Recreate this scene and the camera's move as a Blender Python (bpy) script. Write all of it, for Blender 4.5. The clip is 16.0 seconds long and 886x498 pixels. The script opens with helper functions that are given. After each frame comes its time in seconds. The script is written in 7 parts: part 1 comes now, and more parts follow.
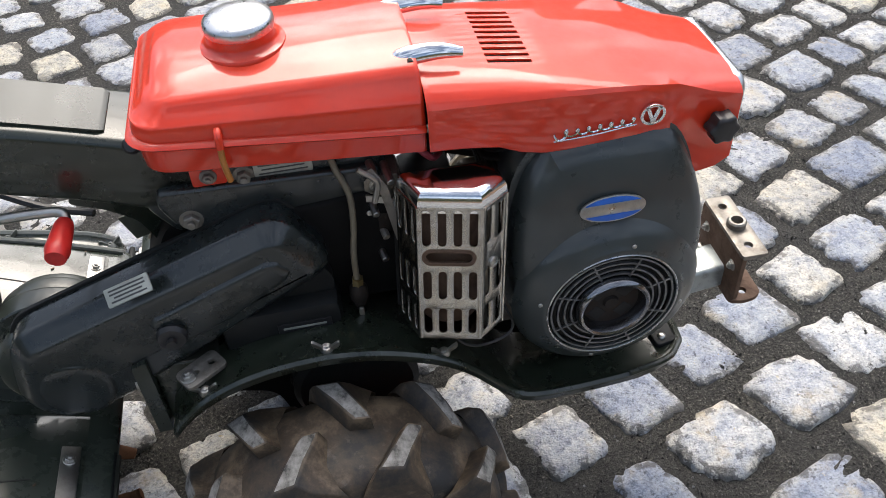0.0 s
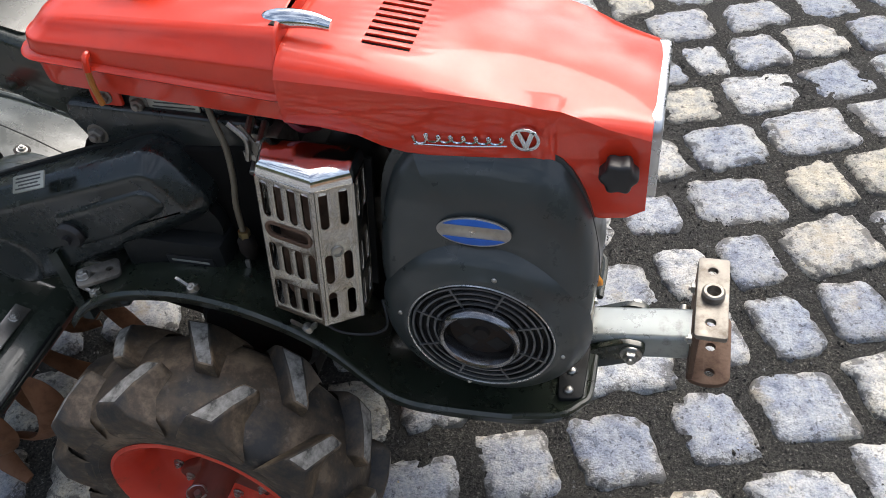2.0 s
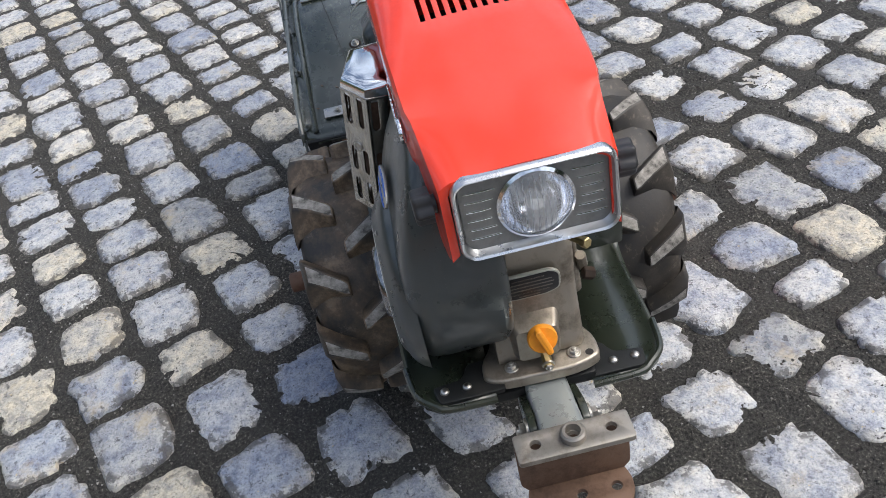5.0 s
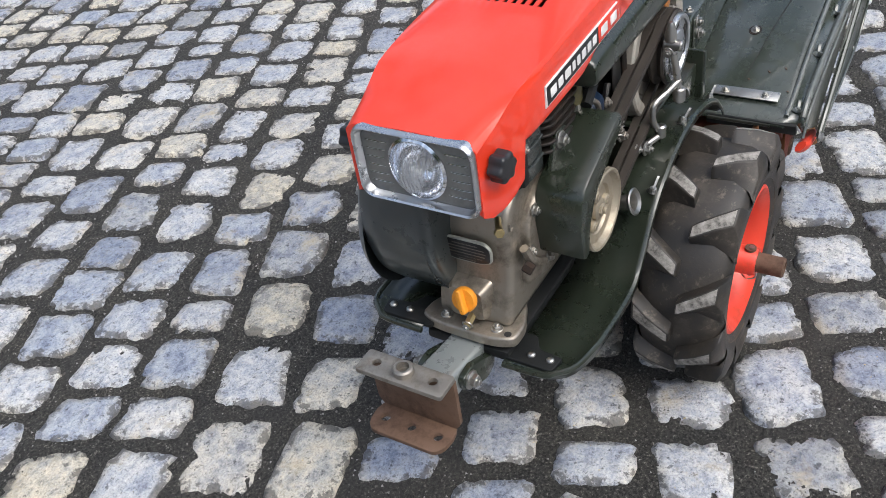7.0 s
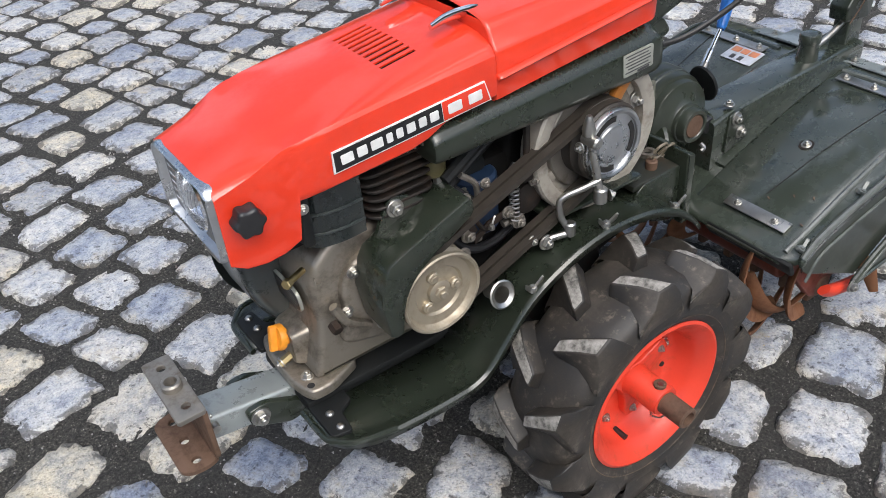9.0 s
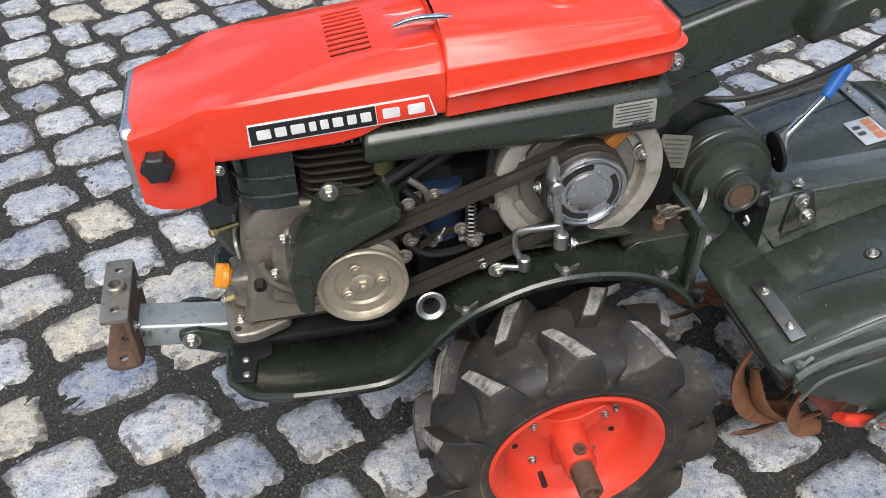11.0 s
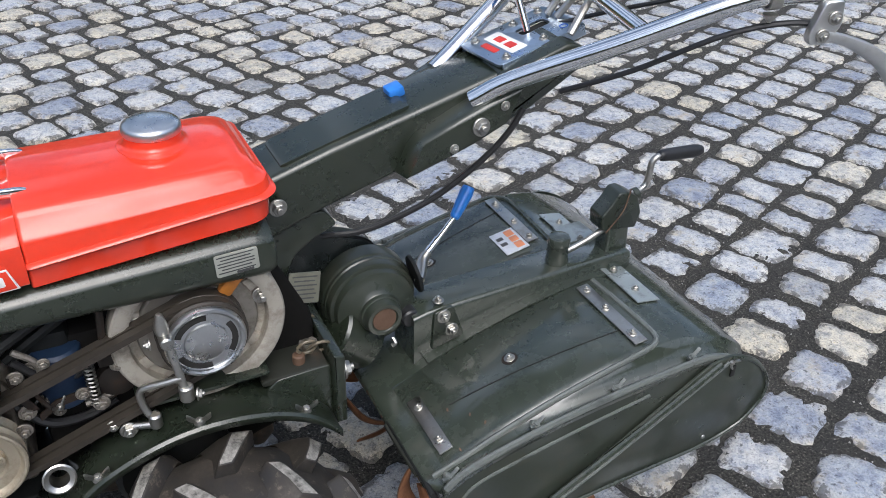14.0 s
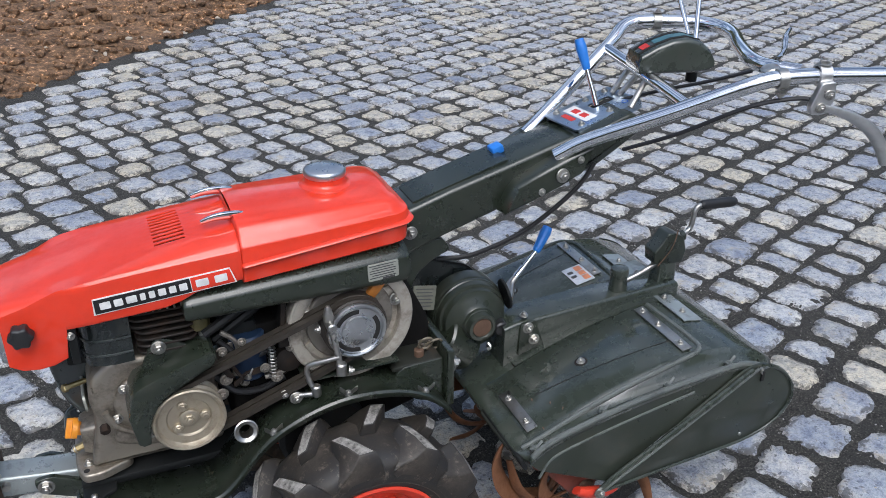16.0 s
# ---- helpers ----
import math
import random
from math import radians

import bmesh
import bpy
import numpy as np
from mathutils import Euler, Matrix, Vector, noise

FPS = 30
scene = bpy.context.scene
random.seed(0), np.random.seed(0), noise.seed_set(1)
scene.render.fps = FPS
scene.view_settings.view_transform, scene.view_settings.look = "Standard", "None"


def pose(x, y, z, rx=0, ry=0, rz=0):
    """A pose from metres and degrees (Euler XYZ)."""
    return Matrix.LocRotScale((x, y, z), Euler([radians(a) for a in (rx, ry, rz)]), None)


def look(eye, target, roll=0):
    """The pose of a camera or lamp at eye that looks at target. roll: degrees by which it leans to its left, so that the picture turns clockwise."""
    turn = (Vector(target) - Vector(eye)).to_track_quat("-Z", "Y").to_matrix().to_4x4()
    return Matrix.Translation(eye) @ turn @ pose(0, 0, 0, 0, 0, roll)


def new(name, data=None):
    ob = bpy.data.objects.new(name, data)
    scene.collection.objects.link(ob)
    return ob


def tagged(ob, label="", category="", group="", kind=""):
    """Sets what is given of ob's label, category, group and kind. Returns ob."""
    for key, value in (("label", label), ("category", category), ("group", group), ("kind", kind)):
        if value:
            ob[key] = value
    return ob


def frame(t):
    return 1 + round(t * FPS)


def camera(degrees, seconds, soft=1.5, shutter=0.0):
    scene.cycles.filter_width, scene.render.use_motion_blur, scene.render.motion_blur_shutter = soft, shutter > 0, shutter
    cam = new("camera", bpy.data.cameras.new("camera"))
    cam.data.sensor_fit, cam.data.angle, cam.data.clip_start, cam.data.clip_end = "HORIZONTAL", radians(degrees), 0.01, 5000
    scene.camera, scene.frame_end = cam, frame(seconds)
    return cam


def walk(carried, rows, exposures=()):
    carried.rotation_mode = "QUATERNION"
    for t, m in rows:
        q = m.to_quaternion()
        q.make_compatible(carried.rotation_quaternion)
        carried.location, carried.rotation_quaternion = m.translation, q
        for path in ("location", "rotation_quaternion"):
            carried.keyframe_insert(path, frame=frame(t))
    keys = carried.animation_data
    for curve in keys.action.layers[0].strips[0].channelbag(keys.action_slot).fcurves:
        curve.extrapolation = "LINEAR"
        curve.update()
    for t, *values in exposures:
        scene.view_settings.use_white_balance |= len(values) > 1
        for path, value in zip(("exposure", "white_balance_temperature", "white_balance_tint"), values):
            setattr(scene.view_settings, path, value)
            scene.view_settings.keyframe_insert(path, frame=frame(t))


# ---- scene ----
cam = camera(54.4, 16.0, soft=0.78)
PATH = [
    (0, (-0.350, -0.744, 1.126), (-0.123, 0.691, -0.248), -3.5),
    (0.5, (-0.311, -0.739, 1.125), (-0.170, 0.695, -0.262), -5.6),
    (1, (-0.147, -0.743, 1.123), (-0.173, 0.683, -0.279), -7.4),
    (1.5, (-0.009, -0.728, 1.113), (-0.239, 0.680, -0.289), -8.4),
    (2, (0.084, -0.666, 1.088), (-0.389, 0.678, -0.316), -7.2),
    (2.5, (0.176, -0.602, 1.090), (-0.569, 0.625, -0.303), -8.3),
    (3, (0.362, -0.543, 1.087), (-0.675, 0.517, -0.256), -9.7),
    (3.5, (0.488, -0.477, 1.086), (-0.747, 0.403, -0.219), -11.2),
    (4, (0.544, -0.352, 1.067), (-0.851, 0.273, -0.223), -12.1),
    (4.5, (0.570, -0.247, 1.069), (-0.925, 0.086, -0.218), -13.1),
    (5, (0.664, -0.093, 1.056), (-0.880, -0.061, -0.214), -13.0),
    (5.2, (0.701, -0.035, 1.059), (-0.849, -0.118, -0.202), -12.9),
    (5.55, (0.739, 0.063, 1.058), (-0.829, -0.222, -0.194), -12.9),
    (5.9, (0.757, 0.165, 1.062), (-0.781, -0.308, -0.182), -12.4),
    (6.25, (0.755, 0.267, 1.066), (-0.720, -0.376, -0.169), -11.6),
    (6.6, (0.732, 0.364, 1.070), (-0.659, -0.429, -0.160), -10.7),
    (6.95, (0.687, 0.449, 1.071), (-0.614, -0.466, -0.156), -9.6),
    (7.3, (0.619, 0.518, 1.067), (-0.597, -0.488, -0.162), -8.7),
    (7.5, (0.595, 0.562, 1.067), (-0.577, -0.500, -0.156), -8.4),
    (8, (0.466, 0.639, 1.053), (-0.597, -0.520, -0.182), -7.0),
    (8.5, (0.361, 0.702, 1.064), (-0.591, -0.564, -0.158), -6.9),
    (8.7, (0.329, 0.742, 1.062), (-0.607, -0.562, -0.131), -5.7),
    (9.05, (0.255, 0.781, 1.063), (-0.602, -0.579, -0.137), -5.0),
    (9.4, (0.189, 0.801, 1.066), (-0.578, -0.591, -0.162), -4.3),
    (9.75, (0.128, 0.810, 1.072), (-0.541, -0.600, -0.193), -3.5),
    (10.1, (0.070, 0.816, 1.080), (-0.498, -0.607, -0.216), -2.7),
    (10.45, (0.014, 0.828, 1.090), (-0.456, -0.614, -0.221), -1.9),
    (10.8, (-0.043, 0.854, 1.101), (-0.421, -0.622, -0.194), -1.2),
    (11, (-0.088, 0.874, 1.105), (-0.403, -0.626, -0.180), -0.5),
    (11.5, (-0.161, 0.925, 1.124), (-0.362, -0.641, -0.103), 0.3),
    (12, (-0.192, 0.952, 1.132), (-0.465, -0.637, -0.051), 0.9),
    (12.5, (-0.229, 0.966, 1.142), (-0.677, -0.608, -0.008), 1.5),
    (13, (-0.269, 0.953, 1.140), (-0.890, -0.568, -0.001), 1.8),
    (13.5, (-0.290, 0.947, 1.139), (-1.009, -0.533, 0.001), 2.1),
    (14, (-0.302, 0.942, 1.158), (-1.071, -0.554, 0.074), 1.8),
    (14.5, (-0.307, 0.958, 1.191), (-1.085, -0.577, 0.173), 1.5),
    (15, (-0.263, 0.992, 1.224), (-1.032, -0.580, 0.254), 1.7),
    (15.5, (-0.165, 1.087, 1.242), (-0.913, -0.512, 0.303), 1.0),
    (16, (-0.085, 1.215, 1.253), (-0.793, -0.411, 0.328), 0.8),
]
EXPOSURES = ((0, 0.50, 6600, 10), (1.5, 0.44, 6550, 10), (3, 0.30, 6450, 10), (5, 0.30, 6350, 10), (7.5, 0.26, 6200, 10), (12, 0.22, 6250, 10), (13.5, 0.20, 6100, 10), (14.5, 0.09, 5950, 10), (15.5, -0.06, 5850, 10), (16, -0.06, 5850, 10))
walk(cam, [(t, look(eye, target, roll)) for t, eye, target, roll in PATH],
     exposures=EXPOSURES)

# ---- world and light ----
world = bpy.data.worlds.new("sky")
scene.world = world
world.use_nodes = True
wn, wl = world.node_tree.nodes, world.node_tree.links
wn.clear()
SUN_UP, SUN_ROUND = radians(54), radians(14)
sky = wn.new("ShaderNodeTexSky")
sky.sky_type, sky.sun_disc = "NISHITA", False
sky.sun_elevation, sky.sun_rotation = SUN_UP, SUN_ROUND
sky.air_density, sky.dust_density = 1.0, 4.0
cloud, ramp = wn.new("ShaderNodeTexNoise"), wn.new("ShaderNodeValToRGB")
cloud.inputs["Scale"].default_value, cloud.inputs["Detail"].default_value = 4.6, 9.0
ramp.color_ramp.elements[0].position, ramp.color_ramp.elements[1].position = 0.455, 0.60
mixer, back, out = wn.new("ShaderNodeMix"), wn.new("ShaderNodeBackground"), wn.new("ShaderNodeOutputWorld")
mixer.data_type = "RGBA"
wl.new(cloud.outputs["Fac"], ramp.inputs["Fac"])
wl.new(ramp.outputs["Color"], mixer.inputs["Factor"])
wl.new(sky.outputs["Color"], mixer.inputs["A"])
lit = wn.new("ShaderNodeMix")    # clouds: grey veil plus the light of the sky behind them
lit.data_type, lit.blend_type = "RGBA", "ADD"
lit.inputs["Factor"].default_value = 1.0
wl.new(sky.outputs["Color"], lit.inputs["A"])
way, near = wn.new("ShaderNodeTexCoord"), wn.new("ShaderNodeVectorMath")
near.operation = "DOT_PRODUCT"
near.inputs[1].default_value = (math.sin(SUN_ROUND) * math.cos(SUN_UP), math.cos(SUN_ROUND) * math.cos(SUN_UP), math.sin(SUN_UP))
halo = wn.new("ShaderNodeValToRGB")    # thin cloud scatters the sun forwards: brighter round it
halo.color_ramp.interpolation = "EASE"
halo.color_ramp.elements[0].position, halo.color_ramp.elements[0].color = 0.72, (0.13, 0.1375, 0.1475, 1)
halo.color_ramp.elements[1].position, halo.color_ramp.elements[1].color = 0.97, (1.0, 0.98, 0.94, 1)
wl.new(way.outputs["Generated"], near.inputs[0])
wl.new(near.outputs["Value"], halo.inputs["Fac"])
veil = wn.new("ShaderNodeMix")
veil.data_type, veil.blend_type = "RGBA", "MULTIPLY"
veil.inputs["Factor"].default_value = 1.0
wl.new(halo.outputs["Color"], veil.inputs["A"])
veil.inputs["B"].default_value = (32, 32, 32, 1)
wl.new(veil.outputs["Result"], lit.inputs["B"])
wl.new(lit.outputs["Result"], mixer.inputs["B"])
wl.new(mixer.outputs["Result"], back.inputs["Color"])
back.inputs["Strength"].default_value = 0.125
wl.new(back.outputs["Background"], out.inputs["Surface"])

sun_data = bpy.data.lights.new("sun", "SUN")
sun_data.energy, sun_data.angle, sun_data.color = 1.25, radians(36), (1.0, 0.96, 0.9)
sun = new("sun", sun_data)
sun_way = Vector((math.sin(SUN_ROUND) * math.cos(SUN_UP), math.cos(SUN_ROUND) * math.cos(SUN_UP), math.sin(SUN_UP)))
sun.matrix_world = look(sun_way * 6, (0, 0, 0))


# ---- materials ----
def nodes_of(name):
    m = bpy.data.materials.new(name)
    m.use_nodes = True
    n, l = m.node_tree.nodes, m.node_tree.links
    return m, n, l, n["Principled BSDF"]


def noise_node(n, l, scale, detail=5.0, rough=0.6, where="Object"):
    c, t = n.new("ShaderNodeTexCoord"), n.new("ShaderNodeTexNoise")
    t.inputs["Scale"].default_value, t.inputs["Detail"].default_value, t.inputs["Roughness"].default_value = scale, detail, rough
    l.new(c.outputs[where], t.inputs["Vector"])
    return t


def ramp_node(n, l, source, stops):
    r = n.new("ShaderNodeValToRGB")
    e = r.color_ramp.elements
    e[0].position, e[0].color = stops[0][0], (*stops[0][1], 1)
    e[1].position, e[1].color = stops[-1][0], (*stops[-1][1], 1)
    for p, c in stops[1:-1]:
        e.new(p).color = (*c, 1)
    l.new(source, r.inputs["Fac"])
    return r


def mix_node(n, l, fac, a, b, kind="MIX"):
    m = n.new("ShaderNodeMix")
    m.data_type, m.blend_type = "RGBA", kind
    for key, v in (("Factor", fac), ("A", a), ("B", b)):
        if hasattr(v, "links"):
            l.new(v, m.inputs[key])
        elif key == "Factor":
            m.inputs["Factor"].default_value = v
        else:
            m.inputs[key].default_value = (*v, 1)
    return m.outputs["Result"]


def bump_node(n, l, b, height, strength, distance=0.002):
    k = n.new("ShaderNodeBump")
    k.inputs["Strength"].default_value, k.inputs["Distance"].default_value = strength, distance
    l.new(height, k.inputs["Height"])
    l.new(k.outputs["Normal"], b.inputs["Normal"])


def paint(name, base, rough=0.3, coat=0.3, dirt=(0.06, 0.045, 0.03), dirt_amount=0.25, wear=None, metal=0.0, grain=0.08, gloss=0.07):
    """Painted or plated sheet: colour drift, dust in patches, chips, fine orange peel."""
    m, n, l, b = nodes_of(name)
    big, fine = noise_node(n, l, 9, 6, 0.65), noise_node(n, l, 160, 3)
    drift = ramp_node(n, l, big.outputs["Fac"], [(0.3, tuple(v * 0.9 for v in base)), (0.7, tuple(min(1, v * 1.08) for v in base))])
    patch = noise_node(n, l, 23, 8, 0.7)
    mask = ramp_node(n, l, patch.outputs["Fac"], [(0.54, (0, 0, 0)), (0.74, (dirt_amount,) * 3)])
    colour = mix_node(n, l, mask.outputs["Color"], drift.outputs["Color"], dirt)
    if wear:
        chips = noise_node(n, l, 48, 6, 0.75)
        cm = ramp_node(n, l, chips.outputs["Fac"], [(0.715, (0, 0, 0)), (0.735, (1, 1, 1))])
        colour = mix_node(n, l, cm.outputs["Color"], colour, wear)
    l.new(colour, b.inputs["Base Color"])
    rr = ramp_node(n, l, patch.outputs["Fac"], [(0.35, (rough * 0.8,) * 3), (0.75, (min(1, rough * 1.6),) * 3)])
    l.new(rr.outputs["Color"], b.inputs["Roughness"])
    b.inputs["Metallic"].default_value = metal
    b.inputs["Coat Weight"].default_value, b.inputs["Coat Roughness"].default_value = coat, gloss
    bump_node(n, l, b, fine.outputs["Fac"], grain, 0.0006)
    return m


def metal(name, base, rough=0.3, stain=(0.12, 0.09, 0.06), stain_amount=0.4, metallic=1.0, scale=30, grain=0.15):
    m, n, l, b = nodes_of(name)
    a, f = noise_node(n, l, scale, 8, 0.7), noise_node(n, l, 300, 2)
    mask = ramp_node(n, l, a.outputs["Fac"], [(0.48, (0, 0, 0)), (0.72, (stain_amount,) * 3)])
    l.new(mix_node(n, l, mask.outputs["Color"], base, stain), b.inputs["Base Color"])
    rr = ramp_node(n, l, a.outputs["Fac"], [(0.3, (rough * 0.75,) * 3), (0.75, (min(1, rough * 1.8),) * 3)])
    l.new(rr.outputs["Color"], b.inputs["Roughness"])
    b.inputs["Metallic"].default_value = metallic
    bump_node(n, l, b, f.outputs["Fac"], grain, 0.0005)
    return m


def plain(name, base, rough=0.5, metallic=0.0):
    m, n, l, b = nodes_of(name)
    a = noise_node(n, l, 60, 5)
    r = ramp_node(n, l, a.outputs["Fac"], [(0.3, tuple(v * 0.82 for v in base)), (0.7, tuple(min(1, v * 1.12) for v in base))])
    l.new(r.outputs["Color"], b.inputs["Base Color"])
    b.inputs["Roughness"].default_value, b.inputs["Metallic"].default_value = rough, metallic
    return m


RED = paint("red_paint", (0.70, 0.040, 0.013), 0.40, 0.85, dirt=(0.35, 0.03, 0.015), dirt_amount=0.18, grain=0.035, gloss=0.045)
STAINED = paint("rust_stained_green", (0.020, 0.021, 0.016), 0.4, 0.1, dirt=(0.07, 0.042, 0.025), dirt_amount=0.8, wear=(0.12, 0.06, 0.03))
HUB_RUST = paint("rusty_hub_paint", (0.17, 0.042, 0.025), 0.5, 0.0, dirt=(0.07, 0.035, 0.022), dirt_amount=0.9, wear=(0.10, 0.05, 0.03))
WHEEL_RED = paint("wheel_red_paint", (0.66, 0.05, 0.022), 0.4, 0.1, dirt=(0.16, 0.07, 0.03), dirt_amount=0.6, wear=(0.18, 0.08, 0.04))
RED.node_tree.nodes["Principled BSDF"].inputs["Specular IOR Level"].default_value = 0.25
GREEN = paint("dark_green_paint", (0.019, 0.0245, 0.0165), 0.27, 0.4, dirt=(0.06, 0.055, 0.04), dirt_amount=0.22)
DECK_SIDE = paint("dull_deck_paint", (0.028, 0.034, 0.025), 0.32, 0.3, dirt=(0.08, 0.07, 0.05), dirt_amount=0.4, wear=(0.13, 0.06, 0.03))
# paler green for wear and for the highlights painted along the deck's edges
SCUFF_SHEEN = paint("scuff_and_sheen_green", (0.11, 0.12, 0.11), 0.3, 0.4, dirt=(0.04, 0.045, 0.04), dirt_amount=0.9)
DECK = paint("worn_deck_paint", (0.034, 0.042, 0.032), 0.25, 0.8, dirt=(0.07, 0.06, 0.045), dirt_amount=0.28, wear=(0.16, 0.06, 0.025))
GREY = paint("grey_fan_paint", (0.040, 0.047, 0.046), 0.30, 0.3, dirt=(0.07, 0.065, 0.055), dirt_amount=0.25)
# fan-cover grey made darker: the chain case's shade is in the colour
DARKENED_GREY = paint("grey_darkened_for_shade", (0.016, 0.0205, 0.020), 0.26, 0.35, dirt=(0.055, 0.05, 0.042), dirt_amount=0.25)
BLACK = paint("black_paint", (0.009, 0.010, 0.010), 0.5, 0.0, dirt=(0.035, 0.03, 0.024), dirt_amount=0.4)
# dull black: the shade of the recess under the tank is put into the colour
RECESS_BLACK = plain("recess_shade_black", (0.008, 0.0075, 0.007), 0.7)
RECESS_BLACK.node_tree.nodes["Principled BSDF"].inputs["Specular IOR Level"].default_value = 0.12
BLACK.node_tree.nodes["Principled BSDF"].inputs["Specular IOR Level"].default_value = 0.28
PALE = paint("pale_drawbar_paint", (0.33, 0.36, 0.355), 0.30, 0.3, dirt=(0.06, 0.05, 0.035), dirt_amount=0.85, wear=(0.09, 0.06, 0.04), metal=0.5)
CHROME = metal("chrome", (0.78, 0.79, 0.80), 0.10, (0.35, 0.33, 0.3), 0.25, grain=0.03)
ALU = metal("bright_alloy", (0.70, 0.70, 0.69), 0.33, (0.35, 0.33, 0.30), 0.35)
SATIN = metal("satin_chrome", (0.62, 0.63, 0.64), 0.24, (0.35, 0.34, 0.32), 0.3, grain=0.05)
STEEL = metal("zinc_steel", (0.47, 0.46, 0.43), 0.30, (0.18, 0.14, 0.09), 0.6)
GRILLE = metal("dull_grille_wire", (0.20, 0.21, 0.22), 0.36, (0.06, 0.055, 0.05), 0.7)
GUARD = metal("muffler_guard_steel", (0.47, 0.455, 0.42), 0.16, (0.25, 0.19, 0.12), 0.6)
ALLOY = metal("oily_cast_alloy", (0.33, 0.295, 0.245), 0.38, (0.07, 0.052, 0.036), 0.9, 0.8, 22, 0.4)
PULLEY = metal("worn_pulley_iron", (0.41, 0.36, 0.275), 0.44, (0.17, 0.13, 0.09), 0.6, 0.7, 26)
PLATE = metal("bare_plate_steel", (0.275, 0.255, 0.225), 0.45, (0.12, 0.085, 0.055), 0.8, 0.75, 34)
CAST = metal("pale_cast_iron", (0.43, 0.40, 0.345), 0.5, (0.13, 0.10, 0.07), 0.75, 0.5, 26)
RUST = metal("rust", (0.125, 0.073, 0.046), 0.7, (0.055, 0.030, 0.020), 0.9, 0.2, 40, 0.5)
TINE_RUST = metal("raw_tine_rust", (0.19, 0.082, 0.036), 0.7, (0.10, 0.045, 0.025), 0.9, 0.15, 40, 0.5)
# sooty fin metal; on the engine bay's links it stands in for shade
FINS = metal("soot_and_shade_metal", (0.021, 0.017, 0.0145), 0.6, (0.06, 0.035, 0.022), 0.8, 0.5, 34, 0.3)
BRASS = metal("brass", (0.50, 0.40, 0.20), 0.35, (0.2, 0.15, 0.08), 0.5)
BELT = plain("belt_rubber", (0.031, 0.025, 0.019), 0.55)
# even near-black that stands in for the shade inside openings
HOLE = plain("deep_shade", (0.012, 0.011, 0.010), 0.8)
PLASTIC = plain("black_plastic", (0.018, 0.018, 0.019), 0.4)
BLUE = plain("blue_plastic", (0.03, 0.19, 0.62), 0.35)
RED_GRIP = plain("red_grip", (0.55, 0.022, 0.018), 0.35)
ORANGE = plain("orange_plastic", (0.80, 0.30, 0.02), 0.45)
YELLOWED = plain("yellowed_hose", (0.15, 0.125, 0.085), 0.4)
MAROON = plain("dark_red_hose", (0.25, 0.03, 0.04), 0.4)
AMBER = plain("amber_plastic", (0.40, 0.15, 0.025), 0.35)
WHITE = plain("white_print", (0.72, 0.72, 0.70), 0.4)
BLUE_PRINT = plain("blue_print", (0.02, 0.12, 0.50), 0.35)
RED_PRINT = plain("red_print", (0.55, 0.03, 0.02), 0.4)
ORANGE_PRINT = plain("orange_print", (0.60, 0.22, 0.10), 0.45)
DIM_WHITE = plain("faded_white_print", (0.50, 0.52, 0.56), 0.4)
LABEL = plain("label_metal", (0.40, 0.41, 0.36), 0.35, 0.4)
DIM_LABEL = plain("grimy_label", (0.13, 0.13, 0.10), 0.45)
LABEL_INK = plain("label_ink", (0.05, 0.05, 0.05), 0.5)
BACKING = plain("black_backing", (0.013, 0.013, 0.014), 0.3)
TIN = metal("blue_grey_plate", (0.42, 0.50, 0.60), 0.28, (0.25, 0.27, 0.3), 0.5)


def rubber(name, mud, high):
    m, n, l, b = nodes_of(name)
    a, f, w = noise_node(n, l, 14, 8, 0.7), noise_node(n, l, 220, 3), noise_node(n, l, 55, 6, 0.7)
    base = ramp_node(n, l, a.outputs["Fac"], [(0.40, (0.020, 0.019, 0.018)), (0.53, tuple(v * 0.38 for v in mud)), (high, mud)])
    spots = ramp_node(n, l, w.outputs["Fac"], [(0.57, (0, 0, 0)), (0.70, (0.7, 0.7, 0.7))])
    l.new(mix_node(n, l, spots.outputs["Color"], base.outputs["Color"], (0.15, 0.125, 0.095)), b.inputs["Base Color"])
    b.inputs["Roughness"].default_value = 0.55
    bump_node(n, l, b, f.outputs["Fac"], 0.3, 0.001)
    return m


def worn_rubber():
    m, n, l, b = nodes_of("scuffed_lug_face")
    a, f = noise_node(n, l, 70, 7, 0.7), noise_node(n, l, 260, 3)
    r = ramp_node(n, l, a.outputs["Fac"], [(0.36, (0.06, 0.056, 0.05)), (0.47, (0.19, 0.18, 0.16)), (0.66, (0.36, 0.34, 0.31))])
    l.new(r.outputs["Color"], b.inputs["Base Color"])
    b.inputs["Roughness"].default_value = 0.8
    bump_node(n, l, b, f.outputs["Fac"], 0.3, 0.001)
    return m


RUBBER, RUBBER_GREY, LUG = rubber("muddy_rubber", (0.19, 0.135, 0.085), 0.64), rubber("dusty_rubber", (0.075, 0.063, 0.050), 0.76), worn_rubber()


def glass():
    m, n, l, b = nodes_of("lamp_glass")
    b.inputs["Base Color"].default_value = (0.95, 0.97, 1, 1)
    b.inputs["Roughness"].default_value, b.inputs["Transmission Weight"].default_value, b.inputs["IOR"].default_value = 0.02, 0.95, 1.45
    return m


GLASS = glass()


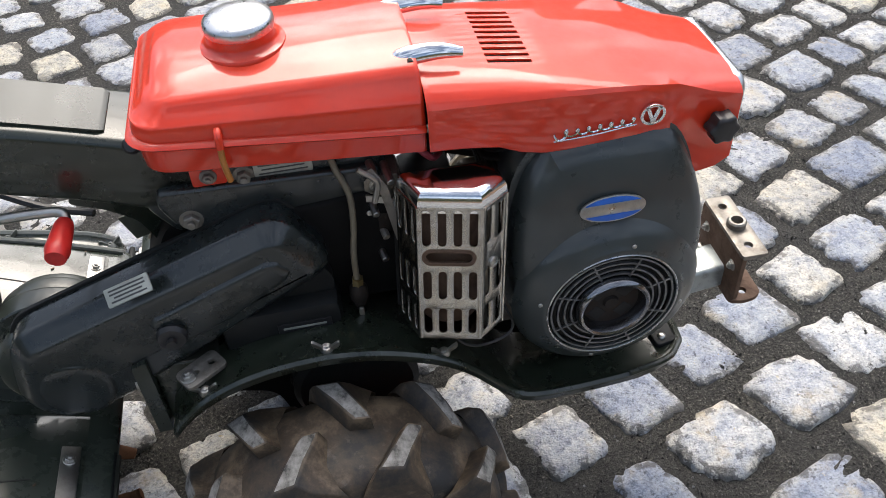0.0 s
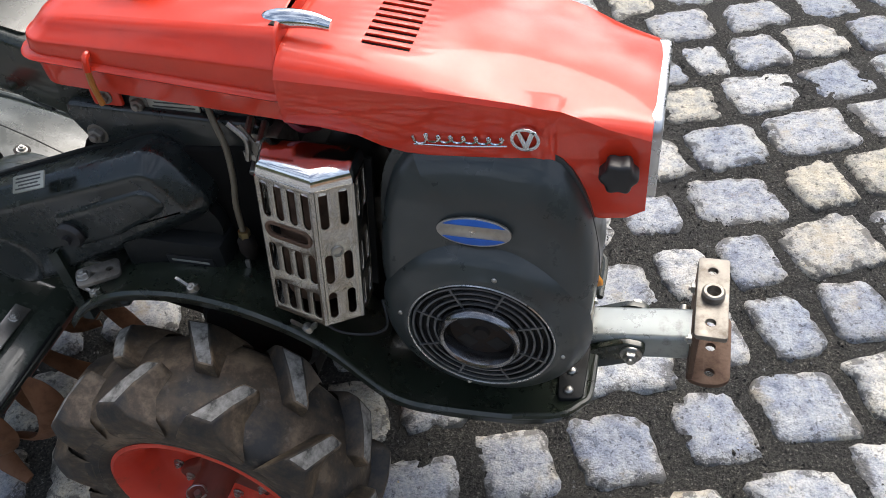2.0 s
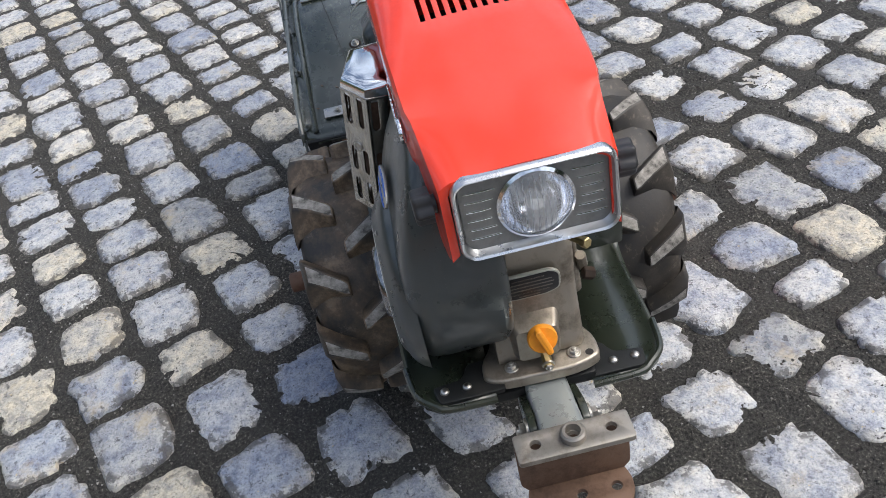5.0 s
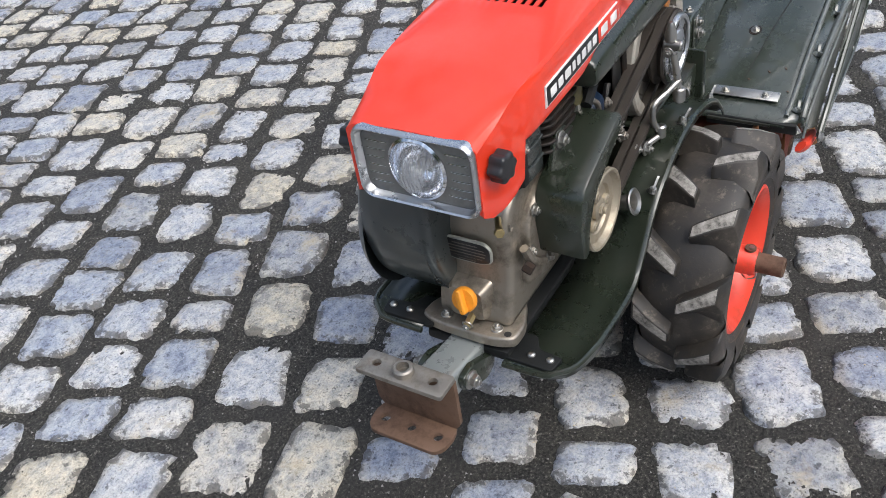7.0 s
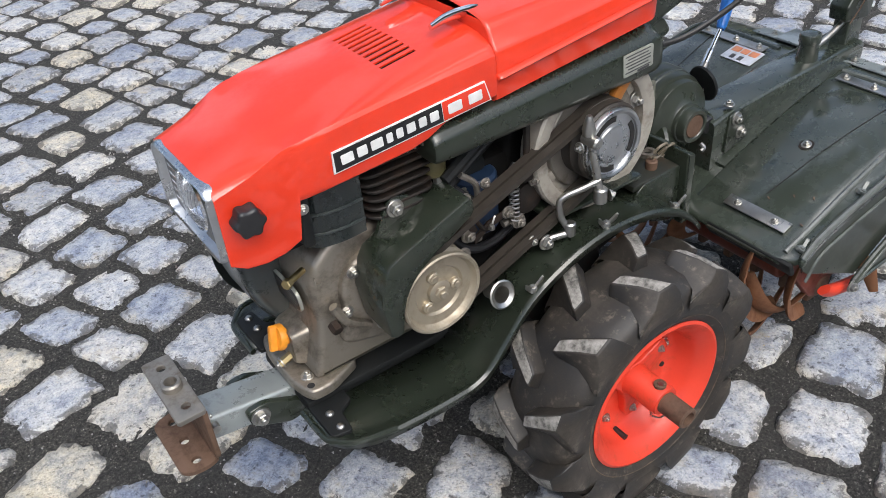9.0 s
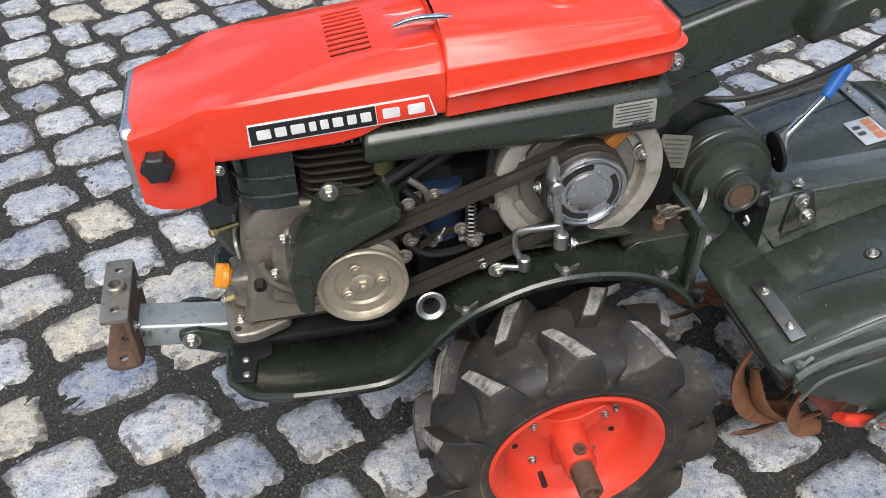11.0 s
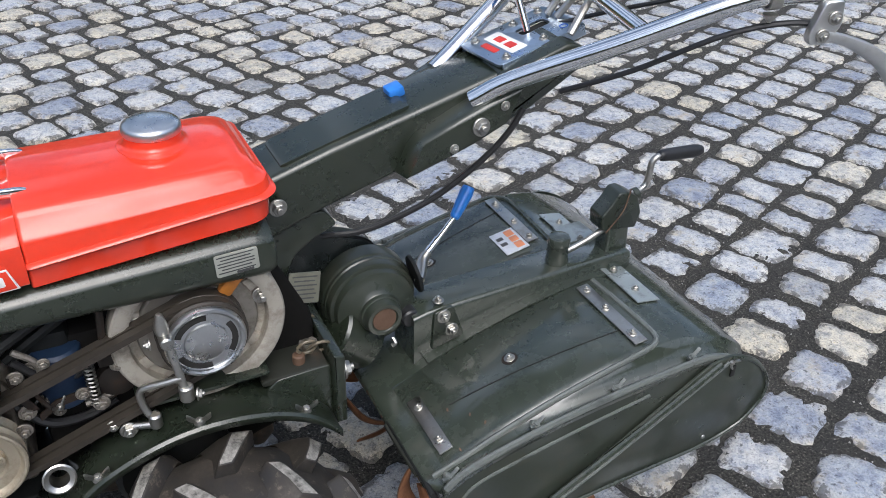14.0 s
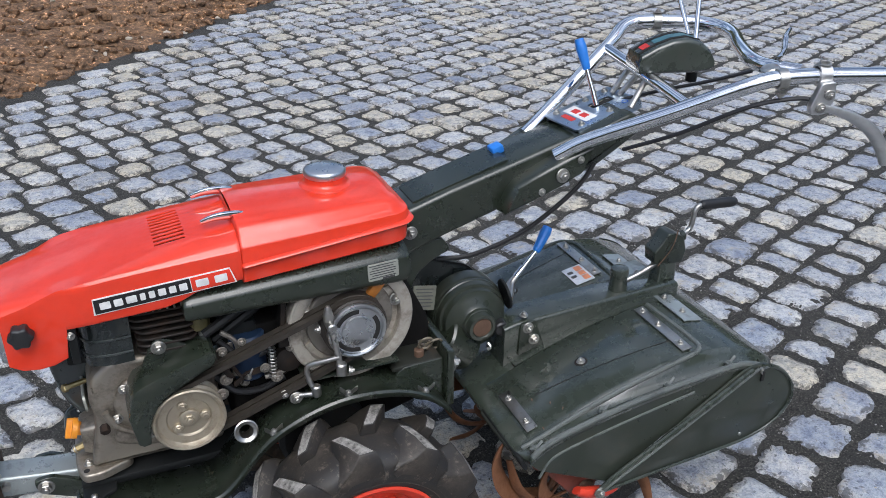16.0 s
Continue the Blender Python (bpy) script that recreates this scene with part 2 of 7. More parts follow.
def stone(name, by_island):
    """Granite sett: speckle, cloudy tone, ochre stains, tone by piece."""
    m, n, l, b = nodes_of(name)
    if by_island:
        g = n.new("ShaderNodeNewGeometry")
        rnd = g.outputs["Random Per Island"]
    else:
        rnd = n.new("ShaderNodeObjectInfo").outputs["Random"]
    c = n.new("ShaderNodeTexCoord")
    pos = n.new("ShaderNodeNewGeometry").outputs["Position"]
    def tex(scale, detail, rough):
        t = n.new("ShaderNodeTexNoise")
        t.inputs["Scale"].default_value, t.inputs["Detail"].default_value, t.inputs["Roughness"].default_value = scale, detail, rough
        l.new(pos, t.inputs["Vector"])
        return t.outputs["Fac"]
    tone = ramp_node(n, l, rnd, [(0.0, (0.23, 0.26, 0.325)), (0.16, (0.38, 0.395, 0.425)), (0.34, (0.50, 0.505, 0.505)), (0.50, (0.31, 0.34, 0.395)), (0.64, (0.515, 0.51, 0.495)), (0.72, (0.50, 0.47, 0.40)), (0.82, (0.46, 0.425, 0.35)), (0.90, (0.43, 0.44, 0.46)), (1.0, (0.27, 0.28, 0.295))])
    cloudy = ramp_node(n, l, tex(19, 8, 0.78), [(0.36, (0.52, 0.56, 0.66)), (0.45, (0.85, 0.88, 0.94)), (0.54, (1.06, 1.05, 1.02)), (0.66, (1.20, 1.17, 1.08))])
    col = mix_node(n, l, 1.0, tone.outputs["Color"], cloudy.outputs["Color"], "MULTIPLY")
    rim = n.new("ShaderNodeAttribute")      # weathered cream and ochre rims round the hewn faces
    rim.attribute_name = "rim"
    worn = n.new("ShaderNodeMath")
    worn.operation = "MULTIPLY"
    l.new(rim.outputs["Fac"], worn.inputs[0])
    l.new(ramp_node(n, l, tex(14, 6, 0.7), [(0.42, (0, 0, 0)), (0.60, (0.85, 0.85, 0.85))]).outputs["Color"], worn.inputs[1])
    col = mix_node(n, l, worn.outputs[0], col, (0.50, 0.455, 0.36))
    speck = ramp_node(n, l, tex(240, 4, 0.75), [(0.34, (0.45, 0.46, 0.48)), (0.46, (0.92, 0.92, 0.92)), (0.56, (1.04, 1.04, 1.04)), (0.66, (1.25, 1.25, 1.24))])
    col = mix_node(n, l, 0.9, col, speck.outputs["Color"], "MULTIPLY")
    pits = ramp_node(n, l, tex(80, 6, 0.72), [(0.36, (0.22, 0.22, 0.23)), (0.43, (1, 1, 1))])
    col = mix_node(n, l, 0.85, col, pits.outputs["Color"], "MULTIPLY")
    blotch = ramp_node(n, l, tex(48, 7, 0.75), [(0.38, (0.62, 0.64, 0.68)), (0.50, (1, 1, 1)), (0.62, (1.12, 1.11, 1.08))])
    col = mix_node(n, l, 0.9, col, blotch.outputs["Color"], "MULTIPLY")
    ochre = ramp_node(n, l, tex(9, 5, 0.7), [(0.565, (0, 0, 0)), (0.70, (0.62, 0.62, 0.62))])
    col = mix_node(n, l, ochre.outputs["Color"], col, (0.46, 0.38, 0.245))
    rust = ramp_node(n, l, tex(5.2, 4, 0.6), [(0.755, (0, 0, 0)), (0.80, (0.7, 0.7, 0.7))])
    col = mix_node(n, l, rust.outputs["Color"], col, (0.30, 0.13, 0.035))
    lichen = ramp_node(n, l, tex(62, 5, 0.7), [(0.655, (0, 0, 0)), (0.70, (0.65, 0.65, 0.65))])
    col = mix_node(n, l, lichen.outputs["Color"], col, (0.52, 0.40, 0.17))
    creep = n.new("ShaderNodeMath")      # joint grit that has crept over the rims
    creep.operation = "MULTIPLY"
    l.new(rim.outputs["Fac"], creep.inputs[0])
    l.new(ramp_node(n, l, tex(26, 8, 0.75), [(0.475, (0, 0, 0)), (0.55, (1, 1, 1))]).outputs["Color"], creep.inputs[1])
    col = mix_node(n, l, ramp_node(n, l, creep.outputs[0], [(0.22, (0, 0, 0)), (0.38, (0.72, 0.72, 0.72))]).outputs["Color"], col, (0.055, 0.052, 0.050))
    l.new(col, b.inputs["Base Color"])
    b.inputs["Roughness"].default_value = 0.72
    mixed = n.new("ShaderNodeMath")
    mixed.operation = "ADD"
    l.new(tex(55, 6, 0.65), mixed.inputs[0])
    l.new(tex(300, 3, 0.6), mixed.inputs[1])
    bump_node(n, l, b, mixed.outputs[0], 0.55, 0.004)
    return m


SETT, SETT_FAR = stone("granite_sett", False), stone("granite_sett_far", True)


def earth(name, dark, light, fine_scale, bump, drift=None):
    m, n, l, b = nodes_of(name)
    a, g = noise_node(n, l, fine_scale, 6, 0.75), noise_node(n, l, 6, 6, 0.65)
    r = ramp_node(n, l, a.outputs["Fac"], [(0.41, dark), (0.53, light), (0.58, light), (0.66, tuple(min(1, v * 5) for v in light))])
    shade = ramp_node(n, l, g.outputs["Fac"], [(0.3, (0.7, 0.7, 0.7)), (0.7, (1.35, 1.28, 1.12))])
    colour = mix_node(n, l, 1.0, r.outputs["Color"], shade.outputs["Color"], "MULTIPLY")
    if drift:
        d = ramp_node(n, l, noise_node(n, l, 2.3, 5, 0.6).outputs["Fac"], [(0.47, (0, 0, 0)), (0.62, (0.45, 0.45, 0.45))])
        colour = mix_node(n, l, d.outputs["Color"], colour, drift)
    l.new(colour, b.inputs["Base Color"])
    b.inputs["Roughness"].default_value = 0.9
    bump_node(n, l, b, a.outputs["Fac"], bump, 0.006)
    return m


JOINT = earth("dark_joint_grit", (0.006, 0.006, 0.0055), (0.047, 0.046, 0.043), 215, 1.0, (0.047, 0.0445, 0.040))
def pebbles():
    m, n, l, b = nodes_of("loose_grit")
    g = n.new("ShaderNodeNewGeometry")
    r = ramp_node(n, l, g.outputs["Random Per Island"], [(0.0, (0.012, 0.012, 0.012)), (0.5, (0.055, 0.052, 0.046)), (0.85, (0.12, 0.112, 0.10)), (1.0, (0.36, 0.35, 0.33))])
    l.new(r.outputs["Color"], b.inputs["Base Color"])
    b.inputs["Roughness"].default_value = 0.8
    return m


GRIT = pebbles()
ADDED_LEAFAGE = earth("added_tree_foliage", (0.015, 0.02, 0.010), (0.05, 0.06, 0.03), 2.2, 0.6)
PEBBLE = plain("pale_pebble", (0.42, 0.37, 0.30), 0.8)
SOIL = earth("brown_soil", (0.070, 0.042, 0.024), (0.195, 0.115, 0.064), 34, 1.0)


# ---- mesh helpers ----
def V(*a):
    return Vector(a)


def merge(*bms):
    main = bms[0]
    for other in bms[1:]:
        me = bpy.data.meshes.new("t")
        other.to_mesh(me)
        other.free()
        main.from_mesh(me)
        bpy.data.meshes.remove(me)
    return main


def box(c, s, bev=0.003, turn=None, seg=2):
    bm = bmesh.new()
    bmesh.ops.create_cube(bm, size=1, matrix=Matrix.Diagonal((*s, 1)))
    if bev:
        bmesh.ops.bevel(bm, geom=bm.edges[:], offset=min(bev, min(s) * 0.45), segments=seg, affect="EDGES", profile=0.5)
    bm.transform(Matrix.Translation(c) @ (turn or Matrix()))
    return bm


def along(a, b):
    return Matrix.Translation(a) @ (Vector(b) - Vector(a)).to_track_quat("Z", "Y").to_matrix().to_4x4()


def cyl(a, b, r, r2=None, seg=20, bev=0.0):
    a, b = Vector(a), Vector(b)
    h = (b - a).length
    r2 = r if r2 is None else r2
    rings = [(0, 0), (r - bev, 0), (r, bev), (r2, h - bev), (r2 - bev, h), (0, h)] if bev else [(0, 0), (r, 0), (r2, h), (0, h)]
    return lathe(rings, along(a, b), seg)


def lathe(profile, m, seg=32, sweep=None):
    """Turns (radius, height) pairs round z, then places the body by the matrix m."""
    bm = bmesh.new()
    rows = []
    for r, h in profile:
        if r < 1e-6:
            rows.append([bm.verts.new((0, 0, h))])
        else:
            rows.append([bm.verts.new((r * math.cos(2 * math.pi * i / seg), r * math.sin(2 * math.pi * i / seg), h)) for i in range(seg)])
    for a, b in zip(rows, rows[1:]):
        for i in range(seg):
            j = (i + 1) % seg
            quad = [a[i % len(a)], a[j % len(a)], b[j % len(b)], b[i % len(b)]]
            quad = list(dict.fromkeys(quad))
            if len(quad) > 2:
                bm.faces.new(quad)
    bmesh.ops.recalc_face_normals(bm, faces=bm.faces[:])
    bm.transform(m)
    return bm


def curve_points(pts, steps=6):
    """A smooth line through the points."""
    pts = [Vector(p) for p in pts]
    ext = [pts[0] * 2 - pts[1], *pts, pts[-1] * 2 - pts[-2]]
    res = []
    for i in range(1, len(ext) - 2):
        p0, p1, p2, p3 = ext[i - 1 : i + 3]
        for k in range(steps):
            t = k / steps
            res.append(0.5 * ((2 * p1) + (p2 - p0) * t + (2 * p0 - 5 * p1 + 4 * p2 - p3) * t * t + (3 * p1 - p0 - 3 * p2 + p3) * t ** 3))
    return res + [pts[-1]]


def tube(pts, r, seg=10, steps=6, flat=1.0):
    """A round bar through the points; r may be a number or one per point."""
    line = curve_points(pts, steps) if steps > 1 else [Vector(p) for p in pts]
    n = len(line)
    if isinstance(r, (int, float)):
        radii = [r] * n
    else:
        radii = [float(np.interp(i / (n - 1) * (len(r) - 1), range(len(r)), r)) for i in range(n)]
    bm = bmesh.new()
    rows = []
    up = None
    for i, p in enumerate(line):
        d = (line[min(i + 1, n - 1)] - line[max(i - 1, 0)]).normalized()
        if up is None:
            up = d.orthogonal().normalized()
        up = (up - d * up.dot(d)).normalized()
        side = d.cross(up)
        rows.append([bm.verts.new(p + radii[i] * (math.cos(a) * up + flat * math.sin(a) * side)) for a in (2 * math.pi * k / seg for k in range(seg))])
    for a, b in zip(rows, rows[1:]):
        for i in range(seg):
            bm.faces.new((a[i], a[(i + 1) % seg], b[(i + 1) % seg], b[i]))
    bm.faces.new(rows[0][::-1]), bm.faces.new(rows[-1])
    return bm


def strap(pts, w, h, across):
    """A flat band through the points, w wide along across, h thick."""
    line = [Vector(p) for p in pts]
    across = Vector(across).normalized()
    bm = bmesh.new()
    rows = []
    for i, p in enumerate(line):
        d = (line[min(i + 1, len(line) - 1)] - line[max(i - 1, 0)]).normalized()
        n = d.cross(across).normalized()
        rows.append([bm.verts.new(p + a * across * w / 2 + c * n * h / 2) for a, c in ((-1, -1), (1, -1), (1, 1), (-1, 1))])
    for a, b in zip(rows, rows[1:]):
        for i in range(4):
            bm.faces.new((a[i], a[(i + 1) % 4], b[(i + 1) % 4], b[i]))
    bm.faces.new(rows[0][::-1]), bm.faces.new(rows[-1])
    bmesh.ops.recalc_face_normals(bm, faces=bm.faces[:])
    return bm


def loft(rings, caps=True):
    """Skins closed rings of equal length."""
    bm = bmesh.new()
    rows = [[bm.verts.new(p) for p in ring] for ring in rings]
    k = len(rows[0])
    for a, b in zip(rows, rows[1:]):
        for i in range(k):
            bm.faces.new((a[i], a[(i + 1) % k], b[(i + 1) % k], b[i]))
    if caps:
        bm.faces.new(rows[0][::-1]), bm.faces.new(rows[-1])
    bmesh.ops.recalc_face_normals(bm, faces=bm.faces[:])
    return bm


def rounded(w, h, r, k=5, cx=0.0, cy=0.0):
    """Outline of a rounded rectangle of half sizes w and h."""
    res = []
    for qx, qy, a0 in ((1, 1, 0), (-1, 1, 90), (-1, -1, 180), (1, -1, 270)):
        for i in range(k):
            a = radians(a0 + 90 * i / (k - 1))
            res.append((cx + qx * (w - r) + r * math.cos(a), cy + qy * (h - r) + r * math.sin(a)))
    return res


def round_poly(pts, r, k=4):
    """Rounds the corners of a polygon."""
    res = []
    n = len(pts)
    for i in range(n):
        p, a, b = Vector(pts[i]), Vector(pts[i - 1]), Vector(pts[(i + 1) % n])
        da, db = (a - p), (b - p)
        s = min(r, da.length * 0.45, db.length * 0.45)
        p0, p1 = p + da.normalized() * s, p + db.normalized() * s
        for j in range(k + 1):
            t = j / k
            q = (1 - t) ** 2 * p0 + 2 * t * (1 - t) * p + t * t * p1
            res.append((q.x, q.y))
    return res


def grow(poly, d):
    """The polygon moved outward by d."""
    n = len(poly)
    area = sum(poly[i][0] * poly[(i + 1) % n][1] - poly[(i + 1) % n][0] * poly[i][1] for i in range(n))
    s = 1 if area > 0 else -1
    res = []
    for i in range(n):
        a, b = Vector(poly[i - 1]), Vector(poly[(i + 1) % n])
        t = (b - a).normalized()
        res.append((poly[i][0] + s * d * t.y, poly[i][1] - s * d * t.x))
    return res


XZ = Matrix(((1, 0, 0, 0), (0, 0, 1, 0), (0, 1, 0, 0), (0, 0, 0, 1)))  # (u, v, w) -> x, z, y


def slab(poly, w0, w1, m=XZ, bev=0.003, k=3):
    """A rounded slab of the outline between depths w0 and w1; bev rounds the rim at w1."""
    s = 1 if w1 > w0 else -1
    levels = [(w0, 0.0)]
    for i in range(k + 1):
        a = math.pi / 2 * i / k
        levels.append((w1 - s * bev * (1 - math.sin(a)), -bev * (1 - math.cos(a))))
    rings = [[m @ Vector((u, v, w)) for u, v in (grow(poly, d) if d else poly)] for w, d in levels]
    return loft(rings)


def plate(outer, holes, thick, m, bev=0.0006):
    """A sheet with true holes, from outlines in its own plane."""
    cu = bpy.data.curves.new("t", "CURVE")
    cu.dimensions, cu.fill_mode, cu.extrude, cu.bevel_depth, cu.bevel_resolution = "2D", "BOTH", thick / 2, bev, 1
    for line in (outer, *holes):
        sp = cu.splines.new("POLY")
        sp.points.add(len(line) - 1)
        for p, (u, v) in zip(sp.points, line):
            p.co = (u, v, 0, 1)
        sp.use_cyclic_u = True
    ob = bpy.data.objects.new("t", cu)
    me = bpy.data.meshes.new_from_object(ob)
    bm = bmesh.new()
    bm.from_mesh(me)
    bpy.data.objects.remove(ob), bpy.data.curves.remove(cu), bpy.data.meshes.remove(me)
    bmesh.ops.remove_doubles(bm, verts=bm.verts[:], dist=0.00002)
    bm.transform(m)
    return bm


def ring_pts(r, k=20, cx=0.0, cy=0.0, ry=None):
    return [(cx + r * math.cos(2 * math.pi * i / k), cy + (ry or r) * math.sin(2 * math.pi * i / k)) for i in range(k)]


def body(name, bm, mat, angle=38):
    me = bpy.data.meshes.new(name)
    bm.to_mesh(me)
    bm.free()
    me.materials.append(mat)
    me.polygons.foreach_set("use_smooth", [True] * len(me.polygons))
    me.set_sharp_from_angle(angle=radians(angle))
    return me


def part(name, bm, mat, parent, label="", angle=38):
    ob = new(name, body(name, bm, mat, angle))
    ob.parent = parent
    return tagged(ob, label)


def bolt_mesh():
    bm = lathe([(0, 0), (1.45, 0), (1.45, 0.28), (1.35, 0.36), (0, 0.36)], Matrix(), 16)
    hexa = [(math.cos(math.pi / 3 * i), math.sin(math.pi / 3 * i)) for i in range(6)]
    merge(bm, loft([[Vector((x * f, y * f, z)) for x, y in hexa] for f, z in ((1, 0.36), (1, 1.0), (0.88, 1.12))]))
    return body("bolt", merge(bm, lathe([(0.5, 1.1), (0.5, 1.5), (0.4, 1.6), (0, 1.62)], Matrix(), 10)), STEEL)


def rivet_mesh():
    return body("rivet", lathe([(1, 0), (0.96, 0.25), (0.75, 0.5), (0.4, 0.64), (0, 0.68)], Matrix(), 14), STEEL)


def wing_mesh():
    bm = lathe([(0, 0), (1.1, 0), (1.0, 0.4), (0.7, 1.0), (0, 1.05)], Matrix(), 14)
    for s in (1, -1):
        wing = loft([[Vector((s * (0.4 + u), v * 0.24, 0.2 + w + h * g)) for v, h in ((-1, -1), (1, -1), (1, 1), (-1, 1))] for u, w, g in ((0, 0.30, 0.40), (0.55, 0.70, 0.55), (1.15, 1.30, 0.72), (1.60, 1.75, 0.70), (1.85, 2.05, 0.45))])
        merge(bm, wing)
    merge(bm, lathe([(0.36, 0.9), (0.36, 1.35), (0, 1.4)], Matrix(), 8))
    return body("wing_nut", bm, STEEL)


BOLT, RIVET, WING = bolt_mesh(), rivet_mesh(), wing_mesh()
DARK_BOLT = bolt_mesh()
DARK_BOLT.materials[0] = PLATE
CLIP = wing_mesh()
CLIP.name = "dull_wing_nut"
CLIP.transform(Matrix.Diagonal((1.0, 1.6, 0.7, 1)))
CLIP.materials[0] = SCUFF_SHEEN


def fixing(me, name, parent, p, axis, r, spin=0.0):
    ob = new(name, me)
    ob.matrix_world = along(p, Vector(p) + Vector(axis)) @ pose(0, 0, 0, 0, 0, spin) @ Matrix.Diagonal((r, r, r, 1))
    ob.parent = parent
    return ob


def bolt(parent, p, axis, r=0.006, spin=0.0):
    return fixing(BOLT, "bolt", parent, p, axis, r, spin)


def rivet(parent, p, axis, r=0.006):
    return fixing(RIVET, "rivet", parent, p, axis, r)


def wing_nut(parent, p, axis, r=0.006, spin=0.0):
    return fixing(WING, "wing_nut", parent, p, axis, r, spin)


# ---- the ground ----
def bed_height(x, y):
    h = -0.0062 + 0.0058 * noise.noise(Vector((x * 9, y * 9, 3))) + 0.0070 * noise.noise(Vector((x * 27, y * 27, 8))) + 0.003 * noise.noise(Vector((x * 70, y * 70, 1)))
    return min(h, -0.0020)


def grit_bed():
    """One sheet to the horizon; close by, the grit lies in small humps that lap over the stones' edges."""
    def ticks(a, b, step):
        far = [2.0, 4.0, 8.0, 16.0, 32.0, 60.0]
        return [a - f for f in reversed(far)] + list(np.arange(a, b, step)) + [b + f for f in far]
    xs, ys = ticks(-2.3, 1.3, 0.0125), ticks(-1.5, 1.2, 0.0125)
    pts = []
    for y in ys:
        for x in xs:
            h = -0.010
            if -2.4 < x < 1.4 and -1.6 < y < 1.3:
                h = bed_height(x, y)
            pts.append((x, y, h))
    n = len(xs)
    faces = [(j * n + i, j * n + i + 1, (j + 1) * n + i + 1, (j + 1) * n + i) for j in range(len(ys) - 1) for i in range(n - 1)]
    me = bpy.data.meshes.new("ground")
    me.from_pydata(pts, [], faces)
    me.polygons.foreach_set("use_smooth", [True] * len(faces))
    me.materials.append(JOINT)
    return tagged(new("ground", me), kind="structure")


def added_tree_ring():
    """A dark belt of trees far off all round, never in view, added to dim low sky light and close the horizon."""
    rows = []
    bm = bmesh.new()
    for i in range(240):
        a = 2 * math.pi * i / 240
        top = 7.5 + 2.5 * noise.noise(Vector((math.cos(a) * 4, math.sin(a) * 4, 1))) + 1.5 * noise.noise(Vector((math.cos(a) * 17, math.sin(a) * 17, 5)))
        col = []
        for j in range(9):
            h = j / 8
            r = 26 + 2.0 * noise.noise(Vector((math.cos(a) * 14, math.sin(a) * 14, h * 5))) + 2.5 * h * h
            col.append(bm.verts.new((r * math.cos(a), r * math.sin(a), -0.2 + top * h)))
        rows.append(col)
    for i in range(240):
        p, q = rows[i], rows[(i + 1) % 240]
        for j in range(8):
            bm.faces.new((p[j], p[j + 1], q[j + 1], q[j]))
    return tagged(new("backdrop", body("backdrop", bm, ADDED_LEAFAGE)), "unseen dark belt of trees added to dim low sky light", "trees", kind="structure")


added_tree_ring()
ground = grit_bed()
tagged(ground, "dark gritty joint sand bed under granite setts", "ground")
pavement = tagged(new("pavement"), "weathered grey granite sett paving with wide dark joints", "paving", kind="structure")

ROW_TURN, ROW_PITCH = radians(23), 0.147
ROW_U, ROW_V = Vector((math.cos(ROW_TURN), math.sin(ROW_TURN), 0)), Vector((-math.sin(ROW_TURN), math.cos(ROW_TURN), 0))
EDGE_AT, EDGE_OUT = Vector((0, -3.36, 0)), Vector((0.727, -0.687, 0))


def sett_shape(rng, k=36):
    """Unit outline rings of one hewn sett with broken corners, as points and faces."""
    ring = []
    for sx, sy in ((-1, -1), (1, -1), (1, 1), (-1, 1)):
        cx, cy = sx * (0.5 + rng.uniform(-0.085, 0.035)), sy * (0.5 + rng.uniform(-0.085, 0.035))
        a, b = rng.uniform(0.05, 0.17), rng.uniform(0.05, 0.17)
        one, two = (cx, cy - sy * a), (cx - sx * b, cy)
        ring += [one, two] if sx * sy > 0 else [two, one]
        if rng.random() < 0.7:    # the side that follows bows in or out a little
            d, mid = rng.uniform(-0.045, 0.035), rng.uniform(-0.2, 0.2)
            ring.append({(-1, -1): (mid, -0.5 - d), (1, -1): (0.5 + d, mid), (1, 1): (mid, 0.5 + d), (-1, 1): (-0.5 - d, mid)}[(sx, sy)])
    n = len(ring)
    cuts = [math.dist(ring[i], ring[(i + 1) % n]) for i in range(n)]
    total, edge = sum(cuts), []
    for i in range(k):
        s, j = total * (i + rng.uniform(-0.2, 0.2)) / k % total, 0
        while s > cuts[j]:
            s, j = s - cuts[j], (j + 1) % n
        f = s / cuts[j]
        p, q = ring[j], ring[(j + 1) % n]
        r = rng.uniform(0.965, 1.03) - (rng.uniform(0.05, 0.15) if rng.random() < 0.07 else 0)
        edge.append(((p[0] + (q[0] - p[0]) * f) * r, (p[1] + (q[1] - p[1]) * f) * r))
    pts, faces = [], []
    for f, z, jit in ((1.04, -0.028, 0.0), (1.0, -0.0085, 0.002), (0.93, -0.0022, 0.0018), (0.62, 0.0004, 0.0022)):
        for x, y in edge:
            g = f * rng.uniform(0.988, 1.012)
            pts.append((x * g, y * g, z + rng.uniform(-jit, jit)))
    pts.append((0, 0, 0.0012))
    for ring in range(3):
        for i in range(k):
            j = (i + 1) % k
            faces.append((ring * k + i, ring * k + j, (ring + 1) * k + j, (ring + 1) * k + i))
    for i in range(k):
        faces.append((3 * k + i, 3 * k + (i + 1) % k, 4 * k))
    return pts, faces


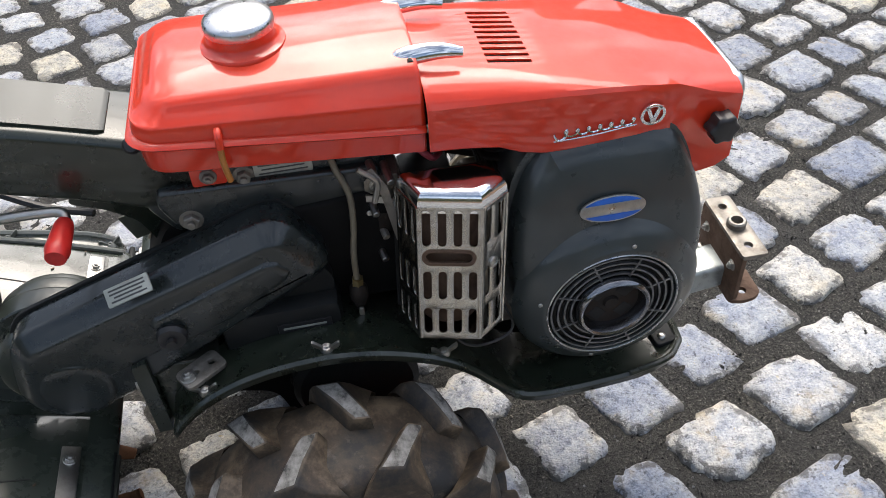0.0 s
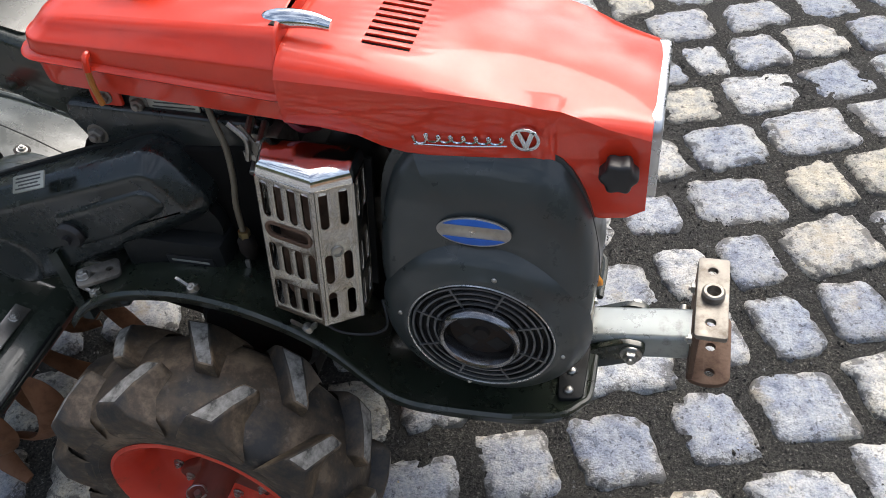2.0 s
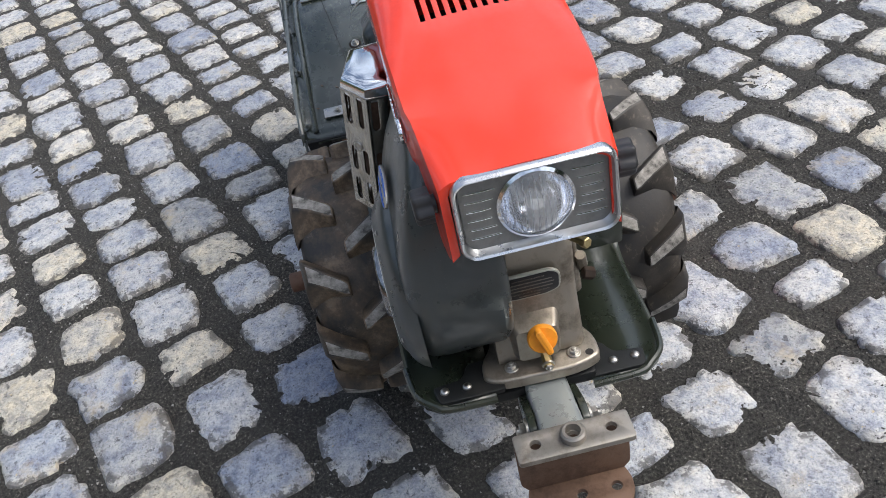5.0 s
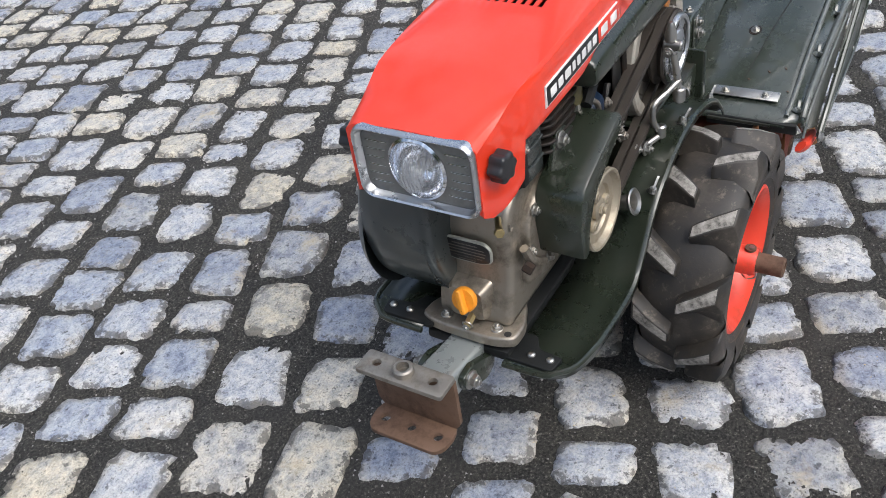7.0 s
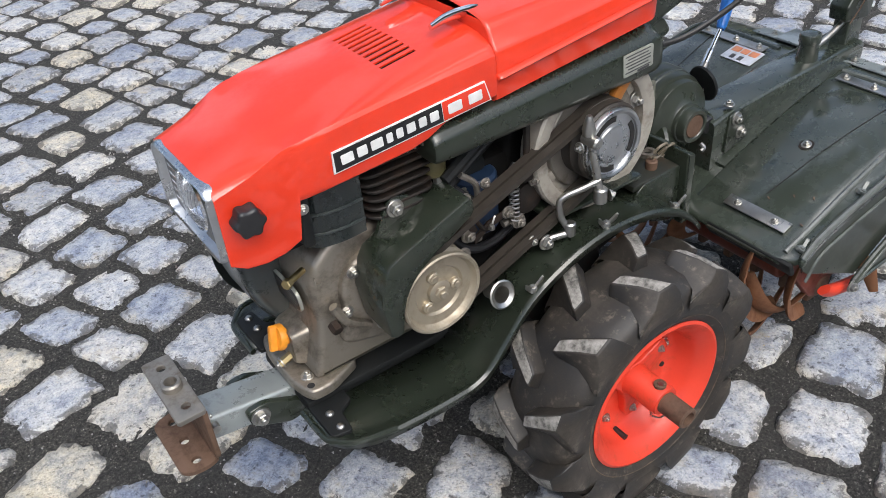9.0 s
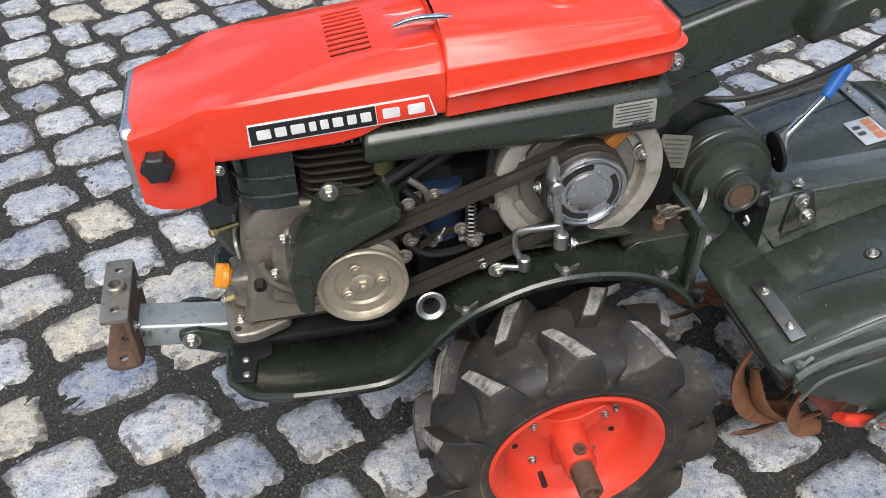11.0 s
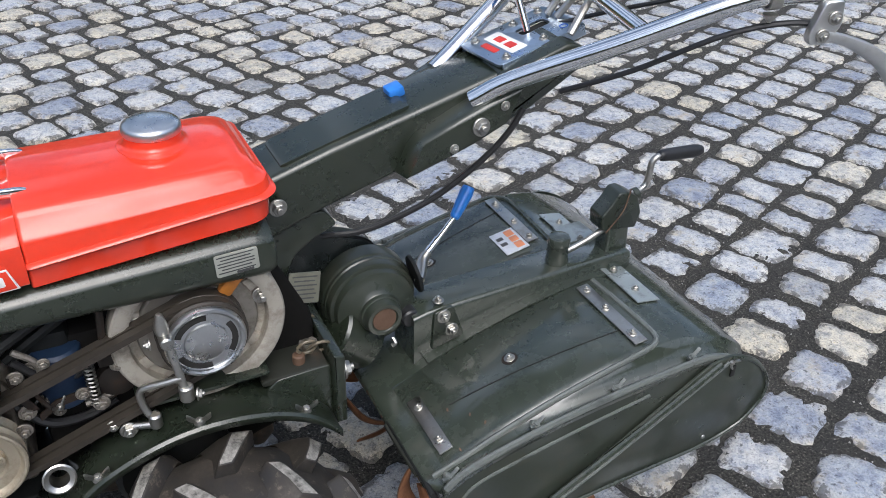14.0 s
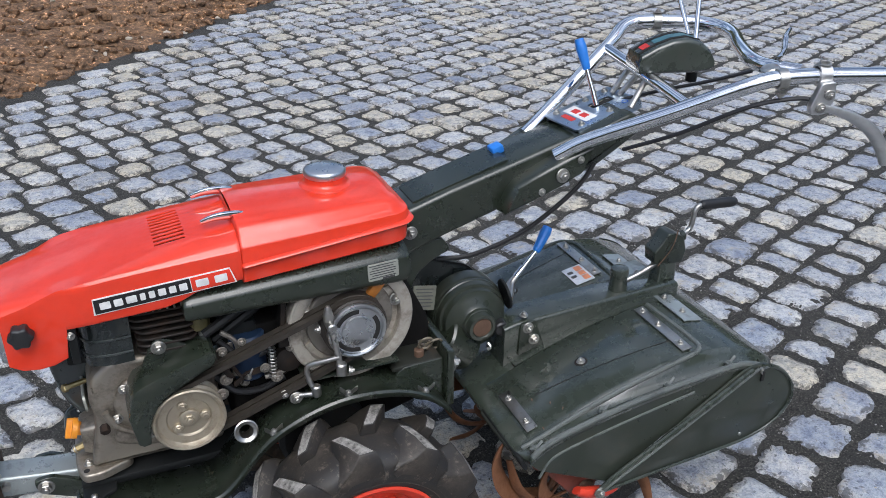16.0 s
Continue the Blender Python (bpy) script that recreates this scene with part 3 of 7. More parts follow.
sett_rng = random.Random(11)
SHAPES = [sett_shape(sett_rng) for _ in range(60)]
SETT_MESHES = []
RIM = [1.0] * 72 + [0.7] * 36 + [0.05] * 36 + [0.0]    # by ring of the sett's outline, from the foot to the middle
for pts, faces in SHAPES:
    me = bpy.data.meshes.new("sett")
    me.from_pydata(pts, [], faces)
    me.polygons.foreach_set("use_smooth", [True] * len(faces))
    me.set_sharp_from_angle(angle=radians(50))
    me.materials.append(SETT)
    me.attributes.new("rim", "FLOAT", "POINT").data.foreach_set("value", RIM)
    SETT_MESHES.append(me)


def sett_places():
    """Courses of setts: place, length, width, turn of each."""
    rng = random.Random(5)
    for j in range(-58, 34):
        v = j * ROW_PITCH
        u = -8.0 + rng.uniform(0, 0.15)
        while u < 7.5:
            step = rng.choice((0.112, 0.126, 0.136, 0.145, 0.155, 0.168, 0.182))
            c = u + step / 2
            p = ROW_U * c + ROW_V * (v + 0.022 * math.sin(c * 1.3 + j * 0.07) + rng.uniform(-0.006, 0.006))
            u += step
            if p.y < -7.6 or p.y > 4.8 or p.x < -7.2 or p.x > 5.2:
                continue
            if (p - EDGE_AT).dot(EDGE_OUT) > -0.05:
                continue
            gap = rng.uniform(0.008, 0.030)
            yield p + Vector((0, 0, rng.uniform(-0.0025, 0.004))), step - gap, ROW_PITCH - rng.uniform(0.008, 0.030), ROW_TURN + radians(rng.uniform(-5, 5) + rng.choice((0, 180))), rng.randrange(len(SHAPES))


near_setts, far_setts = [], []
for place in sett_places():
    p = place[0]
    (near_setts if -1.45 < p.x < 0.9 and -0.75 < p.y < 0.95 and len(near_setts) < 300 else far_setts).append(place)


# ---- the walking tractor ----
tractor = tagged(new("walking_tractor"), "red and dark green two-wheeled walking tractor parked on granite setts", "walking tractor")


def hood():
    slots = [-0.0486 + 0.0108 * i for i in range(10)]
    tops = sorted([-0.059, 0.059] + [c + d for c in slots for d in (-0.0026, 0.0026)])
    xs = [-0.254, -0.248, -0.22, -0.186, -0.164, -0.142, -0.12, -0.08, -0.045, -0.018, -0.010, -0.004, 0.015, 0.035, 0.056, 0.066, 0.072]

    def at(x, table):
        return float(np.interp(x, [t[0] for t in table], [t[1] for t in table]))

    top = [(-0.254, 0.700), (-0.2, 0.694), (-0.15, 0.687), (-0.1, 0.679), (-0.045, 0.6685), (0.0, 0.6585), (0.035, 0.650), (0.055, 0.645), (0.073, 0.640)]
    low = [(-0.254, 0.631), (-0.2, 0.627), (-0.18, 0.621), (-0.155, 0.608), (-0.010, 0.598), (-0.004, 0.552), (0.0, 0.545), (0.035, 0.539), (0.056, 0.541), (0.073, 0.551)]
    crease = [(-0.254, 0.682), (-0.1, 0.672), (-0.03, 0.664), (0.0, 0.657), (0.03, 0.642), (0.073, 0.628)]
    side = [(-0.254, 0.0955), (-0.1, 0.0925), (-0.02, 0.0895), (0.0, 0.0855), (0.04, 0.0815), (0.073, 0.0785)]
    bulge = [(-0.254, 0.004), (-0.03, 0.004), (-0.012, 0.002), (0.02, 0.0006), (0.066, 0)]
    bm = bmesh.new()
    rows = []
    for x in xs:
        zt, zc, zl, ys, bu = at(x, top), at(x, crease), at(x, low), at(x, side), at(x, bulge)
        half = []
        for y in tops:
            half.append((y, zt - 0.0022 * (y / 0.059) ** 2))
        s = []
        for f, g in ((0.35, 0.12), (0.7, 0.42), (0.9, 0.72)):
            s.append((0.059 + (ys - 0.059) * f, zt - 0.0022 + (zc - zt + 0.0022) * g))
        s += [(ys, zc), (ys + bu * 0.75, zc - 0.004), (ys + bu, zc - 0.011), (ys + bu * 1.1, (zc + zl) / 2), (ys + bu * 1.1, zl + 0.007), (ys + bu * 0.9, zl + 0.002), (ys + bu * 0.5, zl)]
        line = [(-y, z) for y, z in reversed(s)] + half + s
        rows.append([bm.verts.new((x, y, z)) for y, z in line])
    gap_cols = set()
    base = 10
    ordered = tops
    for c in slots:
        gap_cols.add(base + ordered.index(min(ordered, key=lambda t: abs(t - (c - 0.0026)))))
    for i, (a, b) in enumerate(zip(rows, rows[1:])):
        for k in range(len(a) - 1):
            if xs[i] in (-0.186, -0.164) and k in gap_cols:
                continue
            bm.faces.new((a[k], a[k + 1], b[k + 1], b[k]))
    # front face round the lamp opening
    front = rows[-1]
    inner = [bm.verts.new((0.072, max(-0.072, min(0.072, v.co.y * 0.9)), 0.593 + (v.co.z - 0.593) * 0.86)) for v in front]
    for k in range(len(front) - 1):
        bm.faces.new((front[k], front[k + 1], inner[k + 1], inner[k]))
    bmesh.ops.recalc_face_normals(bm, faces=bm.faces[:])
    ob = part("hood", bm, RED, tractor, "glossy red sheet metal engine hood", 28)
    mod = ob.modifiers.new("sheet", "SOLIDIFY")
    mod.thickness, mod.offset = 0.0022, -1
    bev = ob.modifiers.new("soft", "BEVEL")
    bev.width, bev.segments, bev.limit_method, bev.angle_limit = 0.002, 2, "ANGLE", radians(28)
    return ob


hood_ob = hood()
hood_ob.location = (0, 0.004, 0)
# added dark sheet: the shade seen through the vents
part("vent_shade", box((-0.16, 0, 0.645), (0.16, 0.15, 0.004), 0), HOLE, hood_ob, "black shade under the vents")


def hood_badges():
    # left name strip: black field with white plain bars, red-edged end field
    def tilt(x, z):
        return V(x, 0.0988 + (x + 0.15) * -0.030, z)
    m = Matrix.Translation(tilt(-0.145, 0.6365)) @ pose(0, 0, 0, 90, 0, 180 - 1.6) @ pose(0, 0, 0, 0, 0, 4.6)
    strip = part("name_strip", plate([(-0.098, -0.0118), (0.098, -0.0122), (0.092, 0.0118), (-0.0955, 0.0118)], [], 0.0012, m), WHITE, hood_ob, "silver-edged name strip")
    part("field", plate([(-0.0955, -0.0102), (0.0345, -0.0104), (0.0345, 0.0103), (-0.0945, 0.0103)], [], 0.0012, m @ Matrix.Translation((0, 0, 0.0007))), BACKING, strip, "black print field")
    part("field", plate([(0.0365, -0.0104), (0.0955, -0.0106), (0.091, 0.0103), (0.0365, 0.0103)], [], 0.0012, m @ Matrix.Translation((0, 0, 0.0007))), RED, strip, "red print field")
    at = -0.0905
    for w in (0.0188, 0.0162, 0.0188, 0.0118, 0.0128, 0.0150, 0.0140, 0.0155):
        part("print_bar", plate(rounded(w / 2 - 0.0024, 0.0054, 0.0012, 3, at + w / 2, 0), [], 0.0012, m @ Matrix.Translation((0, 0, 0.0014)), 0.0002), WHITE, strip)
        at += w
    for i in range(2):
        part("print_bar", plate(rounded(0.0088, 0.0058, 0.0015, 3, 0.0512 + i * 0.0265, 0), [], 0.0012, m @ Matrix.Translation((0, 0, 0.0014)), 0.0002), WHITE, strip)
    # right chrome script: plain flowing bar and a ring with a wedge
    pts = []
    for i in range(121):
        u = i / 120
        t = u * 2 * math.pi * 7 + 1.2
        tall = 0.0075 - 0.0040 * min(1, u * 6)
        pts.append((-0.129 + 0.079 * u - 0.0034 * math.sin(t), -0.0985, 0.6275 + 0.004 * u + tall * math.cos(t)))
    script = part("script_badge", tube(pts, 0.0013, 6, 1), CHROME, hood_ob, "chrome script badge drawn as a plain flourish")
    part("underline", tube([(-0.132, -0.0983, 0.6205), (-0.09, -0.0983, 0.622), (-0.048, -0.0978, 0.626)], 0.0008, 6), CHROME, script)
    rm = Matrix.Translation((-0.032, -0.0965, 0.6345)) @ pose(0, 0, 0, 90, 0, 0)
    part("ring", plate(ring_pts(0.0125, 28, ry=0.0115), [ring_pts(0.0105, 28, ry=0.0095)], 0.003, rm), CHROME, script)
    part("wedge", plate([(-0.0075, 0.0085), (-0.0045, 0.0088), (0.0005, -0.0045), (0.005, 0.009), (0.0085, 0.0085), (0.002, -0.0088), (-0.001, -0.0088)], [], 0.003, rm), CHROME, script)


hood_badges()


def knob(side):
    p = V(0.047, side * 0.0805 + 0.003, 0.602)
    lobes = [(0.0155 + 0.0016 * math.cos(6 * a)) for a in (2 * math.pi * i / 36 for i in range(36))]
    poly = [(r * math.cos(2 * math.pi * i / 36), r * math.sin(2 * math.pi * i / 36)) for i, r in enumerate(lobes)]
    m = along(p, p + V(0.06, side, 0))
    bm = slab(poly, 0.004, 0.021, m, 0.004)
    merge(bm, lathe([(0.009, 0), (0.009, 0.005), (0, 0.005)], m, 16))
    part("hood_knob", bm, PLASTIC, tractor, "black six-lobed plastic knob")


knob(1), knob(-1)


def latch(side):
    y = side * 0.0490
    base = tube([(-0.2805, y, 0.6990), (-0.2745, y, 0.7030), (-0.2635, y, 0.7050), (-0.2465, y, 0.7060), (-0.2305, y, 0.7050), (-0.2145, y, 0.7010)], [0.005, 0.0082, 0.0092, 0.0086, 0.0074, 0.0052], 12, 4, 0.60)
    ob = part("hood_latch", base, CHROME, tractor, "chrome over-centre hood latch")
    part("pivot", cyl((-0.2655, y - 0.0115, 0.7020), (-0.2655, y + 0.0115, 0.7020), 0.0042, seg=12), FINS, ob)
    part("hook", box((-0.2765, y, 0.6955), (0.012, 0.010, 0.008), 0.002), STEEL, ob)
    ob.location = (0.004, 0.0, 0.006)


latch(1), latch(-1)


def fuel_tank():
    rings = []
    for z, hw, hl, k in ((0.617, 0.088, 0.123, 0.085), (0.622, 0.0955, 0.1285, 0.090), (0.6465, 0.097, 0.1295, 0.105), (0.6475, 0.1035, 0.1345, 0.105), (0.650, 0.1055, 0.1362, 0.105), (0.6525, 0.1035, 0.1345, 0.105), (0.6535, 0.0985, 0.1305, 0.105), (0.6755, 0.0972, 0.1292, 0.065), (0.6790, 0.0962, 0.1284, 0.058), (0.6808, 0.0945, 0.1268, 0.052), (0.6985, 0.0845, 0.1180, 0.022), (0.7025, 0.0815, 0.1150, 0.020), (0.7050, 0.0780, 0.1118, 0.018), (0.7072, 0.0740, 0.1080, 0.016)):
        ring = []
        front = 0.1345 if hw > 0.1 else 0.1345 - max(0, z - 0.694) * 0.10
        outline = []
        for sx, sy, a0, rad in ((1, 1, 0, 0.005), (-1, 1, 90, 0.027), (-1, -1, 180, 0.027), (1, -1, 270, 0.005)):
            for q in range(7):
                a = radians(a0 + 15 * q)
                hx = front if sx > 0 else hl
                outline.append((sx * (hx - rad) + rad * math.cos(a), sy * (hw - rad) + rad * math.sin(a)))
        for u, v in outline:
            x = -0.3905 + u
            ring.append((x, v * 0.965, z - 0.003 + k * (-0.256 - x)))
        rings.append(ring)
    bm = loft(rings)
    crown = max(bm.faces, key=lambda f: (len(f.verts) == 28) * f.calc_center_median().z)
    rim = sorted(crown.verts, key=lambda v: min(range(28), key=lambda i: (Vector(rings[-1][i]) - v.co).length))
    bmesh.ops.delete(bm, geom=[crown], context="FACES_ONLY")
    rows = []
    for i in range(14):     # softly domed top, strip by strip from side to side
        for f in ((0.0,) if i != 6 else (0.0, 0.25, 0.5, 0.75)):
            a, b = rim[i].co, rim[27 - i].co
            if f:
                a, b = a.lerp(rim[i + 1].co, f), b.lerp(rim[26 - i].co, f)
            half = (b - a).length / 2
            row = [bm.verts.new(a) if f else rim[i]]
            row += [bm.verts.new(a.lerp(b, j / 10) + V(0, 0, 0.0085 * (half / 0.072) ** 2 * (1 - (j / 5 - 1) ** 2))) for j in range(1, 10)]
            row += [bm.verts.new(b) if f else rim[27 - i]]
            rows.append(row)
    for p, q in zip(rows, rows[1:]):
        for j in range(10):
            bm.faces.new((p[j], q[j], q[j + 1], p[j + 1]))
    bmesh.ops.remove_doubles(bm, verts=bm.verts[:], dist=0.00001)
    bmesh.ops.recalc_face_normals(bm, faces=bm.faces[:])
    ob = part("fuel_tank", bm, RED, tractor, "glossy red fuel tank with a seam flange", 48)
    ob.location = (0.002, 0.009, 0.006)
    c = V(-0.412, -0.005, 0)
    part("filler_neck", lathe([(0.0425, 0.706), (0.0420, 0.7125), (0.0405, 0.7150), (0.0360, 0.7165), (0.0330, 0.7185), (0.0318, 0.7220), (0.0312, 0.7310), (0.0, 0.7310)], Matrix.Translation(c), 40), RED, ob)
    cap = part("fuel_cap", lathe([(0, 0.7285), (0.0315, 0.7285), (0.0328, 0.7292), (0.0333, 0.7312), (0.0333, 0.7355), (0.0324, 0.7385), (0.0300, 0.7405), (0.0240, 0.7428), (0.0140, 0.7445), (0, 0.7450)], Matrix.Translation(c), 44), SATIN, ob, "polished chrome fuel cap")
    # amber sight hose and fixing lug on the right
    part("sight_hose", tube([(-0.4440, -0.1035, 0.6680), (-0.4445, -0.1045, 0.6510), (-0.4425, -0.1045, 0.6300)], 0.0030, 8), AMBER, ob, "amber clamp strap over the flange")
    part("strap_top", tube([(-0.4440, -0.0900, 0.6800), (-0.4440, -0.1000, 0.6780), (-0.4440, -0.1045, 0.6660)], 0.0036, 8), RED, ob)
    lug = part("mounting_lug", box((-0.4670, -0.0680, 0.6170), (0.034, 0.006, 0.030), 0.003), RED, ob)
    fixing(DARK_BOLT, "bolt", lug, (-0.4670, -0.0710, 0.6140), (0, -1, 0), 0.0058)


fuel_tank()


def headlight():
    zc, x = 0.5935, 0.0585
    def ring(w, h, r, d, n=8):
        return [V(x + d, u, zc + v) for u, v in rounded(w, h, r, n)]
    bezel = loft([ring(0.0745, 0.0425, 0.014, -0.004), ring(0.0765, 0.0440, 0.015, 0.006), ring(0.0775, 0.0450, 0.016, 0.016), ring(0.0768, 0.0440, 0.016, 0.0195), ring(0.0755, 0.0425, 0.015, 0.021), ring(0.0735, 0.0405, 0.014, 0.0195), ring(0.0720, 0.0390, 0.013, 0.0125), ring(0.069, 0.0365, 0.012, 0.0085)], caps=False)
    ob = part("headlight", bezel, SATIN, tractor, "rectangular chrome headlight bezel")
    x = x + 0.0065
    panel = plate(rounded(0.070, 0.0375, 0.012, 6), [ring_pts(0.0345, 40)], 0.0016, Matrix.Translation((x + 0.0035, 0, zc)) @ Matrix(((0, 0, 1, 0), (1, 0, 0, 0), (0, 1, 0, 0), (0, 0, 0, 1))))
    pan = part("lamp_panel", panel, metal("satin_lamp_panel", (0.22, 0.22, 0.21), 0.42, (0.12, 0.12, 0.11), 0.5, 0.6), ob, "satin grey lamp panel with pressed ribs")
    for s in (1, -1):
        for i in range(6):
            zz = zc - 0.025 + i * 0.010
            inner = 0.0445 - 0.0035 * abs(i - 2.5)
            part("rib", tube([(x + 0.0045, s * inner, zz), (x + 0.0052, s * 0.052, zz), (x + 0.0045, s * 0.0655, zz)], 0.0010, 8, 2), CHROME, pan)
    ax = Matrix.Translation((x, 0, zc)) @ pose(0, 0, 0, 0, 90, 0)
    part("reflector", lathe([(0.0345, 0.004), (0.031, -0.006), (0.022, -0.018), (0.010, -0.024), (0, -0.0255)], ax, 40), metal("bright_reflector", (0.96, 0.96, 0.97), 0.12, (0.8, 0.8, 0.8), 0.3), ob, "bright bowl reflector")
    part("rim", lathe([(0.0345, 0.003), (0.0375, 0.0045), (0.0375, 0.0065), (0.0345, 0.0085), (0.0338, 0.0065), (0.0345, 0.003)], ax, 40), CHROME, ob)
    lens = part("lens", lathe([(0.0343, 0.005), (0.032, 0.0085), (0.022, 0.0125), (0.010, 0.0145), (0, 0.015), (0, 0.0125), (0.010, 0.0122), (0.022, 0.0102), (0.032, 0.0062), (0.0343, 0.005)], ax, 40), GLASS, ob, "clear convex fluted lamp glass")
    lens.visible_shadow = False
    for i in range(-5, 6):
        h = math.sqrt(max(0, 0.031 ** 2 - (i * 0.0055) ** 2))
        bow = lambda v, i=i: 0.0128 - 9.0 * ((i * 0.0055) ** 2 + v * v)
        part("flute", tube([(x + bow(h * f), i * 0.0055, zc + h * f) for f in (-0.92, -0.5, 0, 0.5, 0.92)], 0.0009, 6, 2), GLASS, lens).visible_shadow = False
    ob.matrix_world = Matrix.Translation((0, 0.008, 0.001)) @ Matrix.Diagonal((1, 0.95, 1, 1))
    part("bulb", lathe([(0, 0.004), (0.006, 0.002), (0.0075, -0.005), (0.005, -0.015), (0.005, -0.022), (0, -0.022)], ax, 16), WHITE, ob)


headlight()


# ---- the engine ----
def fan_cover():
    outline = [(-0.150, 0.603), (-0.084, 0.608), (-0.022, 0.601), (0.006, 0.560), (0.021, 0.500), (0.022, 0.440), (0.008, 0.380), (-0.028, 0.334), (-0.080, 0.312), (-0.132, 0.326), (-0.168, 0.366), (-0.184, 0.425), (-0.186, 0.490), (-0.174, 0.560)]
    smooth = [(p.x, p.y) for p in curve_points([V(*q, 0) for q in outline + outline[:1]], 4)[:-1]]
    def lean(u, v, w):
        rise = 0.0 if v < 0.44 else (v - 0.44) ** 2 / 0.24 if v < 0.56 else v - 0.50
        return V(u, w + rise * 0.34 * (0.35 + 0.65 * min(1, max(0, (-0.035 - w) / 0.065))), v)
    rings = []
    for w, d in ((-0.035, 0.0), (-0.100, 0.001), (-0.118, -0.001), (-0.125, -0.006), (-0.1295, -0.014), (-0.132, -0.026), (-0.133, -0.040)):
        rings.append([lean(u, v, w) for u, v in (grow(smooth, d) if d else smooth)])
    last = grow(smooth, -0.040)
    for f in (0.9, 0.8, 0.68, 0.55, 0.42, 0.28, 0.14, 0.02):    # the gently bowed face
        rings.append([lean(-0.083 + (u + 0.083) * f, 0.455 + (v - 0.455) * f, -0.133 - 0.0015 * (1 - f)) for u, v in last])
    ob = part("fan_cover", loft(rings), GREY, tractor, "dark grey engine fan cover", 30)
    c = V(-0.083, 0, 0.414)
    ax = Matrix.Translation(c) @ pose(0, 0, 0, 90, 0, 0) @ Matrix.Diagonal((0.925, 0.925, 1, 1))
    part("fan_ring", lathe([(0.116, 0.122), (0.110, 0.1315), (0.104, 0.137), (0.098, 0.1405), (0.091, 0.1435), (0.087, 0.146), (0.083, 0.148), (0.0785, 0.1475), (0.0765, 0.143), (0.0765, 0.120)], ax, 56), GREY, ob)
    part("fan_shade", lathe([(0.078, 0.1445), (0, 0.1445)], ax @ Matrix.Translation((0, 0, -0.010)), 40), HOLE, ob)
    for r in (0.0745, 0.0665, 0.0585, 0.0505):
        part("grille_ring", lathe([(r - 0.0018, 0.1445), (r - 0.0012, 0.147), (r + 0.0012, 0.147), (r + 0.0018, 0.1445), (r - 0.0018, 0.1445)], ax, 56), GRILLE, ob)
    part("grille_rim", lathe([(0.0785, 0.1460), (0.0790, 0.1482), (0.0800, 0.1488), (0.0810, 0.1482), (0.0815, 0.1460)], ax, 64), SATIN, ob, "thin bright grille rim")
    for i in range(8):
        a = radians(22.5 + 45 * i)
        part("grille_spoke", strap([c + V(math.cos(a) * 0.0405, -0.1462, math.sin(a) * 0.044), c + V(math.cos(a) * 0.0708, -0.1462, math.sin(a) * 0.0708)], 0.0024, 0.0024, (math.sin(a), 0, -math.cos(a))), GRILLE, ob)
    part("intake_ring", lathe([(0.0465, 0.1445), (0.0455, 0.1510), (0.0440, 0.1550), (0.0415, 0.1565), (0.0385, 0.1550), (0.0365, 0.1500), (0.0345, 0.1400)], ax, 48), metal("brushed_intake", (0.26, 0.265, 0.28), 0.16, (0.15, 0.14, 0.13), 0.5), ob, "polished dark intake ring")
    part("starter_cup", lathe([(0.035, 0.141), (0.010, 0.1415), (0.008, 0.1450), (0, 0.1455)], ax, 32), FINS, ob)
    for a in (45, 135, 225, 315):
        q = c + V(math.cos(radians(a)) * 0.021, -0.1408, math.sin(radians(a)) * 0.021)
        part("starter_slot", box(q, (0.015, 0.0024, 0.017), 0.001, pose(0, 0, 0, 0, -a, 0)), HOLE, ob)
    for a in (78, 168, 258, 348):
        q = c + V(math.cos(radians(a)) * 0.083, -0.1445, math.sin(radians(a)) * 0.083)
        rivet(ob, q, (0, -1, 0), 0.0028)
    bm = Matrix.Translation((-0.0865, -0.1255, 0.5365)) @ pose(0, 0, 0, 90 - 16, 0, 0)
    badge = part("oval_badge", plate(ring_pts(0.0345, 36, ry=0.0138), [], 0.002, bm), STEEL, ob, "silver oval badge with blue fields")
    arc = [(0.0325 * math.cos(t), 0.0122 * math.sin(t)) for t in (radians(33 + 114 * i / 18) for i in range(19))]
    part("blue_field", plate(arc, [], 0.002, bm @ Matrix.Translation((0, 0, 0.0008))), BLUE_PRINT, badge, "blue enamel field")
    part("blue_field", plate([(u, -v) for u, v in arc][::-1], [], 0.002, bm @ Matrix.Translation((0, 0, 0.0008))), BLUE_PRINT, badge, "blue enamel field")
    ob.location = (0.011, 0.002, 0.012)


fan_cover()


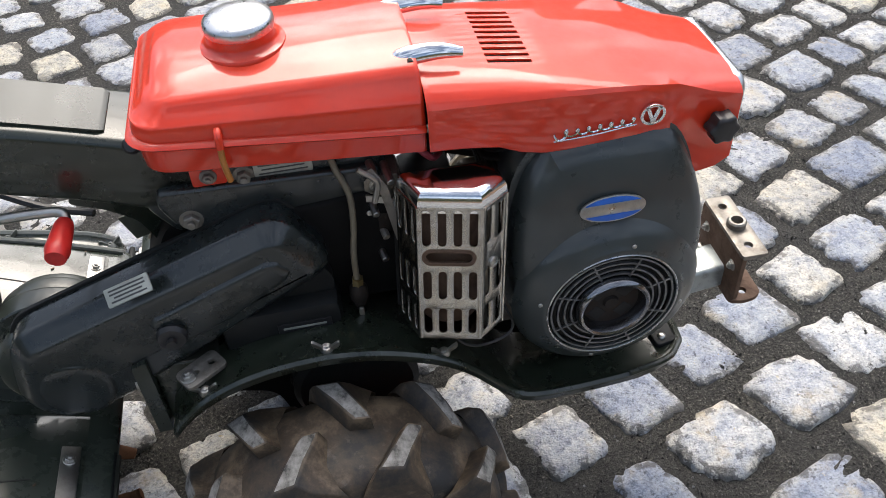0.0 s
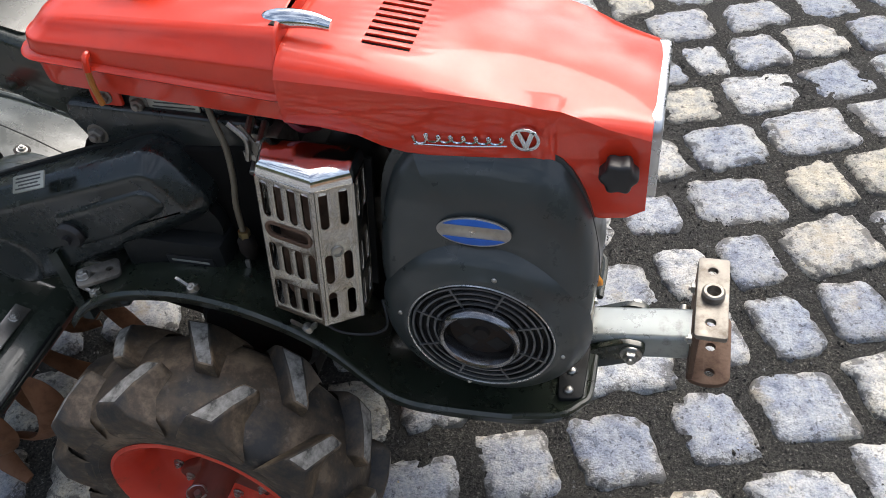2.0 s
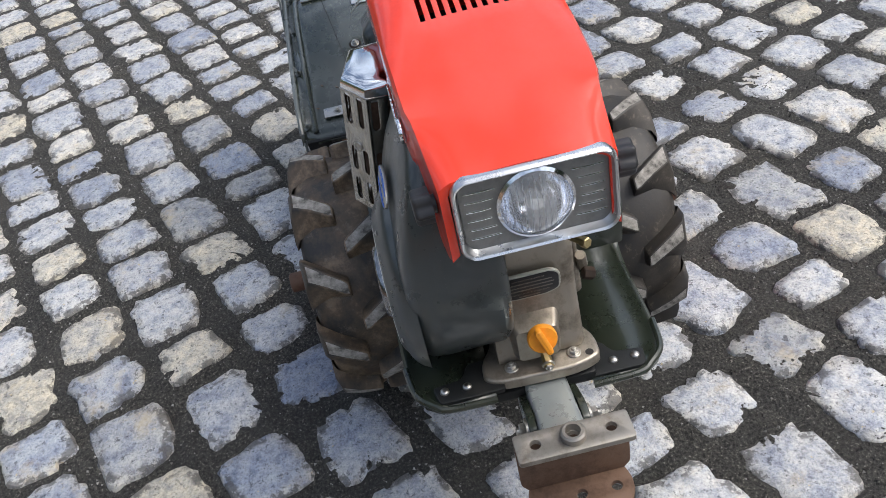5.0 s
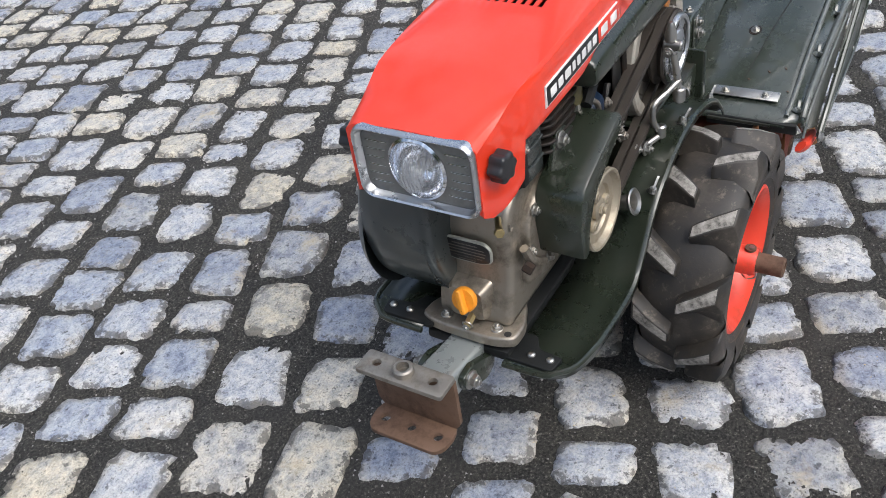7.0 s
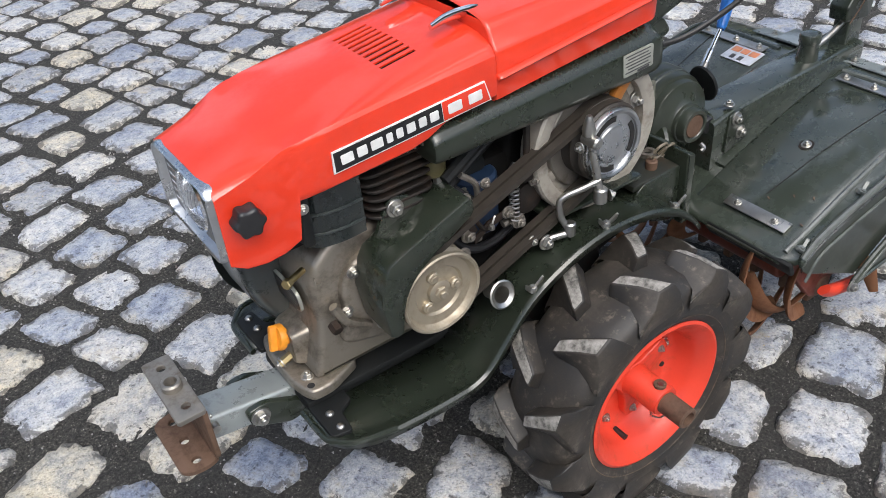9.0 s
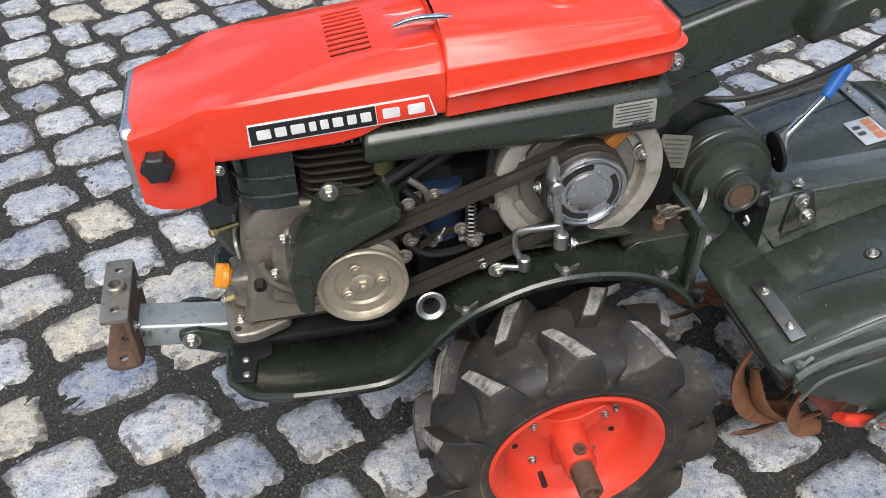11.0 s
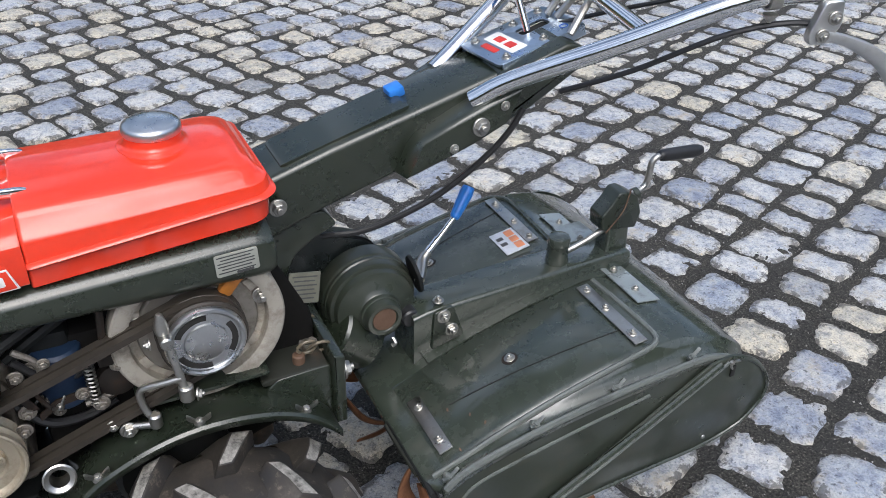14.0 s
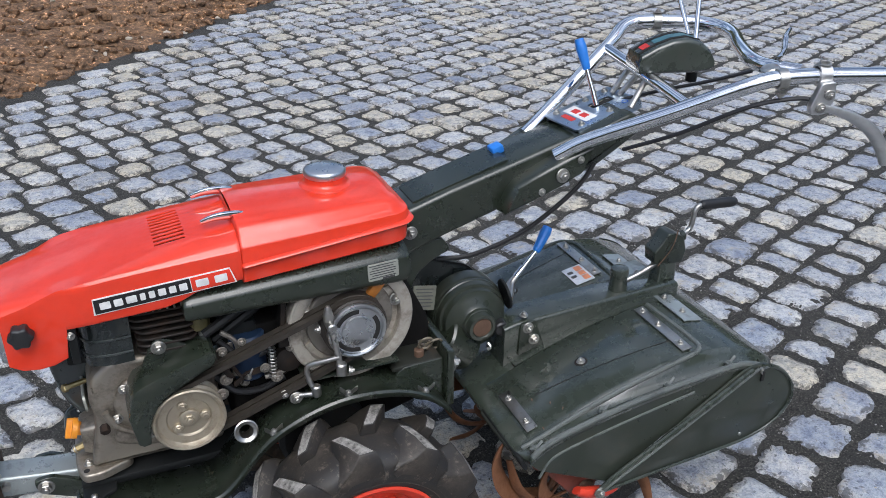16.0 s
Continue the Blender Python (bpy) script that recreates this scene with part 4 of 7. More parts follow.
def muffler():
    z0, z1 = 0.432, 0.594
    plan = [(-0.297, -0.095), (-0.283, -0.136), (-0.224, -0.1500), (-0.194, -0.126), (-0.196, -0.088)]
    ob = None
    for i, (a, b) in enumerate(zip(plan, plan[1:])):
        a3, b3 = V(a[0], a[1], z0), V(b[0], b[1], z0)
        w = (b3 - a3).length
        ux = (b3 - a3).normalized()
        m = Matrix((( ux.x, 0, ux.y, a3.x), (ux.y, 0, -ux.x, a3.y), (0, 1, 0, z0), (0, 0, 0, 1)))
        count = max(1, int(w / 0.0138))
        holes = []
        for zc, h in ((0.024, 0.034), (0.070, 0.036), (0.139, 0.042)):
            for k in range(count):
                u = w * (k + 0.5) / count
                holes.append(rounded(0.0046, h / 2, 0.0045, 4, u, zc))
        if i == 1:
            holes.append(rounded(0.0235, 0.0066, 0.0065, 6, w * 0.48, 0.105))
        face = part("guard_face", plate([(0.0005, 0), (w - 0.0005, 0), (w - 0.0005, z1 - z0), (0.0005, z1 - z0)], holes, 0.0016, m), GUARD, ob or tractor)
        if ob is None:
            face.name = "muffler_guard"
            tagged(face, "slotted bright steel muffler guard")
            ob = face
    mid = V(-0.243, -0.108, z1)
    def dome(f, up):
        return [V(mid.x + (x - mid.x) * f, mid.y + (y - mid.y) * f, z1 + up) for x, y in plan]
    part("guard_cap", loft([[p - V(0, 0, 0.006) for p in dome(1.012, 0)], dome(1.015, 0.001), dome(1.008, 0.0055), dome(0.985, 0.0095), dome(0.945, 0.0130), dome(0.88, 0.0155), dome(0.72, 0.0175), dome(0.40, 0.0185), dome(0.08, 0.0188)]), CHROME, ob, "polished domed guard cap", 34)
    for x, y in plan[1:-1]:
        part("guard_bend", cyl((x * 0.994 - 0.0014, y * 0.993, z0), (x * 0.994 - 0.0014, y * 0.993, z1), 0.0030, seg=12), GUARD, ob)
    foot = [V(x, y, z0) for x, y in plan]
    part("guard_lip", loft([[p + V(0, 0, 0.001) for p in foot], [V(p.x * 0.97 - 0.0075, p.y * 0.9, z0 - 0.007) for p in foot]]), GUARD, ob)
    part("muffler", lathe([(0, 0), (0.030, 0), (0.034, 0.006), (0.034, 0.135), (0.030, 0.142), (0, 0.142)], Matrix.Translation((-0.247, -0.100, z0 + 0.01)), 28), RUST, ob, "rust-brown muffler drum")
    # added dark sheet: the shade seen through the guard's slots
    part("muffler_shade", box((-0.247, -0.062, 0.5), (0.10, 0.004, 0.16), 0), HOLE, ob)
    bm = Matrix.Translation((-0.2545, -0.1432, z0 + 0.105)) @ pose(0, 0, 0, 90, 0, -13.3)
    part("slot_rim", plate(rounded(0.0262, 0.0092, 0.0090, 6), [rounded(0.0235, 0.0066, 0.0064, 6)], 0.003, bm), RUST, ob, "burnt outlet rim")
    part("guard_screw", lathe([(0.0066, 0), (0.0060, 0.003), (0.004, 0.0036), (0.0035, 0.002), (0, 0.002)], Matrix.Translation((-0.2095, -0.1385, z0 + 0.090)) @ pose(0, 0, 0, 90, 0, 38.6), 18), STEEL, ob)
    ob.matrix_world = Matrix.Translation((-0.237, -0.116, 0.594)) @ pose(0, 0, 0, -7, 3.5, 0) @ Matrix.Translation((0.245, 0.120, -0.594))


muffler()


def crankcase():
    """Oily alloy block, base with feet, front boss, side cover."""
    bm = slab(round_poly([(-0.205, 0.318), (0.000, 0.318), (-0.006, 0.345), (-0.018, 0.398), (-0.014, 0.452), (-0.022, 0.480), (-0.05, 0.507), (-0.205, 0.507)], 0.012), -0.046, 0.056, XZ, 0.010)
    ob = part("crankcase", bm, ALLOY, tractor, "oily cast alloy crankcase")
    foot = round_poly([(-0.060, -0.046), (-0.035, -0.052), (-0.014, -0.066), (0.012, -0.068), (0.020, -0.054), (0.023, -0.030), (0.024, 0.030), (0.020, 0.052), (0.013, 0.068), (-0.014, 0.069), (-0.040, 0.058), (-0.060, 0.050)], 0.010)
    part("foot_flange", slab(foot, 0.306, 0.320, Matrix(), 0.004), ALLOY, ob)
    for y in (-0.034, 0.039):
        bolt(ob, (0.005, y, 0.320), (0, 0, 1), 0.0056)
    part("foot_hole", lathe([(0.0048, 0.3204), (0, 0.3204)], Matrix.Translation((0.009, 0.056, 0)), 14), HOLE, ob)
    # filler boss with orange dipstick cap
    boss = loft([[V(0.000 + d, u * f, 0.352 + v * f) for u, v in rounded(0.025, 0.024, 0.006, 4)] for d, f in ((-0.03, 1.35), (-0.006, 1.12), (0.004, 1.0), (0.008, 0.92))])
    part("filler_boss", boss, ALLOY, ob)
    part("cast_mark", tube([(-0.022, 0.0565, 0.470), (-0.022, 0.0565, 0.460), (-0.029, 0.0565, 0.460)], 0.0012, 6, 1), ALLOY, ob)
    part("sender", cyl((-0.030, 0.066, 0.405), (-0.030, 0.078, 0.400), 0.0075, seg=6, bev=0.001), FINS, ob)
    c = V(0.012, 0.004, 0.366)
    ax = along(c, c + V(1, 0, 0.30))
    cap = part("oil_cap", lathe([(0.011, -0.012), (0.011, 0), (0.0165, 0.001), (0.0168, 0.006), (0.0155, 0.009), (0, 0.0095)], ax, 28), ORANGE, ob, "orange plastic oil filler cap")
    part("grip_bar", slab(rounded(0.0042, 0.0165, 0.004, 4), 0.007, 0.0175, ax @ pose(0, 0, 0, 0, 0, 20), 0.002), ORANGE, cap)
    part("drain_bolt", cyl((0.004, 0.006, 0.335), (0.024, 0.006, 0.328), 0.0055, seg=6), BRASS, ob, "brass drain bolt")
    bolt(ob, (0.02, 0.006, 0.3295), (1, 0, -0.3), 0.0052)
    # maker's plate on the front
    pm = Matrix.Translation((-0.0085, 0.001, 0.4265)) @ Matrix(((0, 0, 1, 0), (1, 0, 0, 0), (0, 1, 0, 0), (0, 0, 0, 1))) @ pose(0, 0, 0, 4, 0, 0)
    hexagon = [(-0.035, 0.010), (-0.026, 0.0175), (0.026, 0.0175), (0.035, 0.010), (0.034, -0.012), (0.018, -0.0175), (-0.018, -0.0175), (-0.034, -0.012)]
    mp = part("makers_plate", plate(round_poly(hexagon, 0.006, 3), [], 0.003, pm), LABEL, ob, "black and silver metal engine plate")
    part("plate_field", plate(round_poly(grow(hexagon, -0.0022)[::1], 0.005, 3), [], 0.003, pm @ Matrix.Translation((0, 0, 0.0006))), BACKING, mp)
    for i, (w, v) in enumerate(((0.018, 0.011), (0.026, 0.006), (0.028, 0.001), (0.026, -0.004), (0.022, -0.009), (0.012, -0.013))):
        part("print_bar", plate(rounded(w, 0.0009, 0.0008, 3, 0, v), [], 0.003, pm @ Matrix.Translation((0, 0, 0.0011)), 0.0001), PLATE, mp)
    # upper front: bracket below the lamp and brass tap on the left
    part("lamp_bracket", box((-0.020, 0.0, 0.525), (0.05, 0.07, 0.05), 0.006), BLACK, ob)
    part("drain_tap", cyl((-0.016, 0.045, 0.479), (0.012, 0.062, 0.484), 0.0042, seg=10, bev=0.001), BRASS, ob, "brass tap")
    part("tap_bolt", cyl((0.008, 0.0595, 0.483), (0.015, 0.064, 0.4845), 0.0062, seg=6, bev=0.001), BRASS, ob)
    # left side cover with bolts
    cover = round_poly([(-0.036, 0.365), (-0.05, 0.40), (-0.046, 0.44), (-0.062, 0.470), (-0.10, 0.488), (-0.20, 0.488), (-0.20, 0.345), (-0.10, 0.345)], 0.018)
    part("side_cover", slab(cover, 0.054, 0.067, XZ, 0.006), ALLOY, ob)
    for x, z in ((-0.066, 0.463), (-0.050, 0.412), (-0.094, 0.371), (-0.12, 0.478)):
        bolt(ob, (x, 0.066, z), (0, 1, 0), 0.0058, 10)
    part("casting_rib", tube([(-0.034, 0.066, 0.428), (-0.046, 0.070, 0.402), (-0.075, 0.070, 0.380)], 0.006, 8), ALLOY, ob)
    # finned cylinder and head
    head = part("cylinder", box((-0.135, 0.01, 0.565), (0.07, 0.09, 0.10), 0.01), FINS, ob, "sooty finned cylinder")
    for i in range(8):
        zz = 0.522 + i * 0.0112
        w = 0.045 if i < 4 else 0.052
        part("fin", slab(rounded(w, 0.060, 0.018, 4, -0.14, 0.018), zz, zz + 0.0032, Matrix(), 0.0012, 1), FINS, head)
    for i in range(9):
        part("fin", box((-0.175 + i * 0.010, 0.055, 0.603), (0.003, 0.06, 0.014), 0.001), ALLOY, head)
    part("head_bolt", cyl((-0.19, 0.07, 0.53), (-0.19, 0.07, 0.60), 0.006, seg=8), STEEL, head)
    # grey sheet shroud in front of the cylinder
    pts = [(-0.022, 0.000), (-0.020, 0.035), (-0.030, 0.062), (-0.058, 0.071), (-0.090, 0.070)]
    line = [(p.x, p.y) for p in curve_points([V(*q, 0) for q in pts], 4)]
    sh = loft([[V(x, y, z) for x, y in line + [(x, y - 0.003) for x, y in reversed(line)]] for z in (0.512, 0.530, 0.532, 0.5335, 0.60)])
    part("cylinder_shroud", sh, DARKENED_GREY, ob, "dark green-grey cylinder shroud")
    part("shroud_rib", tube([(q[0], q[1] + 0.001, 0.555) for q in line], 0.0018, 6, 1), GREY, ob)
    part("shroud_rib", tube([(q[0], q[1] + 0.001, 0.530) for q in line], 0.0018, 6, 1), GREY, ob)
    part("front_strap", box((-0.014, 0.080, 0.574), (0.012, 0.018, 0.075), 0.002), BLACK, ob)
    bolt(ob, (-0.012, 0.089, 0.585), (0.2, 1, 0), 0.0045)
    # inner dark housing between cover and case
    half = [(-0.150, 0.600), (-0.084, 0.606), (-0.030, 0.598), (-0.004, 0.560), (0.010, 0.500), (0.011, 0.450), (-0.003, 0.392), (-0.036, 0.346), (-0.080, 0.326), (-0.132, 0.338), (-0.168, 0.376), (-0.180, 0.430), (-0.180, 0.490), (-0.170, 0.560)]
    line = grow([(p.x + 0.011, p.y + 0.010) for p in curve_points([V(*q, 0) for q in half + half[:1]], 4)[:-1]], 0.0125)
    part("fan_housing", slab(line, -0.085, -0.022, XZ, 0.012), GREY, ob, "dark grey inner half of the fan housing")


crankcase()


def drawbar():
    bm = loft([[V(x, u, 0.342 + v + dz) for u, v in rounded(0.0245, 0.019, 0.006, 4)] for x, dz in ((-0.12, -0.080), (-0.02, -0.066), (0.08, -0.050), (0.1345, -0.0415))])
    ob = part("drawbar", bm, PALE, tractor, "scuffed pale green steel drawbar")
    turn = Matrix(((0, 0, 1, 0), (1, 0, 0, 0), (0, 1, 0, 0), (0, 0, 0, 1)))
    top = plate(rounded(0.0575, 0.0165, 0.003, 3), [ring_pts(0.0062, 18, s * 0.038, 0.001) for s in (-1, 1)] + [ring_pts(0.0075, 18)], 0.0055, Matrix.Translation((0.1515, 0, 0.3645)) @ Matrix(((0, -1, 0, 0), (1, 0, 0, 0), (0, 0, 1, 0), (0, 0, 0, 1))))
    br = part("bracket", top, PLATE, ob, "drilled steel angle bracket, bare on top")
    web = plate(round_poly([(-0.0575, 0.042), (0.0575, 0.042), (0.0575, -0.030), (0.048, -0.043), (-0.048, -0.043), (-0.0575, -0.030)], 0.004, 3), [], 0.005, Matrix.Translation((0.1375, 0, 0.3215)) @ turn)
    part("back_web", web, RUST, br, "rusty back web of the bracket")
    flat = Matrix(((0, -1, 0, 0), (1, 0, 0, 0), (0, 0, 1, 0), (0, 0, 0, 1)))
    foot = plate(round_poly([(-0.050, 0.021), (0.050, 0.021), (0.0545, 0.004), (0.052, -0.014), (0.044, -0.024), (-0.044, -0.024), (-0.052, -0.014), (-0.0545, 0.004)], 0.006, 3), [ring_pts(0.0064, 18, u, -0.002) for u in (-0.037, 0, 0.037)], 0.005, Matrix.Translation((0.1575, 0, 0.2790)) @ flat)
    part("bottom_flange", foot, RUST, br, "rusty drilled bottom flange")
    nut = lathe([(0.0075, 0), (0.0125, 0), (0.0125, 0.008), (0.0105, 0.010), (0.0078, 0.010), (0.0075, 0)], Matrix.Translation((0.1515, 0, 0.367)), 20)
    part("nut", nut, PLATE, br)
    for s in (1, -1):
        part("hinge_plate", slab(round_poly([(0.088, 0.305), (0.063, 0.308), (0.010, 0.282), (0.012, 0.262), (0.034, 0.256), (0.084, 0.280)], 0.008), s * 0.0255, s * 0.034, XZ, 0.002), GREEN, ob)
        bolt(ob, (0.072, s * 0.034, 0.292), (0, s, 0), 0.0088)
    part("stub", cyl((0.126, 0.02, 0.306), (0.126, 0.034, 0.306), 0.006, seg=12), STEEL, ob)
    for s in (1, -1):
        bolt(br, (0.136, s * 0.038, 0.336), (-1, 0, 0), 0.0055)


drawbar()


# ---- skirts, frame, transmission ----
def skirt(side):
    line = [(0.024, 0.2975), (0.0, 0.297), (-0.06, 0.2915), (-0.13, 0.289), (-0.165, 0.291), (-0.19, 0.303), (-0.215, 0.330), (-0.24, 0.360), (-0.27, 0.385), (-0.31, 0.405), (-0.35, 0.418), (-0.392, 0.424), (-0.44, 0.4215), (-0.485, 0.411), (-0.524, 0.392), (-0.55, 0.370), (-0.567, 0.350)]
    outer = [(0.024, 0.118), (0.012, 0.136), (-0.006, 0.147), (-0.04, 0.153), (-0.10, 0.155), (-0.567, 0.158)]
    ox, oy = [p[0] for p in outer][::-1], [p[1] for p in outer][::-1]
    bm = bmesh.new()
    rows = []
    dense = [(p.x, p.y) for p in curve_points([V(*q, 0) for q in line], 3)]
    for x, z in dense:
        yo = float(np.interp(x, ox, oy))
        yi = 0.058
        prof = [(yi, z + 0.002), (yo - 0.030, z), (yo - 0.010, z), (yo - 0.006, z + 0.003), (yo - 0.002, z + 0.0035), (yo + 0.001, z + 0.001), (yo + 0.0012, z - 0.007)]
        rows.append([bm.verts.new((x, side * y, zz)) for y, zz in prof])
    for a, b in zip(rows, rows[1:]):
        for k in range(len(a) - 1):
            bm.faces.new((a[k], a[k + 1], b[k + 1], b[k]))
    bmesh.ops.recalc_face_normals(bm, faces=bm.faces[:])
    ob = part("skirt", bm, GREEN, tractor, "dark green sheet metal skirt arching over the wheel", 40)
    mod = ob.modifiers.new("sheet", "SOLIDIFY")
    mod.thickness, mod.offset = 0.002, 0
    part("front_rib", tube([(0.026, side * 0.058, 0.296), (0.026, side * 0.112, 0.298), (0.018, side * 0.128, 0.300), (-0.002, side * 0.146, 0.301), (-0.05, side * 0.1535, 0.2965)], 0.0042, 8, 4), GREEN, ob)
    part("corner_plate", slab(round_poly([(0.020, side * 0.046), (0.020, side * 0.122), (-0.006, side * 0.127), (-0.010, side * 0.092), (-0.03, side * 0.082), (-0.03, side * 0.046)], 0.006), 0.298, 0.3035, Matrix(), 0.0015), BLACK, ob, "riveted corner plate")
    rivet(ob, (0.004, side * 0.114, 0.3035), (0, 0, 1), 0.0056)
    rivet(ob, (0.004, side * 0.088, 0.3035), (0, 0, 1), 0.0056)
    for x, z, a in ((-0.269, 0.386, 2), (-0.392, 0.426, -10), (-0.524, 0.394, -4)):
        wing_nut(ob, (x, side * 0.146, z + 0.001), (0, 0.25 * side, 1), 0.0064, a)
    part("inner_apron", slab(round_poly([(-0.57, 0.30), (-0.57, 0.352), (-0.50, 0.404), (-0.392, 0.424), (-0.30, 0.40), (-0.21, 0.325), (-0.19, 0.295), (-0.21, 0.275), (-0.27, 0.34), (-0.39, 0.375), (-0.50, 0.35)], 0.006), side * 0.055, side * 0.0575, XZ, 0.0005), BLACK, ob)
    ob.location = (0, -0.004, -0.013) if side > 0 else (0.008, 0, 0.012)


skirt(1), skirt(-1)


def chassis():
    ob = part("transmission_case", slab(round_poly([(-0.57, 0.30), (-0.57, 0.46), (-0.52, 0.56), (-0.33, 0.60), (-0.30, 0.50), (-0.29, 0.38), (-0.33, 0.26), (-0.33, 0.16), (-0.43, 0.16), (-0.46, 0.27)], 0.02), -0.05, 0.05, XZ, 0.01), RECESS_BLACK, tractor, "black transmission case darkened for recess shade")
    part("axle_housing", cyl((-0.38, -0.165, 0.218), (-0.38, 0.165, 0.218), 0.034, seg=28, bev=0.004), BLACK, ob)
    part("axle_drum", cyl((-0.36, -0.10, 0.31), (-0.36, 0.10, 0.31), 0.075, seg=36, bev=0.008), BLACK, ob, "black final drive drum")
    part("engine_bed", box((-0.21, 0.0, 0.290), (0.46, 0.12, 0.016), 0.004), BLACK, ob)
    part("fuel_bowl_mount", box((-0.27, 0.0, 0.42), (0.09, 0.10, 0.20), 0.012), RECESS_BLACK, ob)
    # right-hand frame plate with bolts and data plate
    pl = part("frame_plate", slab(round_poly([(-0.540, 0.628), (-0.545, 0.575), (-0.52, 0.536), (-0.44, 0.530), (-0.31, 0.545), (-0.30, 0.620)], 0.012), -0.030, -0.058, XZ, 0.005), DARKENED_GREY, ob, "dark frame side plate")
    part("pressed_rib", slab(round_poly([(-0.528, 0.598), (-0.532, 0.580), (-0.515, 0.545), (-0.31, 0.555), (-0.31, 0.590)], 0.012), -0.056, -0.068, XZ, 0.006), DARKENED_GREY, pl)
    for p, r in (((-0.503, -0.065, 0.560), 0.0088), ((-0.444, -0.058, 0.598), 0.0075)):
        fixing(DARK_BOLT, "bolt", pl, p, (0, -1, 0), r, 15)
    bolt(pl, (-0.328, -0.062, 0.535), (0, -1, 0), 0.007)
    dm = Matrix.Translation((-0.405, -0.0592, 0.606)) @ pose(0, 0, 0, 90, 0, 0)
    lab = part("data_plate", plate(rounded(0.028, 0.014, 0.002, 3), [], 0.0012, dm), LABEL, pl, "small grimy data plate")
    for i in range(5):
        part("print_bar", plate(rounded(0.024 - 0.003 * (i % 2), 0.0008, 0.0006, 3, 0, 0.0095 - 0.0047 * i), [], 0.001, dm @ Matrix.Translation((0, 0, 0.0007)), 0.0001), LABEL_INK, lab)
    # fuel line and cock
    part("fuel_hose", tube([(-0.362, -0.066, 0.628), (-0.356, -0.074, 0.600), (-0.346, -0.082, 0.570), (-0.347, -0.086, 0.530), (-0.351, -0.090, 0.500), (-0.352, -0.092, 0.462)], 0.0034, 10), YELLOWED, ob, "yellowed fuel hose")
    cock = part("fuel_cock", lathe([(0, 0), (0.006, 0), (0.008, 0.008), (0.010, 0.012), (0.010, 0.026), (0.006, 0.032), (0, 0.032)], Matrix.Translation((-0.352, -0.092, 0.425)), 14), FINS, ob, "brass and alloy fuel cock")
    part("cock_lever", box((-0.352, -0.102, 0.418), (0.006, 0.004, 0.024), 0.0015), STEEL, cock)
    part("cock_nut", cyl((-0.352, -0.092, 0.455), (-0.351, -0.092, 0.465), 0.0065, seg=6), BRASS, cock)
    # carburettor and links behind the guard
    carb = part("carburettor", box((-0.312, -0.048, 0.555), (0.040, 0.045, 0.050), 0.008), ALLOY, ob, "grimy alloy carburettor")
    part("bowl", lathe([(0, 0), (0.016, 0), (0.019, 0.006), (0.019, 0.03), (0, 0.03)], Matrix.Translation((-0.312, -0.055, 0.503)), 20), FINS, carb)
    part("lever", tube([(-0.335, -0.082, 0.600), (-0.318, -0.086, 0.585), (-0.322, -0.086, 0.560)], 0.0032, 8), STEEL, carb)
    part("lever", tube([(-0.300, -0.085, 0.570), (-0.298, -0.090, 0.52), (-0.292, -0.090, 0.47)], 0.0028, 8), STEEL, carb)
    bolt(carb, (-0.318, -0.078, 0.575), (0, -1, 0), 0.005)
    bolt(carb, (-0.302, -0.078, 0.548), (0, -1, 0), 0.0045)
    for x, z, ln in ((-0.322, 0.592, 0.012), (-0.308, 0.588, 0.016), (-0.300, 0.562, 0.010), (-0.326, 0.548, 0.014), (-0.305, 0.530, 0.012), (-0.318, 0.512, 0.010), (-0.300, 0.498, 0.012), (-0.322, 0.482, 0.012)):
        part("link_pin", cyl((x, -0.060, z), (x + 0.004, -0.072 - ln, z - 0.006), 0.0042, seg=8, bev=0.001), STEEL if ln > 0.011 else PLATE, carb)
    part("link_bar", strap([(-0.325, -0.082, 0.598), (-0.312, -0.084, 0.575), (-0.306, -0.084, 0.540), (-0.300, -0.084, 0.505)], 0.009, 0.002, (0.9, 0, 0.4)), PLATE, carb)
    part("link_bar", strap([(-0.330, -0.078, 0.560), (-0.300, -0.080, 0.552)], 0.008, 0.002, (0, 0, 1)), STEEL, carb)
    part("ignition_lead", tube([(-0.285, -0.05, 0.640), (-0.280, -0.075, 0.622), (-0.262, -0.080, 0.600), (-0.25, -0.06, 0.588)], 0.0036, 8), MAROON, ob, "dark red ignition lead")
    part("ground_wire", tube([(-0.288, -0.095, 0.470), (-0.275, -0.120, 0.43), (-0.250, -0.145, 0.392), (-0.215, -0.135, 0.372), (-0.190, -0.130, 0.385), (-0.196, -0.115, 0.41)], 0.0016, 6), PLASTIC, ob, "thin black wire")
    # added block that fills the recess, coloured as dark as its shade
    part("gearbox_side", slab(round_poly([(-0.485, 0.425), (-0.275, 0.425), (-0.270, 0.545), (-0.31, 0.575), (-0.47, 0.56), (-0.50, 0.50)], 0.015), -0.045, -0.068, XZ, 0.006), RECESS_BLACK, ob, "black gearbox side cover darkened for recess shade")
    part("lower_cover", lathe([(0, 0), (0.030, 0), (0.034, -0.004), (0.034, -0.02), (0, -0.02)], Matrix.Translation((-0.410, -0.072, 0.466)) @ pose(0, 0, 0, 90, 0, 0) @ Matrix.Diagonal((1, 1, -1, 1)), 28), BLACK, ob)
    wm = Matrix.Translation((-0.414, -0.1136, 0.4300)) @ pose(0, 0, 0, 90, 0, 0)
